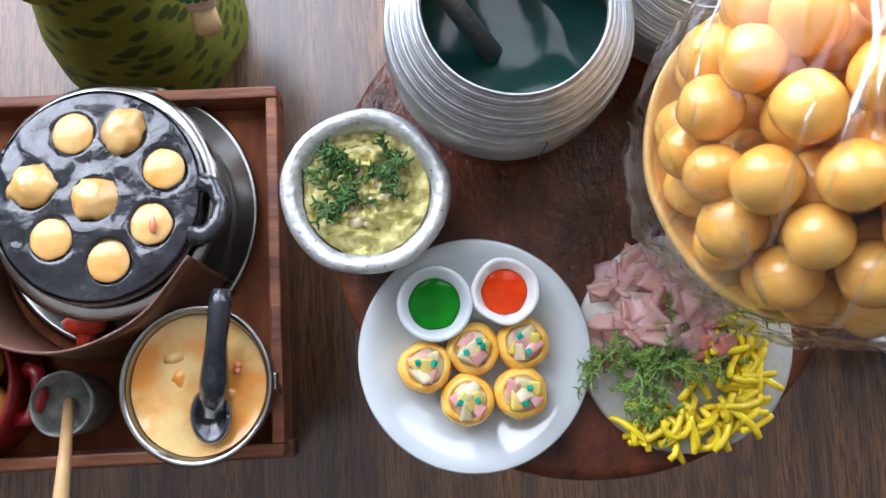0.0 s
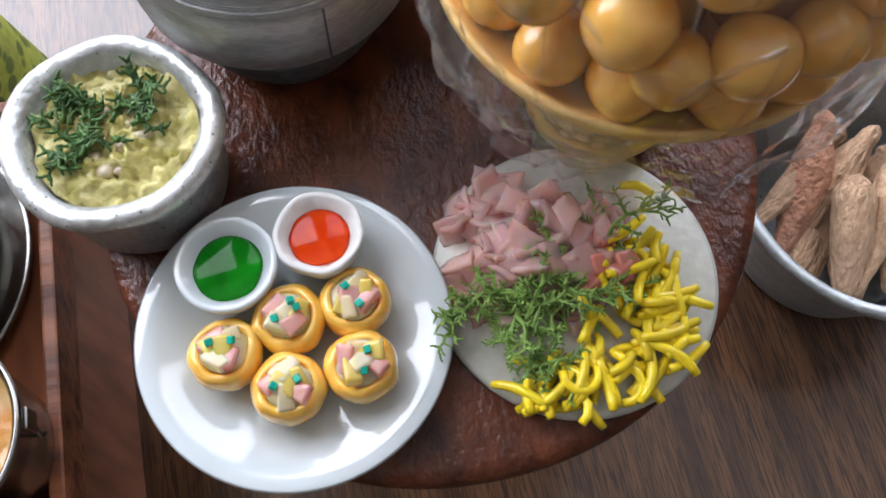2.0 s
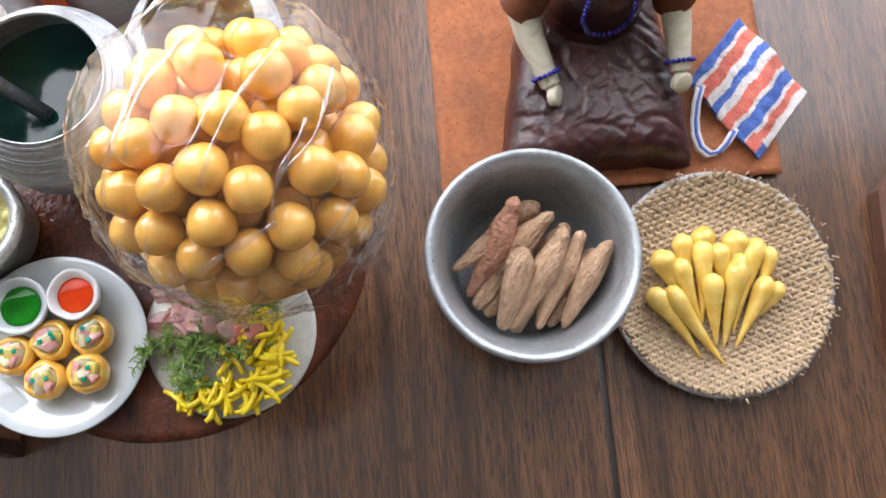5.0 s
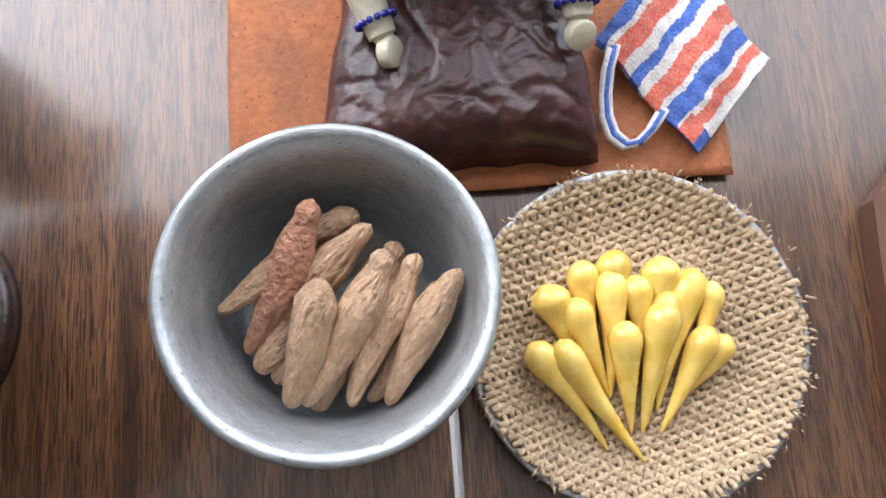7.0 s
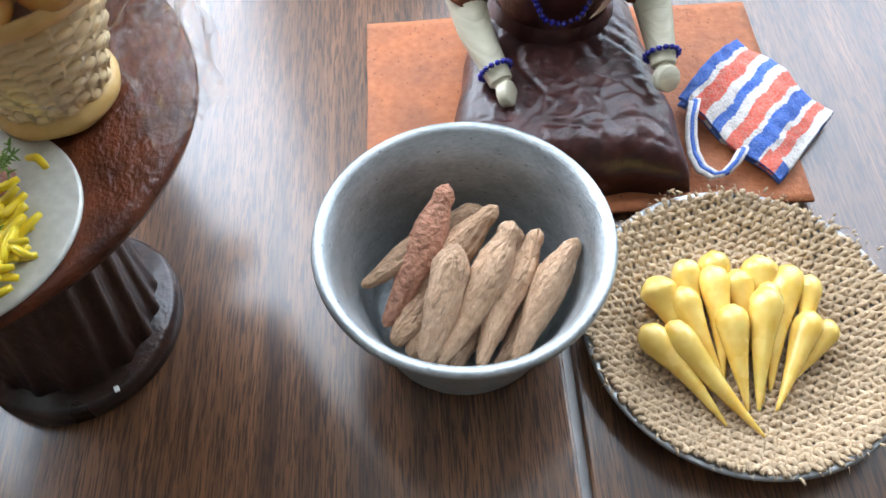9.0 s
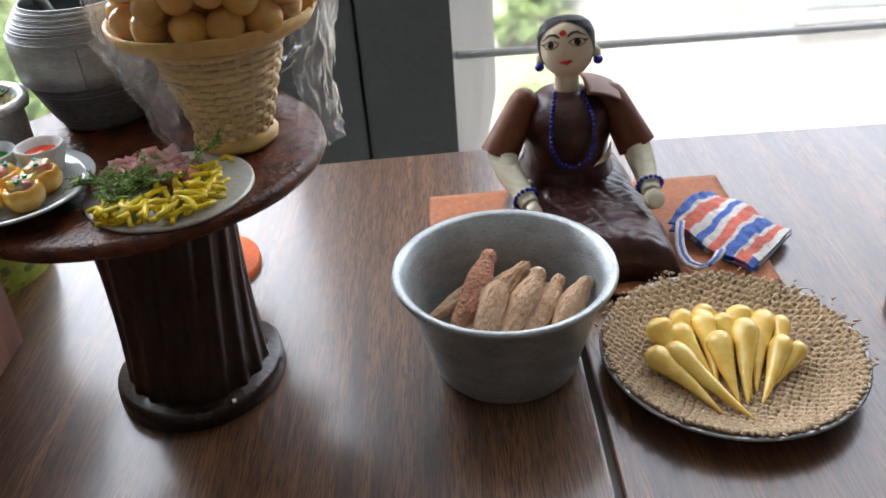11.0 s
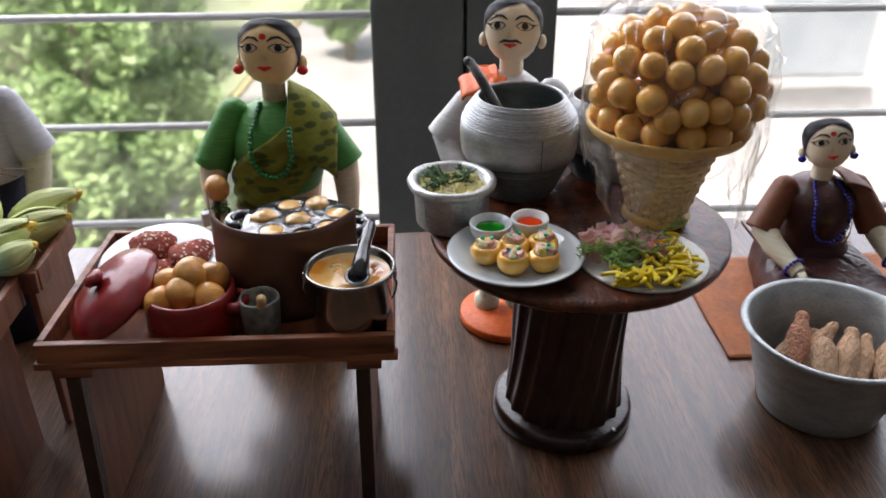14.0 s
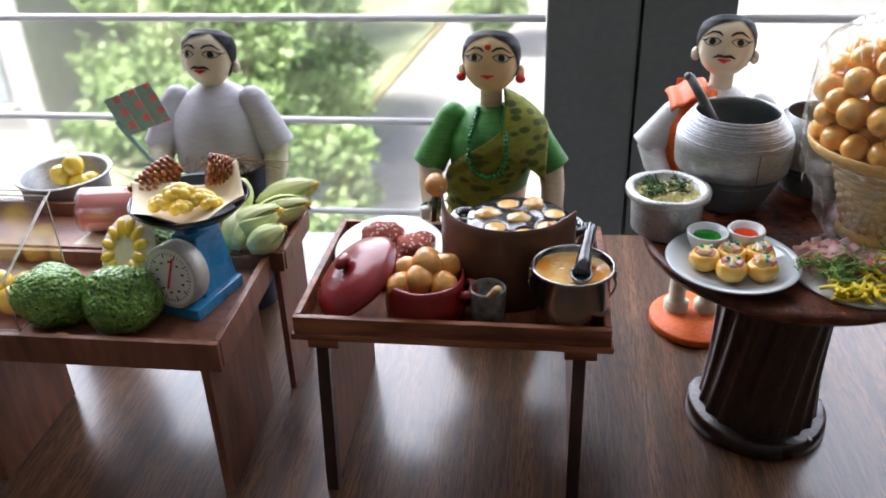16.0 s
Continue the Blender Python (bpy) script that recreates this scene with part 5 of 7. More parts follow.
def stripe(u, v):
    k = (v + 0.01 * math.sin(u * 17) + 0.012 * noise.noise((u * 30, v * 14, 3))) * 24
    if u < 0.16 and v > 0.8:
        return 2 if v > 0.93 else 1
    return (2, 2, 0, 1, 1, 1, 0, 0, 2, 2, 0, 0, 1, 1, 1, 0, 2, 2, 2, 0, 1, 1, 0, 0)[max(0, min(23, int(k)))]


bagp = empty("striped_pouch", at(0.325, 0.145, 0), "small white, red and blue striped cloth pouch on the mat", "pouch")


def rel(fn, ox, oy):
    return lambda u, v: (fn(u, v)[0] - ox, fn(u, v)[1] - oy, fn(u, v)[2])


part("front", Shape().sheet(rel(pouch, 0.325, 0.145), 70, 120, 0.0008, mats=stripe), [cloth_white, cloth_red, cloth_blue], bagp)
part("back", Shape().sheet(lambda u, v: tuple(a + b for a, b in zip(rel(pouch, 0.325, 0.145)(u, v), (0.001, 0.001, -0.0052 + 0.002 * v))), 40, 40, 0.0008, mats=stripe), [cloth_white, cloth_red, cloth_blue], bagp)
hp = [(0.3045, 0.156, 0.0115), (0.302, 0.149, 0.0095), (0.3007, 0.1415, 0.0075), (0.3003, 0.134, 0.0065), (0.3018, 0.1275, 0.006), (0.3056, 0.1238, 0.006), (0.31, 0.1245, 0.0062), (0.3145, 0.1285, 0.007), (0.3185, 0.134, 0.008)]
for dz, m, w in ((0.0, cloth_blue, 0.0012), (0.0015, cloth_white, 0.0012), (-0.0015, cloth_white, 0.0012)):
    part("handle", Shape().tube([(x - 0.325 + dz * 0.9, y - 0.145 + dz * 0.4, z + abs(dz) * -0.2) for x, y, z in hp], w, 6), m, bagp)

# low dark board with pins at the table's far side
board = empty("wooden_board", at(0.383, 0.1, DROP), "low dark brown wooden board with cut corners and metal pins", "board")
edge = ((0.0, 0.0), (0.026, 0.026), (0.09, 0.026), (0.09, -0.084), (-0.0035, -0.084), (-0.0055, -0.07))
slab_ = Shape().put([(x * (1 - 0.01 * j), y, z) for j, z in enumerate((0.0, 0.0085, 0.0092)) for x, y in edge], [tuple(range(12, 18)), tuple(range(5, -1, -1))] + [(6 * j + i, 6 * j + (i + 1) % 6, 6 * j + 6 + (i + 1) % 6, 6 * j + 6 + i) for j in (0, 1) for i in range(6)], smooth=False)
part("panel", slab_, guard_brown, board)
for x, y in ((0.006, -0.002), (0.0035, -0.078), (0.03, 0.02)):
    pn_ = part("pin", Shape().lathe([(0, 0.0), (0.0016, 0.0), (0.0016, 0.0006), (0.0009, 0.0013), (0, 0.0015)], 16), steel, board)
    pn_.location = (x, y, 0.0092)

# a white chip on the foot of the round stand
chip = Shape().box((0, 0, 0), (0.0016, 0.0022, 0.0007), bev=0.0002)
single("paper_chip", chip, clay_white, at(0.0985, 0.0525, 0.0049, 0, 0, 25), "tiny white paper chip on the stand's foot", "chip")


# ---- the four dolls, each one plain mesh ----
def ring_beads(s, pts, r, mi, n):
    pts = [Vector(p) for p in pts]
    ln = [(b - a).length for a, b in zip(pts, pts[1:])]
    tot = sum(ln)
    for k in range(n):
        d = tot * (k + 0.5) / n
        i = 0
        while i < len(ln) - 1 and d > ln[i]:
            d -= ln[i]
            i += 1
        p = pts[i].lerp(pts[i + 1], d / ln[i])
        s.ball(p, r, mi, sub=1)


def head(s, c, yaw, tilt, woman, size=(1.02, 1.02, 0.89), lean=0, mi_skin=0, mi_hair=1, mi_ink=2, mi_red=3, mi_white=4, ear=None):
    """Turned wooden head with painted hair, eyes, brows and mouth; it faces -y before the turn."""
    M = at(*c, tilt, lean, yaw) @ Matrix.Diagonal((*size, 1))
    prof = [(0, -0.0178), (0.004, -0.0175), (0.008, -0.0155), (0.0114, -0.0115), (0.0139, -0.005), (0.0151, 0.002), (0.015, 0.008), (0.0132, 0.013), (0.0092, 0.0166), (0.0045, 0.018), (0, 0.0183)]
    s.lathe(prof, 44, mi_skin, M)

    def skull(z):
        for (ra, za), (rb, zb) in zip(prof, prof[1:]):
            if za <= z <= zb:
                return ra + (rb - ra) * (z - za) / (zb - za)
        return 0.0

    def on(x, z, out=0.0):
        q = math.sqrt(max(0, skull(z) ** 2 - x * x))
        return x * (1 + out * 40), -q - out, z
    # hair: a thin painted cap, its front edge parted
    vs, fs = [], []
    nu, nv = 72, 16
    for i in range(nu):
        a = 2 * math.pi * i / nu
        front, x = -math.sin(a), math.cos(a)
        ax = abs(x)
        if front <= 0.02:
            low = -0.62
        elif woman:
            low = 0.72 - 0.3 * ax - 0.1 * ax ** 2 - 0.6 * ax ** 6
        else:
            px = min(1, abs(x - 0.45) / (0.55 if x > 0.45 else 1.45))
            low = 0.76 - (0.55 if x > 0.45 else 0.34) * px - (0.4 if x > 0.45 else 0.55) * px ** 5
        for j in range(nv + 1):
            zz = min(low, 0.985) + (1 - low) * j / nv
            q = skull(min(zz, 1) * 0.0182) + 0.00035
            vs.append((q * math.cos(a), q * math.sin(a), zz * 0.0185))
    for i in range(nu):
        for j in range(nv):
            a, b = i * (nv + 1) + j, ((i + 1) % nu) * (nv + 1) + j
            fs.append((a, b, b + 1, a + 1))
    s.put(vs, fs, mi_hair, M)

    def dab(cx, cz, w, h, out, mi, sg=1, almond=0.0):
        """A painted patch that follows the face."""
        pts, faces = [on(cx, cz, out)], []
        n = 24
        for ring in (0.5, 1.0):
            for i in range(n):
                a = 2 * math.pi * i / n
                dx, dz = math.cos(a), math.sin(a)
                dz *= (1 - almond) + almond * abs(math.sin(a)) ** 0.8
                pts.append(on(cx + ring * w * dx, cz + ring * (h * dz + almond * 0.0009 * max(0, sg * dx) ** 2), out))
        for i in range(n):
            k = (i + 1) % n
            faces += [(0, 1 + i, 1 + k), (1 + i, 1 + n + i, 1 + n + k, 1 + k)]
        s.put(pts, faces, mi, M)

    for sg in (-1, 1):
        s.ball((sg * 0.0152, 0.0032, -0.0052), (0.0026, 0.0024, 0.0044), mi_skin, M)
        ex = sg * 0.0069
        dab(ex, 0.0, 0.0045, 0.0025, 0.0002, mi_ink, sg, 0.8)
        dab(ex, -0.0001, 0.0039, 0.002, 0.00035, mi_white, sg, 0.8)
        dab(ex, 0.0, 0.0017, 0.0019, 0.0005, mi_ink, sg)
        s.tube([on(ex + sg * 0.003, 0.001, 0.0003), on(ex + sg * 0.0048, 0.0014, 0.0002), on(ex + sg * 0.0064, 0.0024, 0.0001)], [0.0005, 0.00045, 0.00015], 5, mi_ink, M)
        s.tube([on(sg * 0.0021, 0.0033, 0.0001), on(sg * 0.0042, 0.0054, 0.0001), on(sg * 0.0072, 0.006, 0.0001), on(sg * 0.0115, 0.0034, 0.0001)], [0.0004, 0.0008, 0.00075, 0.00025], 5, mi_ink, M)
        if ear is not None:
            s.ball((sg * 0.0158, 0.0012, -0.0098), 0.0028, ear, M)
    nose = [on(0, 0.0008, 0.0001), on(-0.0017, -0.0068, 0.0002), on(0.0017, -0.0068, 0.0002), (0, on(0, -0.0062)[1] - 0.0024, -0.0062)]
    s.put(nose, [(0, 1, 3), (0, 3, 2), (1, 2, 3)], mi_skin, M)
    s.tube([on(-0.0034, -0.0102, 0.0001), on(-0.001, -0.0107, 0.0002), on(0, -0.0113, 0.0002), on(0.001, -0.0107, 0.0002), on(0.0034, -0.0102, 0.0001)], [0.0004, 0.0011, 0.0013, 0.0011, 0.0004], 6, mi_red, M)
    if woman:
        dab(0, 0.0058, 0.0017, 0.0017, 0.0004, mi_red)
    else:
        s.tube([on(-0.0056, -0.0092, 0.0001), on(-0.003, -0.0081, 0.0002), on(0, -0.0086, 0.0003), on(0.003, -0.0081, 0.0002), on(0.0056, -0.0092, 0.0001)], [0.0004, 0.0009, 0.0007, 0.0009, 0.0004], 6, mi_ink, M)


def limb(s, pts, rads, mi, seg=18, ridge=0.0):
    """A limb wound with thread: ridged along its length."""
    P = [Vector(p) for p in pts]
    q, r = [], []
    for i in range(len(P) - 1):
        n = max(2, int((P[i + 1] - P[i]).length / 0.0005)) if ridge else 6
        for k in range(n + (i == len(P) - 2)):
            t = k / n
            q.append(P[i].lerp(P[i + 1], t))
            r.append((rads[i] * (1 - t) + rads[i + 1] * t) * (1 + ridge * (1 if len(q) % 2 else -1)))
    s.tube(q, r, seg, mi)


def arm(s, sh, el, ha, mi_sleeve, mi_arm, r=0.0098, bead=None, mi_hand=0, chip=None):
    sh, el, ha = Vector(sh), Vector(el), Vector(ha)
    s.ball(sh, (r * 0.86, r * 0.86, r * 0.86), mi_sleeve)
    limb(s, [sh, el], [r * 0.86, r * 1.08], mi_sleeve, ridge=0.012)
    limb(s, [el - (el - sh) * 0.1, el + (ha - el) * 0.35, ha], [r * 0.8, r * 0.7, r * 0.48], mi_arm, ridge=0.03)
    d = (ha - el).normalized()
    if chip:
        # a flat oval hand cut from clay
        o = ha + d * 0.005
        s.tube([ha - d * 0.001, ha + d * 0.002, o], [0.004, 0.0026, 0.0022], 12, mi_hand)
        s.lathe([(0, -0.0022), (0.0044, -0.0022), (0.0049, -0.0016), (0.0049, 0.0016), (0.0044, 0.0022), (0, 0.0022)], 28, mi_hand, aim(o, o + Vector(chip)))
    else:
        s.tube([ha - d * 0.001, ha + d * 0.004, ha + d * 0.0085], [0.0036, 0.0042, 0.0046], 12, mi_hand)
    if bead is not None:
        c = el + (ha - el) * 0.86
        n1 = d.orthogonal().normalized()
        n2 = d.cross(n1)
        for k in range(16):
            a = 2 * math.pi * k / 16
            s.ball(c + (n1 * math.cos(a) + n2 * math.sin(a)) * r * 0.66, 0.00125, bead, sub=1)


# woman in green beside the food cart
GX, GY = -0.0695, 0.1835
s = Shape()
s.lathe([(0, -0.0078), (0.0385, -0.0078), (0.039, -0.006), (0.034, 0.022), (0.027, 0.045), (0.0215, 0.062), (0.021, 0.068)], 60, 6, wob=0.06, seed=4)
s.lathe([(0.0205, 0.066), (0.0212, 0.074), (0.0222, 0.083)], 40, 5)
s.lathe([(0.0216, 0.08), (0.024, 0.09), (0.0252, 0.104), (0.0245, 0.115), (0.019, 0.1245), (0.011, 0.129), (0.0075, 0.131), (0, 0.131)], 48, 7)
s.lathe([(0.0064, 0.127), (0.0064, 0.142)], 24, 5)


def drape(u, v):
    a = radians(-172 + 150 * u)
    z0, z1 = 0.06 + 0.044 * u ** 1.4, 0.086 + 0.05 * u ** 0.75
    z = z0 + (z1 - z0) * v
    r = 0.0262 if z < 0.115 else 0.0262 - 0.5 * (z - 0.115)
    r += 0.0011 + 0.0007 * math.sin(v * 22 + u * 3)
    return r * math.cos(a), r * math.sin(a), z


s.sheet(drape, 40, 26, 0.0008, 6)
def shoulder(u, v):
    """The sari's end: over the shoulder from the chest to the back."""
    y = -0.0275 + 0.055 * u
    x = 0.0075 + 0.0245 * v
    top = 0.139 - 0.012 * v - 0.007 * v ** 3
    return x + 0.001 * math.sin(u * 6), y * (1 - 0.25 * v * v), top - 0.028 * abs(2 * u - 1) ** 2.6 + 0.0006 * noise.noise((u * 5, v * 5, 3))


s.sheet(shoulder, 36, 20, 0.001, 6)
arm(s, (-0.0225, -0.002, 0.124), (-0.037, -0.006, 0.095), (-0.0325, -0.03, 0.0735), 7, 5, bead=8, mi_hand=0)
arm(s, (0.0235, -0.002, 0.118), (0.0365, -0.004, 0.094), (0.0385, -0.026, 0.068), 7, 5, bead=8, mi_hand=0)
ring_beads(s, [(-0.0068, -0.006, 0.131), (-0.0105, -0.0255, 0.12), (-0.0112, -0.028, 0.107), (-0.0068, -0.0297, 0.0995), (0, -0.0301, 0.097), (0.0062, -0.0297, 0.0995), (0.0102, -0.0285, 0.107), (0.0098, -0.0265, 0.12), (0.0068, -0.006, 0.131)], 0.0018, 8, 40)
head(s, (0, 0.0, 0.1562), -5, -24, True, (1.08, 1.06, 0.93), ear=3)
DOLL = [skin, hair, ink, lip_red, eye_white]
single("doll", s, [skin_tan] + DOLL[1:] + [wrap_skin, sari_green, blouse_green, bead_green], at(GX, GY, 0), "doll in a green blouse and leaf-patterned olive sari", "doll", "dolls on the table")
sk = Shape().tube([(0, 0, 0), (0.0015, 0.001, 0.02), (0.003, 0.002, 0.034)], 0.0015, 8)
skew = empty("skewer", at(GX - 0.0318, GY - 0.0405, 0.0585), "dark skewer with a browned ball held by the doll", "skewer")
part("stick", sk, dark_wood, skew)
part("cube", Shape().box((-0.0035, -0.001, 0.0215), (0.0052, 0.005, 0.0075), bev=0.0009, smooth=True, rz=0.4), clay_white, skew, "pale cube on the skewer")
bit = random.Random(8)
leafy = Shape()
for i in range(26):
    o = Vector((0.0035 + bit.gauss(0, 0.0017), -0.001 + bit.gauss(0, 0.0016), 0.027 + bit.gauss(0, 0.0022)))
    leafy.tube([o, o + Vector((bit.gauss(0, 0.0016), bit.gauss(0, 0.0016), bit.gauss(0, 0.0016)))], [0.0005, 0.0003], 5)
part("herb", leafy, herb_dark, skew, "dark green herb bits")["kind"] = "stuff"
part("ball", Shape().ball((0.003, 0.002, 0.0375), 0.0068, rough=0.12, seed=3, sub=3), fried, skew)

# man in a white shirt behind the corn stall
WX, WY = -0.236, 0.184
s = Shape()
s.lathe([(0, -0.0117), (0.02, -0.0117), (0.024, 0.02), (0.0255, 0.06), (0.026, 0.095)], 40, 6)
s.lathe([(0.0268, 0.0915), (0.0283, 0.093), (0.0285, 0.1), (0.0282, 0.115), (0.0255, 0.126), (0.0185, 0.135), (0.0105, 0.1405), (0.007, 0.1415), (0, 0.1415)], 48, 5)
s.lathe([(0.0064, 0.138), (0.0064, 0.148)], 24, 0)
arm(s, (-0.0235, -0.002, 0.132), (-0.036, -0.008, 0.104), (-0.0275, -0.034, 0.094), 5, 7, r=0.0102)
arm(s, (0.0235, -0.002, 0.132), (0.036, -0.004, 0.104), (0.0355, -0.02, 0.076), 5, 7, r=0.0102)
head(s, (0, 0.0, 0.157), -4, -24, False)
single("doll", s, DOLL + [shirt_white, navy, wrap_cream], at(WX, WY, 0), "moustached doll in a pale grey-white shirt and navy trousers", "doll", "dolls on the table")

# man with an orange scarf behind the round stand
OX, OY = 0.059, 0.186
s = Shape()
s.lathe([(0, 0), (0.0285, 0), (0.029, 0.0012), (0.0288, 0.0042), (0.028, 0.005), (0, 0.005)], 56, 6, at(0.001, -0.019, -0.0045))
for dx in (-0.011, 0.0075):
    s.lathe([(0.0075, -0.002), (0.0078, 0.006), (0.0052, 0.0075), (0.0052, 0.03), (0.006, 0.06)], 24, 7, at(dx, -0.012, 0))
s.lathe([(0, 0.05), (0.0205, 0.05), (0.0225, 0.062), (0.0235, 0.09), (0.0245, 0.112), (0.022, 0.126), (0.015, 0.137), (0.0085, 0.142), (0, 0.143)], 44, 5)
s.lathe([(0.0064, 0.139), (0.0064, 0.153)], 24, 0)
arm(s, (-0.0225, -0.002, 0.127), (-0.0365, -0.002, 0.106), (-0.026, -0.03, 0.088), 5, 5)
arm(s, (0.0225, -0.002, 0.131), (0.035, -0.002, 0.109), (0.03, -0.03, 0.09), 5, 5)


def scarf(u, v):
    a = radians(196 + 58 * u)
    z = 0.143 - 0.05 * v
    r = 0.012 + 0.0155 * min(1, v * 2.2) ** 0.6 + 0.0008 * math.sin(u * 14)
    return r * math.cos(a), r * math.sin(a), z


s.sheet(scarf, 16, 20, 0.001, 6)
s.sheet(lambda u, v: (-0.028 + 0.0205 * u, -0.015 + 0.034 * v, 0.1435 - 0.008 * (1 - u) ** 2 - 0.003 * (2 * v - 1) ** 2 + 0.0007 * math.sin(u * 14)), 14, 14, 0.001, 6)
s.sheet(lambda u, v: (-0.021 + 0.012 * u, 0.021 + 0.003 * v, 0.14 - 0.085 * v), 12, 12, 0.001, 6)
head(s, (0, 0.0, 0.165), -12, -24, False)
single("doll", s, DOLL + [wrap_white, orange_cloth, wrap_cream], at(OX, OY, 0), "moustached white doll with an orange scarf on an orange base", "doll", "dolls on the table")

# seated woman in brown on the mat
SX, SY = 0.253, 0.199
s = Shape()


def lap(u, v):
    x = -0.046 + 0.09 * u
    y = -0.079 + 0.095 * v
    k = (1 - abs(2 * u - 1) ** 5) * (1 - max(0, 1 - v * 9) ** 2)
    h = 0.0205 + 0.006 * v + 0.0022 * noise.noise((u * 3, v * 3, 2)) - 0.0008 * max(0, 1 - 7 * abs(noise.noise((u * 5 + v * 3, v * 6, 5)))) + 0.0005 * max(0, 1 - 8 * abs(noise.noise((u * 9 - v * 6, v * 10, 9)))) + 0.0005 * math.sin(u * 60 + v * 3) * max(0, 1 - v * 5)
    return x * (1 - (0.4 if u < 0.5 else 0.24) * v ** 1.3) + 0.002 * noise.noise((v * 5, u * 2, 7)), y + 0.0025 * noise.noise((u * 6, 3, v)), 0.0004 + h * max(0, k) ** 0.4


s.sheet(lap, 90, 90, 0.0004, 6)
s.lathe([(0, 0.012), (0.027, 0.012), (0.0265, 0.02), (0.023, 0.03)], 40, 6, wob=0.04)
s.lathe([(0.0228, 0.028), (0.0215, 0.036), (0.0225, 0.043), (0.0235, 0.052), (0.0215, 0.059), (0.0145, 0.0655), (0.0085, 0.0675), (0, 0.068)], 48, 6, wob=0.02)
s.sheet(lambda u, v: (0.0238 * math.cos(radians(-62 + 42 * u)), 0.0238 * math.sin(radians(-62 + 42 * u)), 0.033 + 0.0085 * v * u), 10, 8, 0.0004, 0)
s.lathe([(0.0062, 0.064), (0.0062, 0.078)], 24, 0)
s.sheet(lambda u, v: (0.008 + 0.0165 * v, -0.016 + 0.028 * u, 0.0695 - 0.005 * v * v + 0.0018 * math.sin(u * 3.1)), 14, 10, 0.0012, 5)
arm(s, (-0.022, -0.002, 0.062), (-0.0365, -0.012, 0.038), (-0.0235, -0.044, 0.026), 5, 7, bead=8, mi_hand=7, r=0.0092, chip=(0.85, -0.2, 0.5))
arm(s, (0.022, -0.002, 0.062), (0.0345, -0.012, 0.0385), (0.036, -0.042, 0.028), 5, 7, bead=8, mi_hand=7, r=0.0092, chip=(0.35, -0.75, 0.6))
ring_beads(s, [(-0.0066, -0.006, 0.0685), (-0.0105, -0.0215, 0.06), (-0.0108, -0.0245, 0.047), (-0.0068, -0.0255, 0.038), (0, -0.0258, 0.0352), (0.0066, -0.0255, 0.038), (0.0105, -0.0245, 0.047), (0.0105, -0.0215, 0.06), (0.0066, -0.006, 0.0685)], 0.0013, 8, 38)
head(s, (0, 0.001, 0.0888), -11, -26, True, (0.92, 0.92, 0.82), -8, ear=8)
single("doll", s, DOLL + [blouse_brown, brown_paper, wrap_cream, bead_blue], at(SX, SY, 0.0016), "doll in a glossy dark brown sari seated on the mat", "doll", "dolls on the table")


# ---- the food cart ----
origin(0.0015, 0.0012, 0.001, -2.3, (0, 0.1241, 0.0822), 1.05)
X0, X1, Y0, Y1, RIM, TRAY = -0.1508, -0.0076, 0.0248, 0.1241, 0.0822, 0.0718
cart = empty("food_cart", at((X0 + X1) / 2, (Y0 + Y1) / 2, 0), "red-brown wooden tray cart on board legs", "cart")
W, D = X1 - X0, Y1 - Y0


def rough_box(c, size, seed, bev=0.0006):
    s = Shape().box(c, size, bev=bev)
    s.v = [(x + 0.0003 * noise.noise((x * 90 + seed, y * 90, z * 90)), y + 0.0003 * noise.noise((x * 90, y * 90 + seed, z * 90)), z + 0.0003 * noise.noise((x * 60, y * 60, z * 60 + seed))) for x, y, z in s.v]
    return s


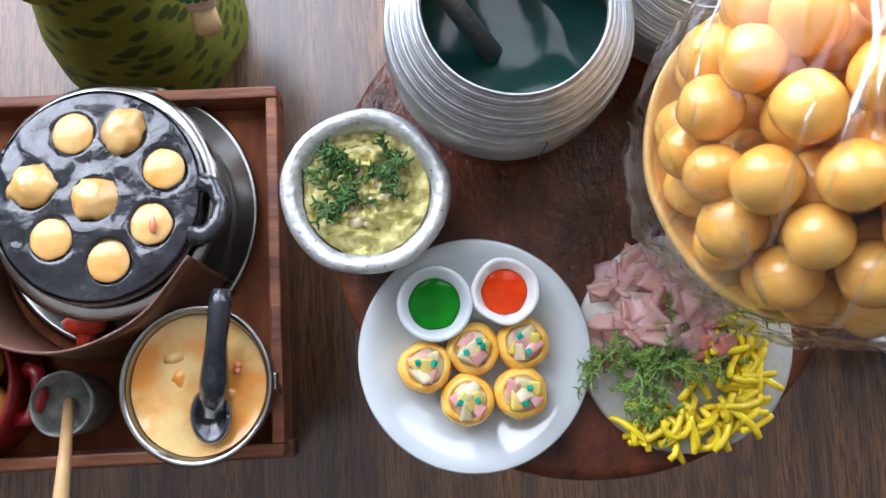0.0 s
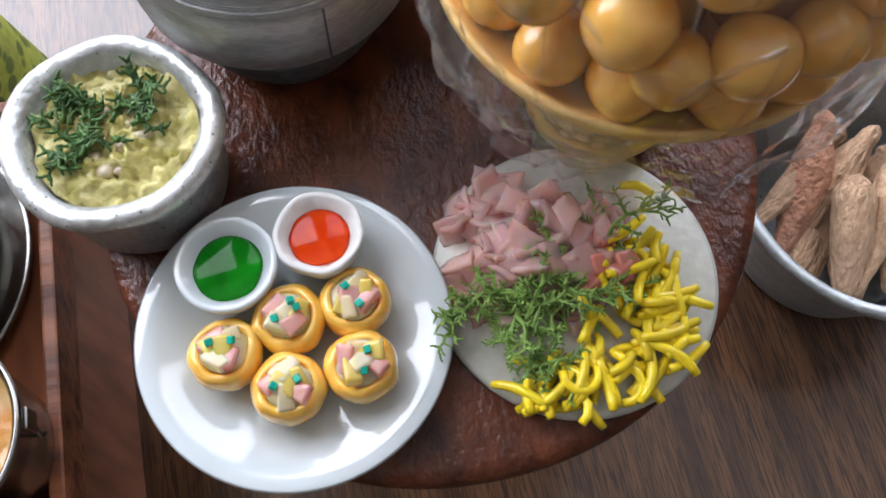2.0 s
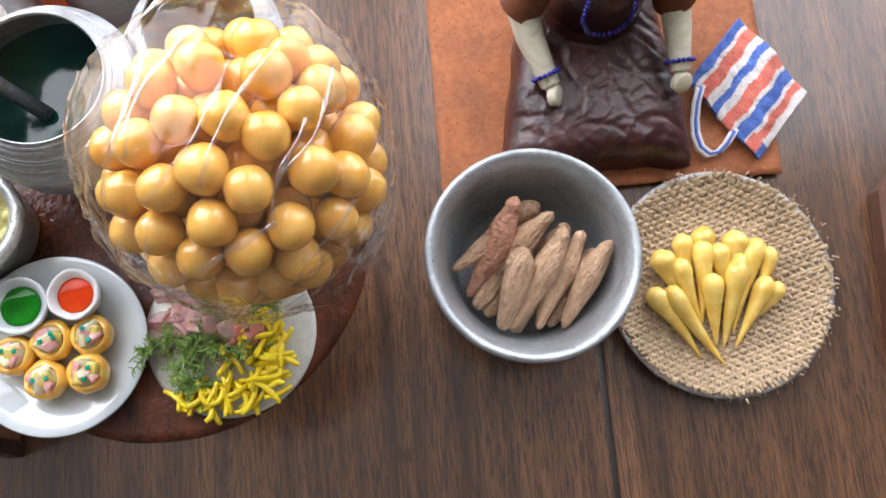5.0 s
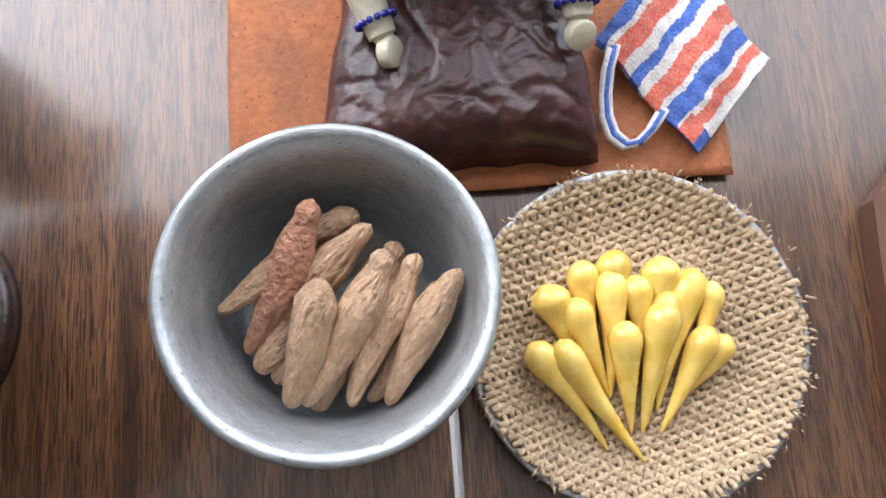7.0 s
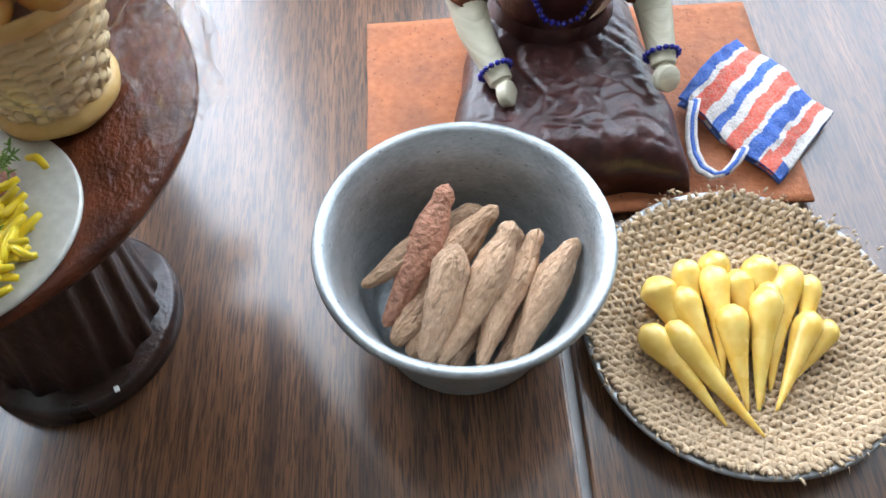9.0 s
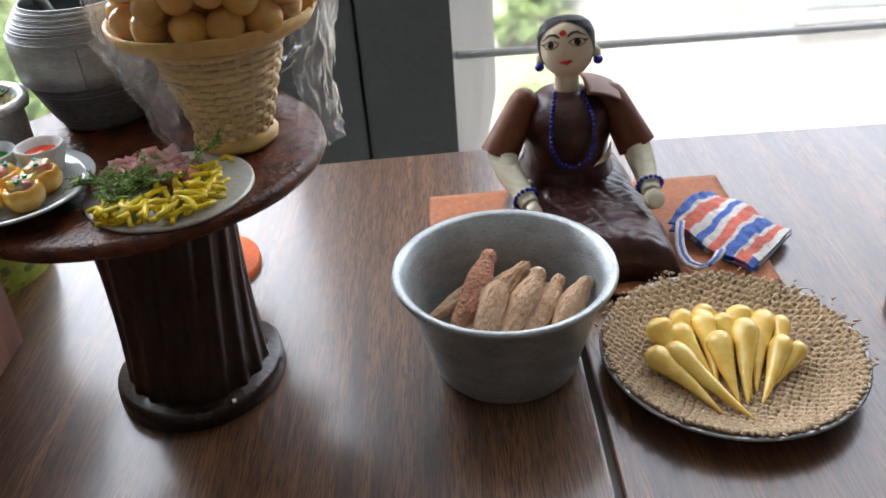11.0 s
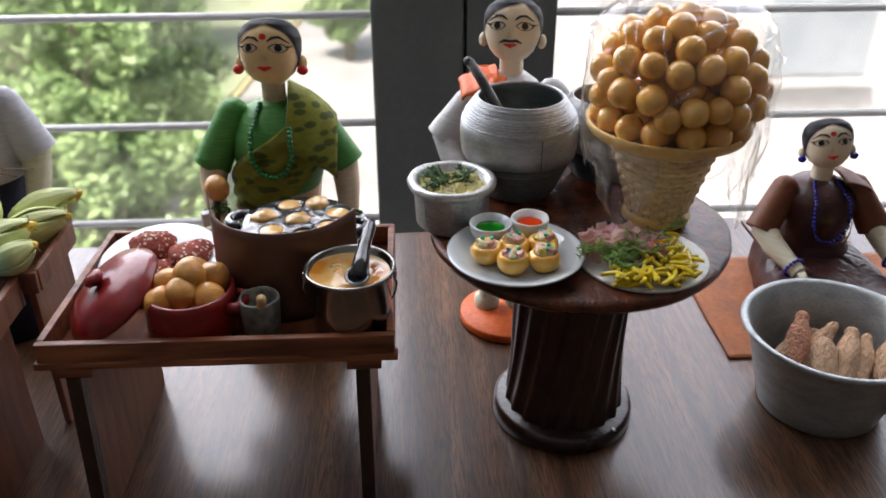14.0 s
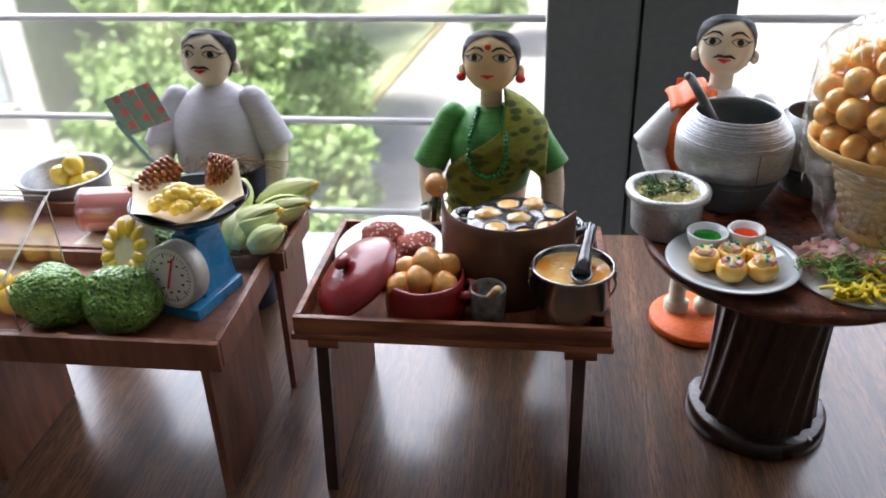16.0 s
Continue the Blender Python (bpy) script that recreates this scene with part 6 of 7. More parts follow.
part("tray_floor", rough_box((0, 0, TRAY - 0.0015), (W - 0.006, D - 0.006, 0.003), 1), cart_floor, cart)
part("front_rail", rough_box((0, -D / 2 + 0.0016, (RIM + 0.0735) / 2), (W, 0.0032, RIM - 0.0735), 2), cart_wood, cart)
part("front_lip", rough_box((0, -D / 2 + 0.0014, 0.0719), (W + 0.0024, 0.0048, 0.003), 6), cart_wood, cart)
part("back_rail", rough_box((0, D / 2 - 0.0016, (RIM + 0.0705) / 2), (W, 0.0032, RIM - 0.0705), 3), cart_wood, cart)
for sg in (-1, 1):
    part("side_rail", rough_box((sg * (W / 2 - 0.0016), 0, (RIM + 0.0705) / 2), (0.0032, D - 0.0066, RIM - 0.0705), 4 + sg), cart_wood, cart)
    part("cross_bar", rough_box((sg * (W / 2 - 0.013), 0, 0.0677), (0.0145, D * 0.98, 0.0052), 8 + sg), cart_wood, cart)
    x = sg * (W / 2 - 0.0125) + (-0.001 if sg > 0 else 0.0)
    b = Shape()
    yf0, yf1, yb0, yb1 = -D / 2 + 0.003, -D / 2 - 0.003, D / 2 - 0.002, D / 2 - 0.004
    zl = tz(x + (X0 + X1) / 2) - 0.0011
    vs = [(x + t, y, z) for t in (-0.0016, 0.0016) for y, z in ((yf0, 0.0651), (yf1, zl - 0.0042), (yb1, zl), (yb0, 0.0651))]
    b.put(vs, [(0, 1, 2, 3), (7, 6, 5, 4), (0, 4, 5, 1), (1, 5, 6, 2), (2, 6, 7, 3), (3, 7, 4, 0)], smooth=False)
    part("side_board", b, board_wood, cart)
    lg = Shape()
    vs = [(x + t, y + d, z) for t in (-0.0029, 0.0029) for y, z, d in ((yf0, 0.0651, 0.0), (yf1, zl - 0.0042, 0.0), (yf1, zl - 0.0042, 0.006), (yf0, 0.0651, 0.006))]
    vs = [(vx, vy - 0.0024, vz) for vx, vy, vz in vs]
    lg.put(vs, [(0, 1, 2, 3), (7, 6, 5, 4), (0, 4, 5, 1), (1, 5, 6, 2), (2, 6, 7, 3), (3, 7, 4, 0)], smooth=False)
    part("leg", lg, dark_wood, cart)

# burner, wind guard and round pan
PX, PY = -0.0515, 0.091
stove = empty("stove", at(PX, PY, TRAY), "small steel stove with a brown wind guard", "stove")
part("base_plate", Shape().lathe([(0, 0), (0.033, 0), (0.0365, 0.0025), (0.037, 0.0045), (0.0355, 0.0045), (0.0315, 0.0018), (0, 0.0016)], 72), steel, stove)
part("burner", Shape().lathe([(0, 0.002), (0.0285, 0.002), (0.029, 0.004), (0.0285, 0.02), (0.0302, 0.0215), (0.0308, 0.0232), (0.0295, 0.0242), (0.027, 0.0238), (0, 0.0225)], 72), steel, stove)


GUARD = [(-0.0236, 0.072, 0.116), (-0.0345, 0.0597, 0.1145), (-0.046, 0.0535, 0.1145), (-0.0565, 0.0515, 0.1148), (-0.0678, 0.0535, 0.115), (-0.0785, 0.06, 0.1155), (-0.0855, 0.0695, 0.117), (-0.0885, 0.079, 0.1235)]


def guard(u, v):
    q = (1 - u) * (len(GUARD) - 1)
    i = min(int(q), len(GUARD) - 2)
    f = q - i
    p0, p1, p2, p3 = (Vector(GUARD[max(0, min(len(GUARD) - 1, i + k))]) for k in (-1, 0, 1, 2))
    p = 0.5 * (2 * p1 + (p2 - p0) * f + (2 * p0 - 5 * p1 + 4 * p2 - p3) * f * f + (3 * p1 - p0 - 3 * p2 + p3) * f ** 3)
    return p.x - PX, p.y - PY, (p.z - TRAY) * v


part("wind_guard", Shape().sheet(guard, 60, 8, 0.0007), guard_brown, stove)
k = Shape()
k.ball((-0.0115, -0.0295, 0.0055), (0.0064, 0.0032, 0.0034), rough=0.25, seed=1)
k.tube([(-0.0115, -0.0285, 0.005), (-0.0115, -0.033, 0.0048), (-0.0115, -0.0365, 0.0045)], [0.0028, 0.0025, 0.0022], 10)
part("knob", k, knob_red, stove)

pan = empty("dimpled_pan", at(PX, PY, TRAY + 0.0242, 0, 0, 0), "black glossy dimpled pan with yellow dumplings", "pan")
HOLES = [(-0.0057, 0.0154), (0.0071, 0.0155), (0.0177, 0.0054), (-0.0155, 0.0025), (0.0003, -0.0015), (0.0146, -0.0083), (-0.0106, -0.0109), (0.0039, -0.017)]


def pan_top(u, v):
    a = 2 * math.pi * u
    r = 0.0268 * v
    x, y = r * math.cos(a), r * math.sin(a)
    z = 0.0072 - 0.0022 * v ** 3 - (0.004 if v > 0.985 else 0) + 0.0011 * noise.noise((x * 150, y * 150, 3))
    for hx, hy in HOLES:
        d = math.hypot(x - hx, y - hy)
        z -= 0.0016 * max(0, min(1, (0.0057 - d) / 0.0009))
    return x, y, z


part("pan", Shape().cap(pan_top, 110, 56), black_iron, pan)
part("pan_side", Shape().lathe([(0.022, 0.0), (0.0262, 0.001), (0.0275, 0.0028), (0.0268, 0.005)], 72), black_iron, pan)
for a0, dz in ((-10, 0.0), (172, 0.0)):
    c = Vector((math.cos(radians(a0)), math.sin(radians(a0)), 0))
    t = Vector((-c.y, c.x, 0))
    pts = [c * 0.0255 + t * 0.0068, c * 0.0295 + t * 0.0062, c * 0.0325 + t * 0.0022, c * 0.0325 - t * 0.0022, c * 0.0295 - t * 0.0062, c * 0.0255 - t * 0.0068]
    part("handle", Shape().tube([(p.x, p.y, 0.0045) for p in pts], 0.0024, 10), black_iron, pan)
rnd = random.Random(6)
for k, (x, y) in enumerate(HOLES):
    lump = k in (1, 3, 4)
    dmp = single("dumpling", Shape().ball((0, 0, 0), (0.0064 if lump else 0.0053, 0.0053, 0.0032 if lump else 0.0009), rough=0.28 if lump else 0.06, freq=2.4, seed=k, sub=3), batter,
                 at(PX + x, PY + y, TRAY + 0.0242 + 0.0063, 0, 0, rnd.uniform(0, 90)), "browned lumpy dumpling in the pan" if lump else "smooth yellow batter dumpling in the pan", "dumpling", "dumplings in the pan")
single("red_bit", Shape().ball((0, 0, 0), (0.0009, 0.0022, 0.0006), rough=0.2), batter_red, at(PX + 0.0155, PY - 0.009, TRAY + 0.0322), "thin red sliver on a dumpling", "garnish")

# bucket of curry with a black spoon
KX, KY = -0.0254, 0.0434
bk = empty("steel_bucket", at(KX, KY, TRAY), "small steel bucket of yellow curry", "bucket")
part("bucket", Shape().lathe([(0, 0), (0.0148, 0), (0.0155, 0.001), (0.0168, 0.016), (0.0176, 0.0295), (0.0186, 0.0308), (0.0189, 0.0318), (0.0183, 0.0324), (0.0172, 0.0312), (0.0165, 0.027), (0, 0.0262)], 64), steel, bk)


def curry_top(u, v):
    a, r = 2 * math.pi * u, 0.0167 * v
    x, y = r * math.cos(a), r * math.sin(a)
    return x, y, 0.0285 + 0.0009 * noise.noise((x * 130, y * 130, 5)) + 0.0006 * v ** 6


part("curry", Shape().cap(curry_top, 60, 16), curry, bk)
part("wire_handle", Shape().tube([(-0.0184, 0.001, 0.028)] + [(0.0196 * math.cos(radians(a)), -0.0045 - 0.0125 * math.sin(radians(180 - a)) * 0.8, 0.028 - 0.0245 * abs(math.sin(radians(a)))) for a in range(190, 351, 10)] + [(0.0184, 0.001, 0.028)], 0.00048, 6), steel, bk)
part("lug", Shape().box((0.0186, 0, 0.028), (0.0016, 0.004, 0.0045), bev=0.0004), steel, bk)
part("lug", Shape().box((-0.0186, 0, 0.028), (0.0016, 0.004, 0.0045), bev=0.0004), steel, bk)
for i, (x, y) in enumerate(((-0.006, 0.007), (0.007, -0.003), (-0.005, 0.002))):
    single("curry_lump", Shape().ball((0, 0, 0), (0.0032, 0.0022, 0.0014), rough=0.3, seed=i), curry, at(KX + x, KY + y, TRAY + 0.0278, 0, 0, 40 * i), "soft lump floating in the curry", "food", "lumps in the curry")
for i, (x, y) in enumerate(((0.0096, 0.003), (0.0098, 0.0042))):
    single("red_bit", Shape().ball((0, 0, 0), (0.0011, 0.0009, 0.0006), rough=0.3, seed=i), batter_red, at(KX + x, KY + y, TRAY + 0.0294), "small red bit in the curry", "garnish")
sp = Shape().tube([(-0.0215, 0.037, 0.1015), (-0.0207, 0.0445, 0.1045), (-0.0192, 0.053, 0.1085), (-0.0172, 0.0615, 0.1125), (-0.0168, 0.0645, 0.1125)], [0.0042, 0.0036, 0.0027, 0.0028, 0.0022], 12)


def spoon_bowl(u, v):
    a, r = 2 * math.pi * u, v
    return -0.0219 + 0.0052 * r * math.cos(a), 0.0362 + 0.0068 * r * math.sin(a), 0.1006 + 0.0026 * r * r + 0.0006 * r * math.sin(a)


spoon = empty("black_spoon", at(-0.0215, 0.037, 0.1), "black glossy spoon standing in the curry", "spoon")
for nm, sh in (("handle", sp), ("bowl", Shape().sheet(spoon_bowl, 36, 8, 0.0012))):
    sh.v = [(x + 0.0215, y - 0.037, z - 0.1) for x, y, z in sh.v]
    part(nm, sh, black_iron, spoon)

# grey cup with a brush
CUX, CUY = -0.063, 0.0408
cup = single("grey_cup", Shape().lathe([(0, 0), (0.0068, 0), (0.0073, 0.001), (0.0081, 0.012), (0.0083, 0.019), (0.0081, 0.0203), (0.0075, 0.0202), (0.007, 0.018), (0.0064, 0.013), (0, 0.0125)], 40, wob=0.035, seed=2), cup_grey, at(CUX, CUY, TRAY), "dark grey mottled ceramic cup", "cup")
br = Shape().tube([(-0.0636, 0.0414, 0.0855), (-0.0602, 0.0292, 0.0955), (-0.0572, 0.0165, 0.1055)], [0.0014, 0.0016, 0.002], 10)
single("wooden_stick", br, pale_wood, at(0, 0, 0), "pale wooden stick leaning in the cup", "stick")

# red pot, lid and fried balls
RX, RY = -0.0925, 0.0462
rp = empty("red_pot", at(RX, RY, TRAY), "dark red enamel pot of fried balls", "pot")
part("pot", Shape().lathe([(0, 0), (0.0165, 0), (0.0182, 0.0015), (0.0188, 0.007), (0.0186, 0.0195), (0.0184, 0.0222), (0.0173, 0.0228), (0.0165, 0.0215), (0.0162, 0.016), (0, 0.0145)], 56, wob=0.012), red_enamel, rp)
for a0 in (-8, 172):
    c = Vector((math.cos(radians(a0)), math.sin(radians(a0)), 0))
    t = Vector((-c.y, c.x, 0))
    pts = [c * 0.0178 + t * 0.006, c * 0.0215 + t * 0.0055, c * 0.023, c * 0.0215 - t * 0.0055, c * 0.0178 - t * 0.006]
    part("handle", Shape().tube([(p.x, p.y, 0.017) for p in pts], 0.0022, 10), red_enamel, rp)
FB = [(-0.0085, 0.003, 0.0262), (0.0005, 0.0085, 0.0285), (0.0095, 0.0055, 0.0272), (-0.0015, -0.0065, 0.0265), (0.0095, -0.0055, 0.0235), (-0.01, -0.0065, 0.0235), (0.001, 0.0, 0.0315)]
for i, (x, y, z) in enumerate(FB):
    single("fried_ball", Shape().ball((0, 0, 0), (0.0074, 0.0066, 0.0064), rough=0.14, freq=1.3, seed=i, sub=3), fried, at(RX + x, RY + y, TRAY + z - 0.0035, 20 * i, 33 * i, 50 * i), "golden brown fried ball in the red pot", "snack", "fried balls in the pot")
lid = empty("pot_cover", pose(-0.1255, 0.0525, TRAY + 0.0158, 14, -33, 0), "dark red enamel lid leaning on the pot", "lid")
part("dome", Shape().lathe([(0, -0.0022), (0.021, -0.0018), (0.0235, 0.0), (0.0233, 0.0015), (0.0203, 0.005), (0.013, 0.0082), (0.0045, 0.0092), (0, 0.0094)], 56, wob=0.02), red_enamel, lid)
part("knob", Shape().lathe([(0.0022, 0.008), (0.002, 0.0098), (0.0042, 0.0112), (0.0046, 0.0128), (0.003, 0.0142), (0, 0.0145)], 28), red_enamel, lid)

# plate of speckled red food
QX, QY = -0.1185, 0.0965
single("plate", Shape().lathe([(0, 0), (0.017, 0), (0.0195, 0.001), (0.0285, 0.0045), (0.0292, 0.0052), (0.0285, 0.0057), (0.0195, 0.0026), (0, 0.0022)], 72), china, at(QX, QY, TRAY + 0.0035, 9, 0, 0), "white plate of speckled red food", "plate")
for i, (x, y, z, r) in enumerate(((-0.005, 0.004, 0.0085, 0.0098), (0.0125, -0.002, 0.0065, 0.0095), (-0.012, -0.008, 0.005, 0.008), (0.002, -0.01, 0.0048, 0.0085), (0.016, 0.006, 0.005, 0.007))):
    single("speckled_patty", Shape().ball((0, 0, 0), (r * 1.12, r * 0.98, r * 0.7), rough=0.25, freq=2.2, seed=i, sub=3), speckled, at(QX + x, QY + y, TRAY + z + 0.0035 + 0.158 * y, 9, 0, 60 * i), "red-brown sesame-speckled patty on a white plate", "food", "patties on the plate")


# ---- the corn stall ----
origin(0.004, 0.002, 0.002)
LX0, LX1, LY0, LY1, LT, LF = -0.5, -0.1838, 0.0035, 0.0785, 0.081, 0.0735
stall = empty("low_stall_table", at((LX0 + LX1) / 2, (LY0 + LY1) / 2, 0), "dark brown wooden stall table with a low rim", "table")
w, d = LX1 - LX0, LY1 - LY0
part("top", rough_box((0, 0, LF - 0.0015), (w - 0.001, d, 0.003), 11), board_wood, stall)
part("front_rail", rough_box((0, -d / 2 - 0.0006, LT - 0.0075), (w + 0.002, 0.0032, 0.015), 12), board_wood, stall)
part("back_rail", rough_box((0, d / 2 + 0.0006, LT - 0.0075), (w + 0.002, 0.0032, 0.015), 13), board_wood, stall)
part("side_rail", rough_box((w / 2 - 0.0005, 0, LT - 0.0072), (0.0034, d - 0.002, 0.0148), 14), board_wood, stall)
for x in (w / 2 - 0.009, w / 2 - 0.13, -w / 2 + 0.01):
    p = part("side_board", rough_box((0, 0, 0), (0.004, d * 0.94, 0.0715 - tz(x + (LX0 + LX1) / 2)), 15), board_wood, stall)
    p.location = (x, -0.001, 0.03375 + tz(x + (LX0 + LX1) / 2) / 2)

TX0, TX1, TY0, TY1, TR = -0.42, -0.1755, 0.0812, 0.1335, 0.082
tray = empty("corn_tray", at((TX0 + TX1) / 2, (TY0 + TY1) / 2, 0), "dark brown wooden tray stand for corn", "table")
w2, d2 = TX1 - TX0, TY1 - TY0
part("floor_board", rough_box((0, 0, 0.0728), (w2 - 0.004, d2 - 0.004, 0.003), 21), board_wood, tray)
for sg in (-1, 1):
    part("long_rail", rough_box((0, sg * (d2 / 2 - 0.001), TR - 0.0055), (w2, 0.0028, 0.011), 22 + sg), board_wood, tray)
    part("end_rail", rough_box((sg * (w2 / 2 - 0.001), 0, TR - 0.0055), (0.003, d2 - 0.0055, 0.0115), 25 + sg), board_wood, tray)
    p = part("end_board", rough_box((0, 0, 0), (0.0035, d2 * 0.85, 0.073 - tz((TX0 + TX1) / 2 + sg * w2 / 2)), 27 + sg), board_wood, tray)
    p.location = (sg * (w2 / 2 - 0.007), 0.002, 0.0345 + tz((TX0 + TX1) / 2 + sg * w2 / 2) / 2)
TF = 0.0746

# green ears of corn in the husk


def ear(a, b, w, seed, label):
    A, B = Vector(a), Vector(b)
    L = (B - A).length
    e = empty("corn_ear", aim(a, b), label, "corn", "green corn ears in the tray")
    for k in range(4):
        def leaf(u, v, k=k):
            t = v
            r = w * math.sin(min(1, 0.25 + t * 1.6) * 1.57) * (1 if t < 0.5 else 1 - 0.66 * ((t - 0.5) / 0.5) ** 1.7) * (1.02 + 0.05 * k)
            an = k * 1.75 + seed + (u - 0.5) * 2.5 * (1 - 0.5 * t)
            r *= 1 + 0.02 * math.sin(u * 25)
            return r * math.cos(an), r * math.sin(an), L * t * (1.0 + 0.04 * math.sin(k * 2.1 + seed))
        part("husk", Shape().sheet(leaf, 14, 14, 0.0004), husk, e)
    part("core", Shape().lathe([(0, 0), (w * 0.7, L * 0.1), (w * 0.92, L * 0.4), (w * 0.5, L * 0.85), (0, L * 0.98)], 20), husk, e)
    s = Shape()
    rnd = random.Random(int(seed * 10))
    for i in range(9):
        s.tube([(0, 0, L * 0.95), (rnd.gauss(0, 0.0012), rnd.gauss(0, 0.0012), L * 0.99), (rnd.gauss(0, 0.003), rnd.gauss(0, 0.003), L * 1.03)], 0.00022, 4)
    part("tip", Shape().lathe([(w * 0.42, L * 0.86), (w * 0.34, L * 0.97), (w * 0.16, L * 1.06), (0, L * 1.1)], 14, wob=0.1, seed=seed), corn_yellow, e, "bare yellow kernels at the tip")
    part("silk", s, husk_brown, e)["kind"] = "stuff"
    return e


for k, (a, b, w) in enumerate((((-0.2, 0.121, 0.09), (-0.168, 0.13, 0.1), 0.0085), ((-0.199, 0.106, 0.089), (-0.169, 0.114, 0.0955), 0.008), ((-0.205, 0.0985, 0.095), (-0.207, 0.122, 0.1045), 0.0078), ((-0.206, 0.084, 0.09), (-0.179, 0.096, 0.1), 0.0088),
                            ((-0.199, 0.0735, 0.0885), (-0.201, 0.098, 0.0985), 0.0075), ((-0.19, 0.0735, 0.089), (-0.173, 0.0825, 0.097), 0.0072), ((-0.262, 0.11, 0.088), (-0.235, 0.119, 0.092), 0.008))):
    a, b = [(x - 0.003, y + 0.0065, z - 0.0042) for x, y, z in (a, b)]
    ear(a, b, w * 0.98, k * 1.31 + 0.4, "pale green corn ear in its husk")

# blue weighing scale
SCX, SCY = -0.209, 0.0515
scale_ob = empty("weighing_scale", at(SCX, SCY, LF, 0, 0, -16) @ Matrix.Diagonal((0.72, 0.88, 0.867, 1)), "bright blue metal weighing scale with a white dial", "scale")
part("base", Shape().box((0.001, -0.002, 0.0035), (0.034, 0.042, 0.007), bev=0.0012), blue_metal, scale_ob)
body = Shape().box((0.0, 0.004, 0.024), (0.026, 0.026, 0.036), bev=0.0015)
body.v = [(x * (1.1 - (z - 0.006) * 9.5), 0.004 + (y - 0.004) * (1.12 - (z - 0.006) * 8.5), z) for x, y, z in body.v]
part("body", body, blue_metal, scale_ob)
part("neck", Shape().lathe([(0.0062, 0.041), (0.0058, 0.045), (0.009, 0.0475), (0, 0.0478)], 24, M=at(0, 0.003, 0)), blue_metal, scale_ob)
part("arm", Shape().box((0.0, 0.003, 0.0475), (0.024, 0.016, 0.003), bev=0.0008), blue_metal, scale_ob)
DIAL = at(0, -0.0165, 0.0245, 82, 0, 0) @ Matrix.Diagonal((1.34, 1.16, 1, 1))
dial = part("dial", Shape().lathe([(0, -0.006), (0.0152, -0.006), (0.0158, -0.005), (0.0158, 0.0052), (0.0148, 0.006), (0.0141, 0.0052), (0, 0.005)], 56, M=DIAL), [tin], scale_ob, "round chrome-rimmed dial")
part("dial_face", Shape().lathe([(0.014, 0.0054), (0, 0.0056)], 48, M=DIAL), dial_white, dial)
ticks = Shape()
for i in range(40):
    a = 2 * math.pi * i / 40
    big = i % 4 == 0
    r0, r1 = (0.0098 if big else 0.0112), 0.0122
    M = DIAL @ at(0, 0, 0.0057, 0, 0, math.degrees(a))
    ticks.box(((r0 + r1) / 2, 0, 0), (r1 - r0, 0.00045 if big else 0.00025, 0.0002), M=M)
for i in range(10):
    a = 2 * math.pi * i / 10 + 0.3
    ticks.box((0.0078 * math.cos(a), 0.0078 * math.sin(a), 0.0057), (0.0014, 0.0009, 0.0002), M=DIAL)
part("marks", ticks, ink, dial, "black tick marks and bars")
part("needle", Shape().box((0, 0.002, 0), (0.0011, 0.016, 0.0004), M=DIAL @ at(0, 0, 0.0062, 0, 0, -14)), lip_red, dial, "red needle")

PNX, PNY, PNZ = -0.209, 0.057, 0.1175
single("scale_pan", Shape().lathe([(0, 0), (0.012, 0.0004), (0.022, 0.003), (0.0272, 0.0078), (0.0285, 0.0092), (0.0278, 0.0098), (0.0262, 0.0088), (0.021, 0.0044), (0.012, 0.0016), (0, 0.0012)], 64), dark_pan, at(PNX, PNY, PNZ - 0.0015), "dark tin pan on top of the scale", "pan")
single("cream_paper", Shape().sheet(lambda u, v: ((u - 0.5) * 0.05, (v - 0.5) * 0.04 - 0.006, 0.0105 * ((2 * u - 1) ** 2 + 0.7 * (2 * v - 1) ** 2) * 0.75 + 0.002 * math.sin(u * 9 + v * 5)), 30, 26, 0.0003), paper, at(PNX, PNY, PNZ + 0.003, 0, 0, 24), "crumpled cream paper in the scale pan", "paper")
for i, (x, y, z, r) in enumerate(((-0.002, -0.006, 0.011, 0.009), (0.008, -0.005, 0.009, 0.0075), (-0.009, -0.011, 0.0085, 0.0072), (0.014, -0.008, 0.0085, 0.006), (0.001, -0.013, 0.008, 0.0065))):
    s = empty("corn_piece", at(PNX + x, PNY + y, PNZ + z), "cluster of glossy yellow corn kernels", "corn", "corn pieces on the paper")
    for j in range(9):
        a = j * 2.4
        q = r * 0.55 * math.sqrt(j / 8)
        part("kernel", Shape().ball((q * math.cos(a), q * math.sin(a), r * 0.4 - q * 0.4), r * 0.42, sub=2), corn_yellow, s)


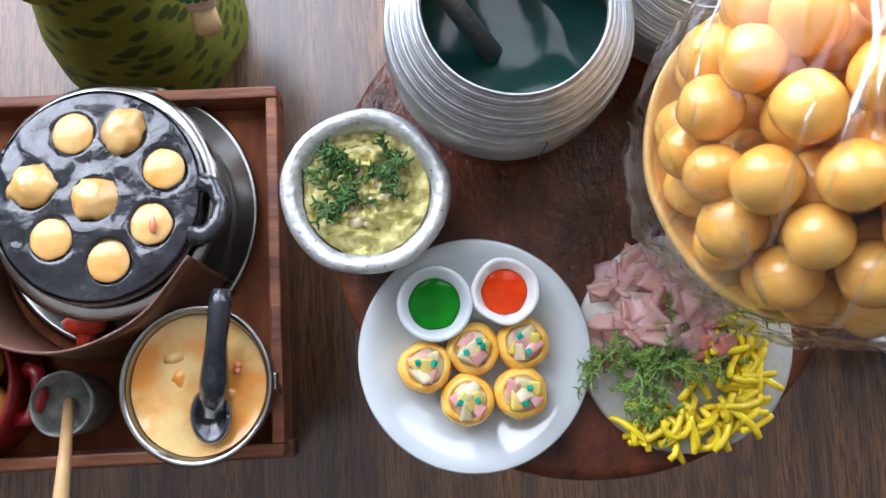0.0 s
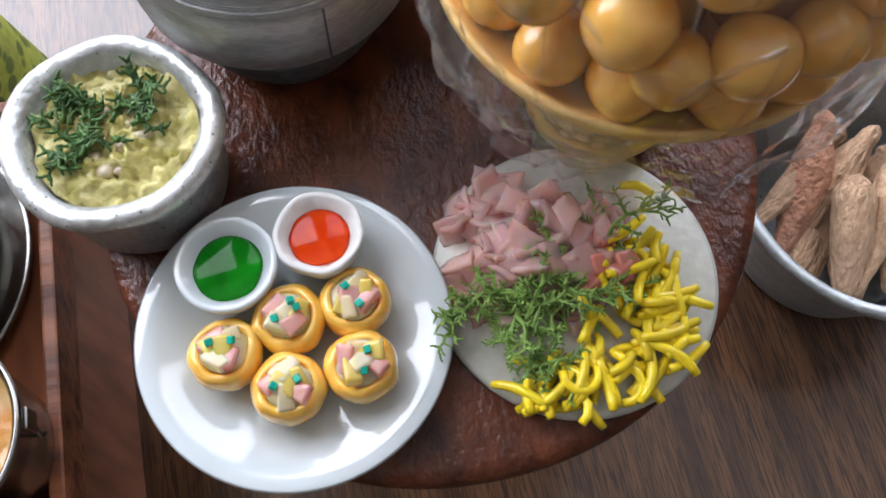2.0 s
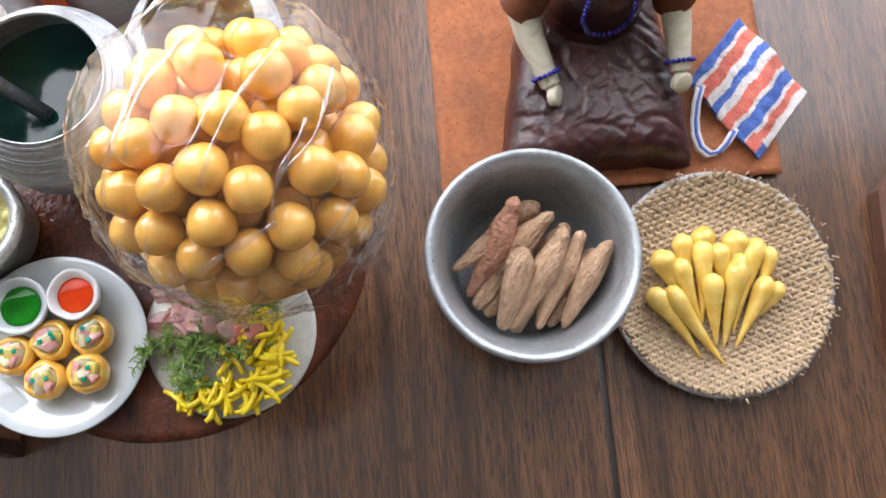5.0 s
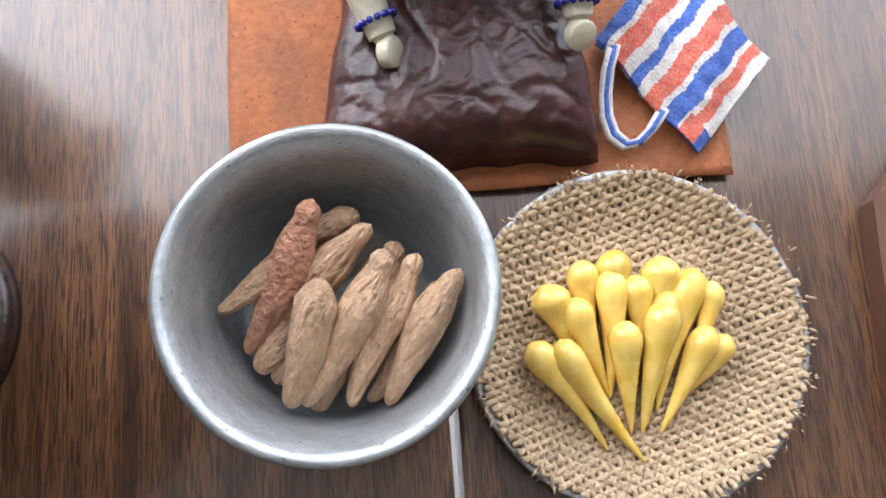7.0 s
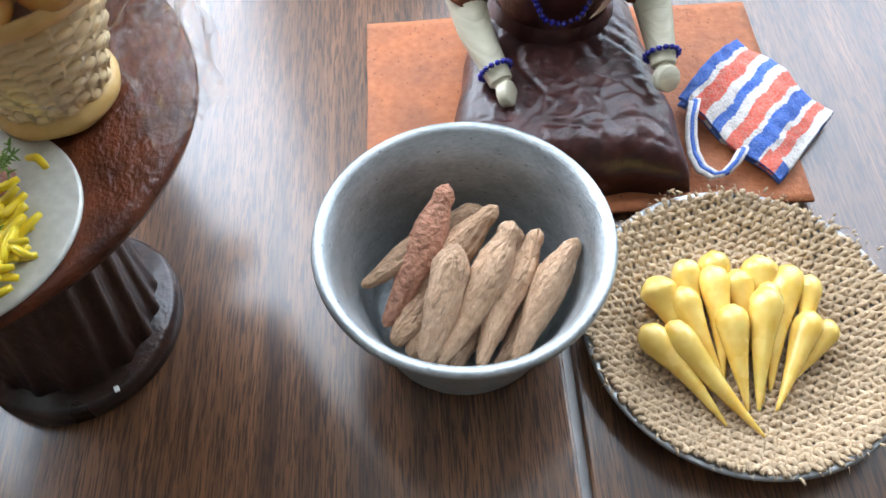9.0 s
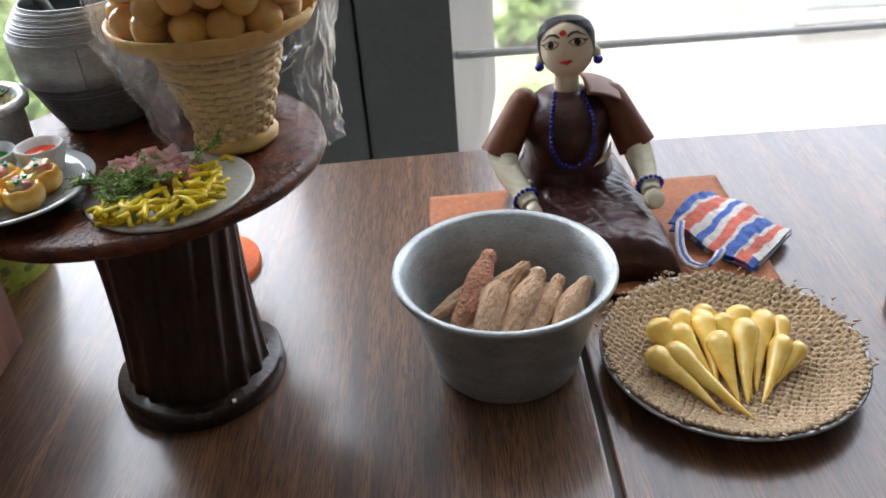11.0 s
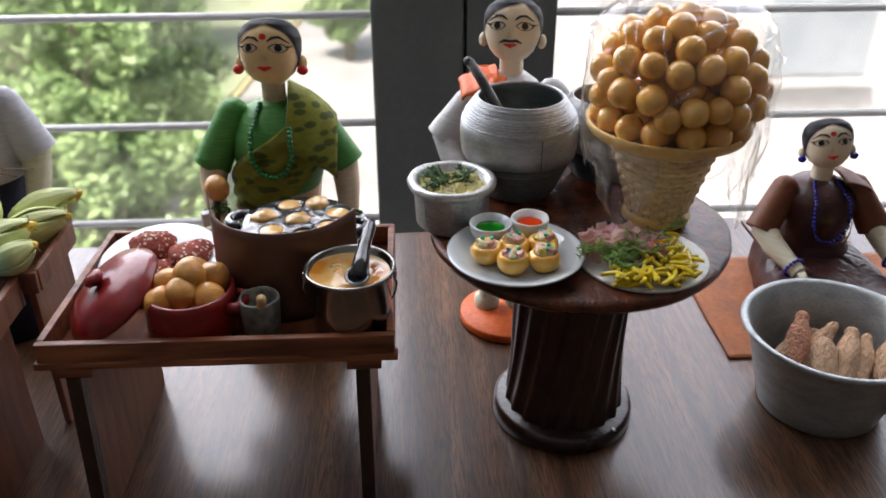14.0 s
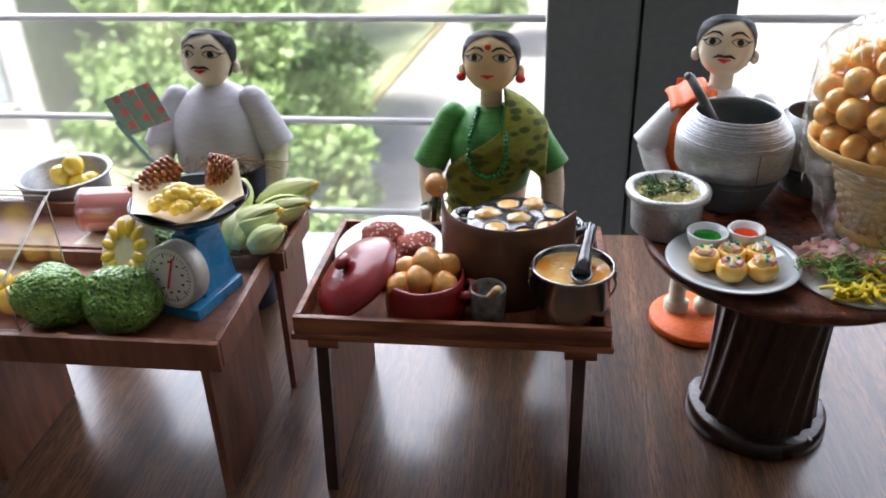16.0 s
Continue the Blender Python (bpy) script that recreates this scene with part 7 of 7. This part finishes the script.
def cob(name, a, b, w, material, label, group, rows=10):
    A, B = Vector(a), Vector(b)
    L = (B - A).length
    c = empty(name, aim(a, b), label, "corn", group)
    part("core", Shape().lathe([(0, 0), (w * 0.85, L * 0.05), (w * 0.9, L * 0.5), (w * 0.6, L * 0.9), (0, L)], 20), material, c)
    km = Shape().ball((0, 0, 0), (w * 0.3, w * 0.3, L * 0.055), sub=1).mesh("kernel", [material])
    for i in range(10):
        t = (i + 0.5) / 10
        r = w * (0.95 if t < 0.6 else 0.95 - 0.45 * (t - 0.6) / 0.4)
        for j in range(rows):
            a_ = 2 * math.pi * (j + 0.5 * (i % 2)) / rows
            o = new("kernel", km)
            o.parent = c
            o.matrix_basis = at(r * math.cos(a_), r * math.sin(a_), L * t)
    return c


cob("roasted_cob", (-0.2365, 0.0615, 0.121), (-0.2225, 0.078, 0.134), 0.0072, corn_roast, "roasted red-brown corn cob on the pan", "roasted cobs")
cob("roasted_cob", (-0.206, 0.0755, 0.132), (-0.193, 0.081, 0.1275), 0.0068, corn_roast, "roasted red-brown corn cob on the pan", "roasted cobs")
silk = Shape()
rnd = random.Random(3)
for i in range(26):
    x, y = -0.215 + rnd.uniform(0, 0.03), 0.08
    silk.tube([(x, y, 0.128), (x + rnd.gauss(0, 0.006), y + 0.004, 0.134), (x + rnd.gauss(0.006, 0.01), y + rnd.gauss(0, 0.004), 0.132 + rnd.uniform(0, 0.006))], 0.0002, 4)
single("corn_silk", silk, husk_brown, at(0, 0, 0), "dry brown corn silk on the pan", "silk", kind="stuff")

# rough green balls and a cut corn head
for i, (x, y, r) in enumerate(((-0.2711, 0.0255, 0.0178), (-0.2359, 0.0236, 0.0186))):
    s = Shape().ball((0, 0, 0), (r, r * 0.85, r * 0.86), rough=0.16, freq=1.2, seed=i + 4, sub=5)
    s.v = [tuple(c_ * (1 + 0.05 * noise.noise((x_ * 620, y_ * 620, z_ * 620)) + 0.04 * noise.noise((x_ * 1300, y_ * 1300, z_ * 1300))) for c_ in (x_, y_, z_)) for x_, y_, z_ in s.v]
    single("green_head", s, green_rough, at(x, y, LF + r * 0.78), "rough dark green round vegetable head", "vegetable", "green heads on the table")
single("stalk", Shape().tube([(0, 0, 0), (0.004, -0.001, 0.001), (0.009, -0.002, 0.0)], [0.0022, 0.002, 0.0018], 10), pale_wood, at(-0.2624, 0.0085, LF + 0.0025), "short pale cut stalk on the table", "stalk")
cut = empty("cut_head", pose(-0.2411, 0.0585, LF + 0.0195, 58, 0, -28) @ Matrix.Diagonal((1.12, 1.12, 1.0, 1)), "cut green head showing yellow kernels", "vegetable")
part("rind", Shape().ball((0, 0, -0.0105), (0.0175, 0.0175, 0.0185), rough=0.08, freq=1.6, seed=2, sub=4), green_rough, cut)
part("flesh", Shape().lathe([(0.0165, 0.0065), (0.016, 0.0082), (0.012, 0.0095), (0, 0.01)], 40, wob=0.04), paper, cut)
for i in range(12):
    a = 2 * math.pi * i / 12
    k = part("kernel", Shape().ball((0, 0, 0), (0.0046, 0.0024, 0.002), sub=2), corn_yellow, cut)
    k.matrix_basis = at(0.0105 * math.cos(a), 0.0105 * math.sin(a), 0.0098, 0, 0, math.degrees(a))

# jar of pink powder, steel pot of corn, acrylic box
jar = empty("glass_jar", pose(-0.299, 0.1115, TF + 0.0136, 0, 90, 6) @ Matrix.Scale(0.97, 4), "clear jar of pink powder lying on its side", "jar")
part("glass", Shape().lathe([(0, -0.0005), (0.0132, 0), (0.0138, 0.0012), (0.0138, 0.036), (0.013, 0.0375), (0, 0.038)], 40), acrylic, jar).visible_shadow = False
part("powder", Shape().lathe([(0, 0.0012), (0.0124, 0.0014), (0.0127, 0.003), (0.0127, 0.034), (0.0122, 0.0355), (0, 0.036)], 40), pink_powder, jar)
pt = empty("steel_pot", at(-0.338, 0.1615, -0.002) @ Matrix.Diagonal((0.9, 0.9, 1.0, 1)), "small steel pot holding yellow corn", "pot")
part("pot", Shape().lathe([(0, 0.066), (0.026, 0.066), (0.0285, 0.068), (0.0288, 0.087), (0.0318, 0.0895), (0.0322, 0.0905), (0.031, 0.0912), (0.0275, 0.0885), (0.027, 0.07), (0, 0.069)], 56), alu, pt)
part("support", Shape().lathe([(0, -0.0125), (0.022, -0.0125), (0.022, 0.0655), (0, 0.0655)], 32), board_wood, pt)
for i, (x, y, z) in enumerate(((0.004, 0.006, 0.092), (0.007, 0.003, 0.081), (0.0, 0.01, 0.08), (0.011, 0.01, 0.079), (-0.005, 0.004, 0.086))):
    single("corn_ball", Shape().ball((0, 0, 0), 0.0066, rough=0.08, seed=i, sub=3), corn_yellow, at(-0.338 + x, 0.1615 + y, z - 0.002), "round yellow corn piece in the steel pot", "corn", "corn in the steel pot")
bx = empty("acrylic_box", at(-0.3115, 0.0385, LF), "clear acrylic box of yellow balls with a sloped lid", "box")
for name, q in (("side", ((0.026, -0.0235, 0), (0.026, 0.0235, 0), (0.026, 0.0235, 0.048), (0.026, -0.0235, 0.028))), ("side", ((-0.026, -0.0235, 0), (-0.026, 0.0235, 0), (-0.026, 0.0235, 0.048), (-0.026, -0.0235, 0.028))),
                ("front", ((-0.026, -0.0235, 0), (0.026, -0.0235, 0), (0.026, -0.0235, 0.028), (-0.026, -0.0235, 0.028))), ("back", ((-0.026, 0.0235, 0), (0.026, 0.0235, 0), (0.026, 0.0235, 0.048), (-0.026, 0.0235, 0.048))),
                ("lid", ((-0.028, -0.026, 0.0285), (0.028, -0.026, 0.0285), (0.028, 0.025, 0.05), (-0.028, 0.025, 0.05)))):
    p = part(name, Shape().put(q, [(0, 1, 2, 3)], smooth=False), acrylic, bx)
    p.visible_shadow = False
    p = part("edge", Shape().tube(list(q), 0.0004, 5, closed=True), cloth_white, bx)
for i in range(7):
    single("yellow_ball", Shape().ball((0, 0, 0), 0.0072, rough=0.07, seed=i, sub=3), corn_yellow, at(-0.3115 + 0.0155 * (i % 3 - 1), 0.0305 + 0.014 * (i // 3 % 2), LF + 0.007 + (0.0125 if i > 5 else 0)), "glossy yellow ball in the acrylic box", "snack", "yellow balls in the box")
single("yellow_cup", Shape().lathe([(0, 0), (0.0045, 0), (0.006, 0.012), (0.0055, 0.0125), (0, 0.004)], 24), sev_yellow, at(-0.257, 0.0905, TF), "small bright yellow cup behind the cut head", "cup")
single("paper_scrap", Shape().sheet(lambda u, v: ((u - 0.5) * 0.05, (v - 0.5) * 0.02, 0.0008 + 0.001 * math.sin(u * 7)), 16, 8, 0.0003), paper, at(-0.274, 0.0935, TF + 0.0005, 0, 0, -12), "scraps of brown paper in the tray", "paper")

# checked paddle fan in the doll's hand
fan = empty("paddle_fan", pose(-0.2565, 0.1415, 0.1), "teal and red checked paddle fan", "fan")
E1, E2 = Vector((0.029, 0, 0.011)), Vector((0.009, 0, -0.022))
c0 = Vector((-0.0325, 0.0, 0.0425))


def blade(u, v):
    p = c0 + E1 * u + E2 * v
    return p.x, p.y + 0.001 * math.sin(u * 3), p.z


part("blade", Shape().sheet(blade, 36, 40, 0.0006, mats=lambda u, v: 1 if (u * 3 % 1) > 0.5 and 0.15 < (v * 3 + u * 0.4) % 1 < 0.7 else 0), [check_teal, check_red], fan)
for i in range(1, 3):
    p0, p1 = c0 + E1 * (i / 3), c0 + E1 * (i / 3) + E2
    part("stripe", Shape().tube([(p0.x, p0.y - 0.0006, p0.z), (p1.x, p1.y - 0.0006, p1.z)], 0.0003, 5), cloth_white, fan)
part("handle", Shape().tube([(-0.0275, 0.0, 0.03), (-0.0165, 0.0, 0.013), (-0.004, 0.0, -0.005)], [0.0017, 0.0015, 0.0013], 8), check_teal, fan)
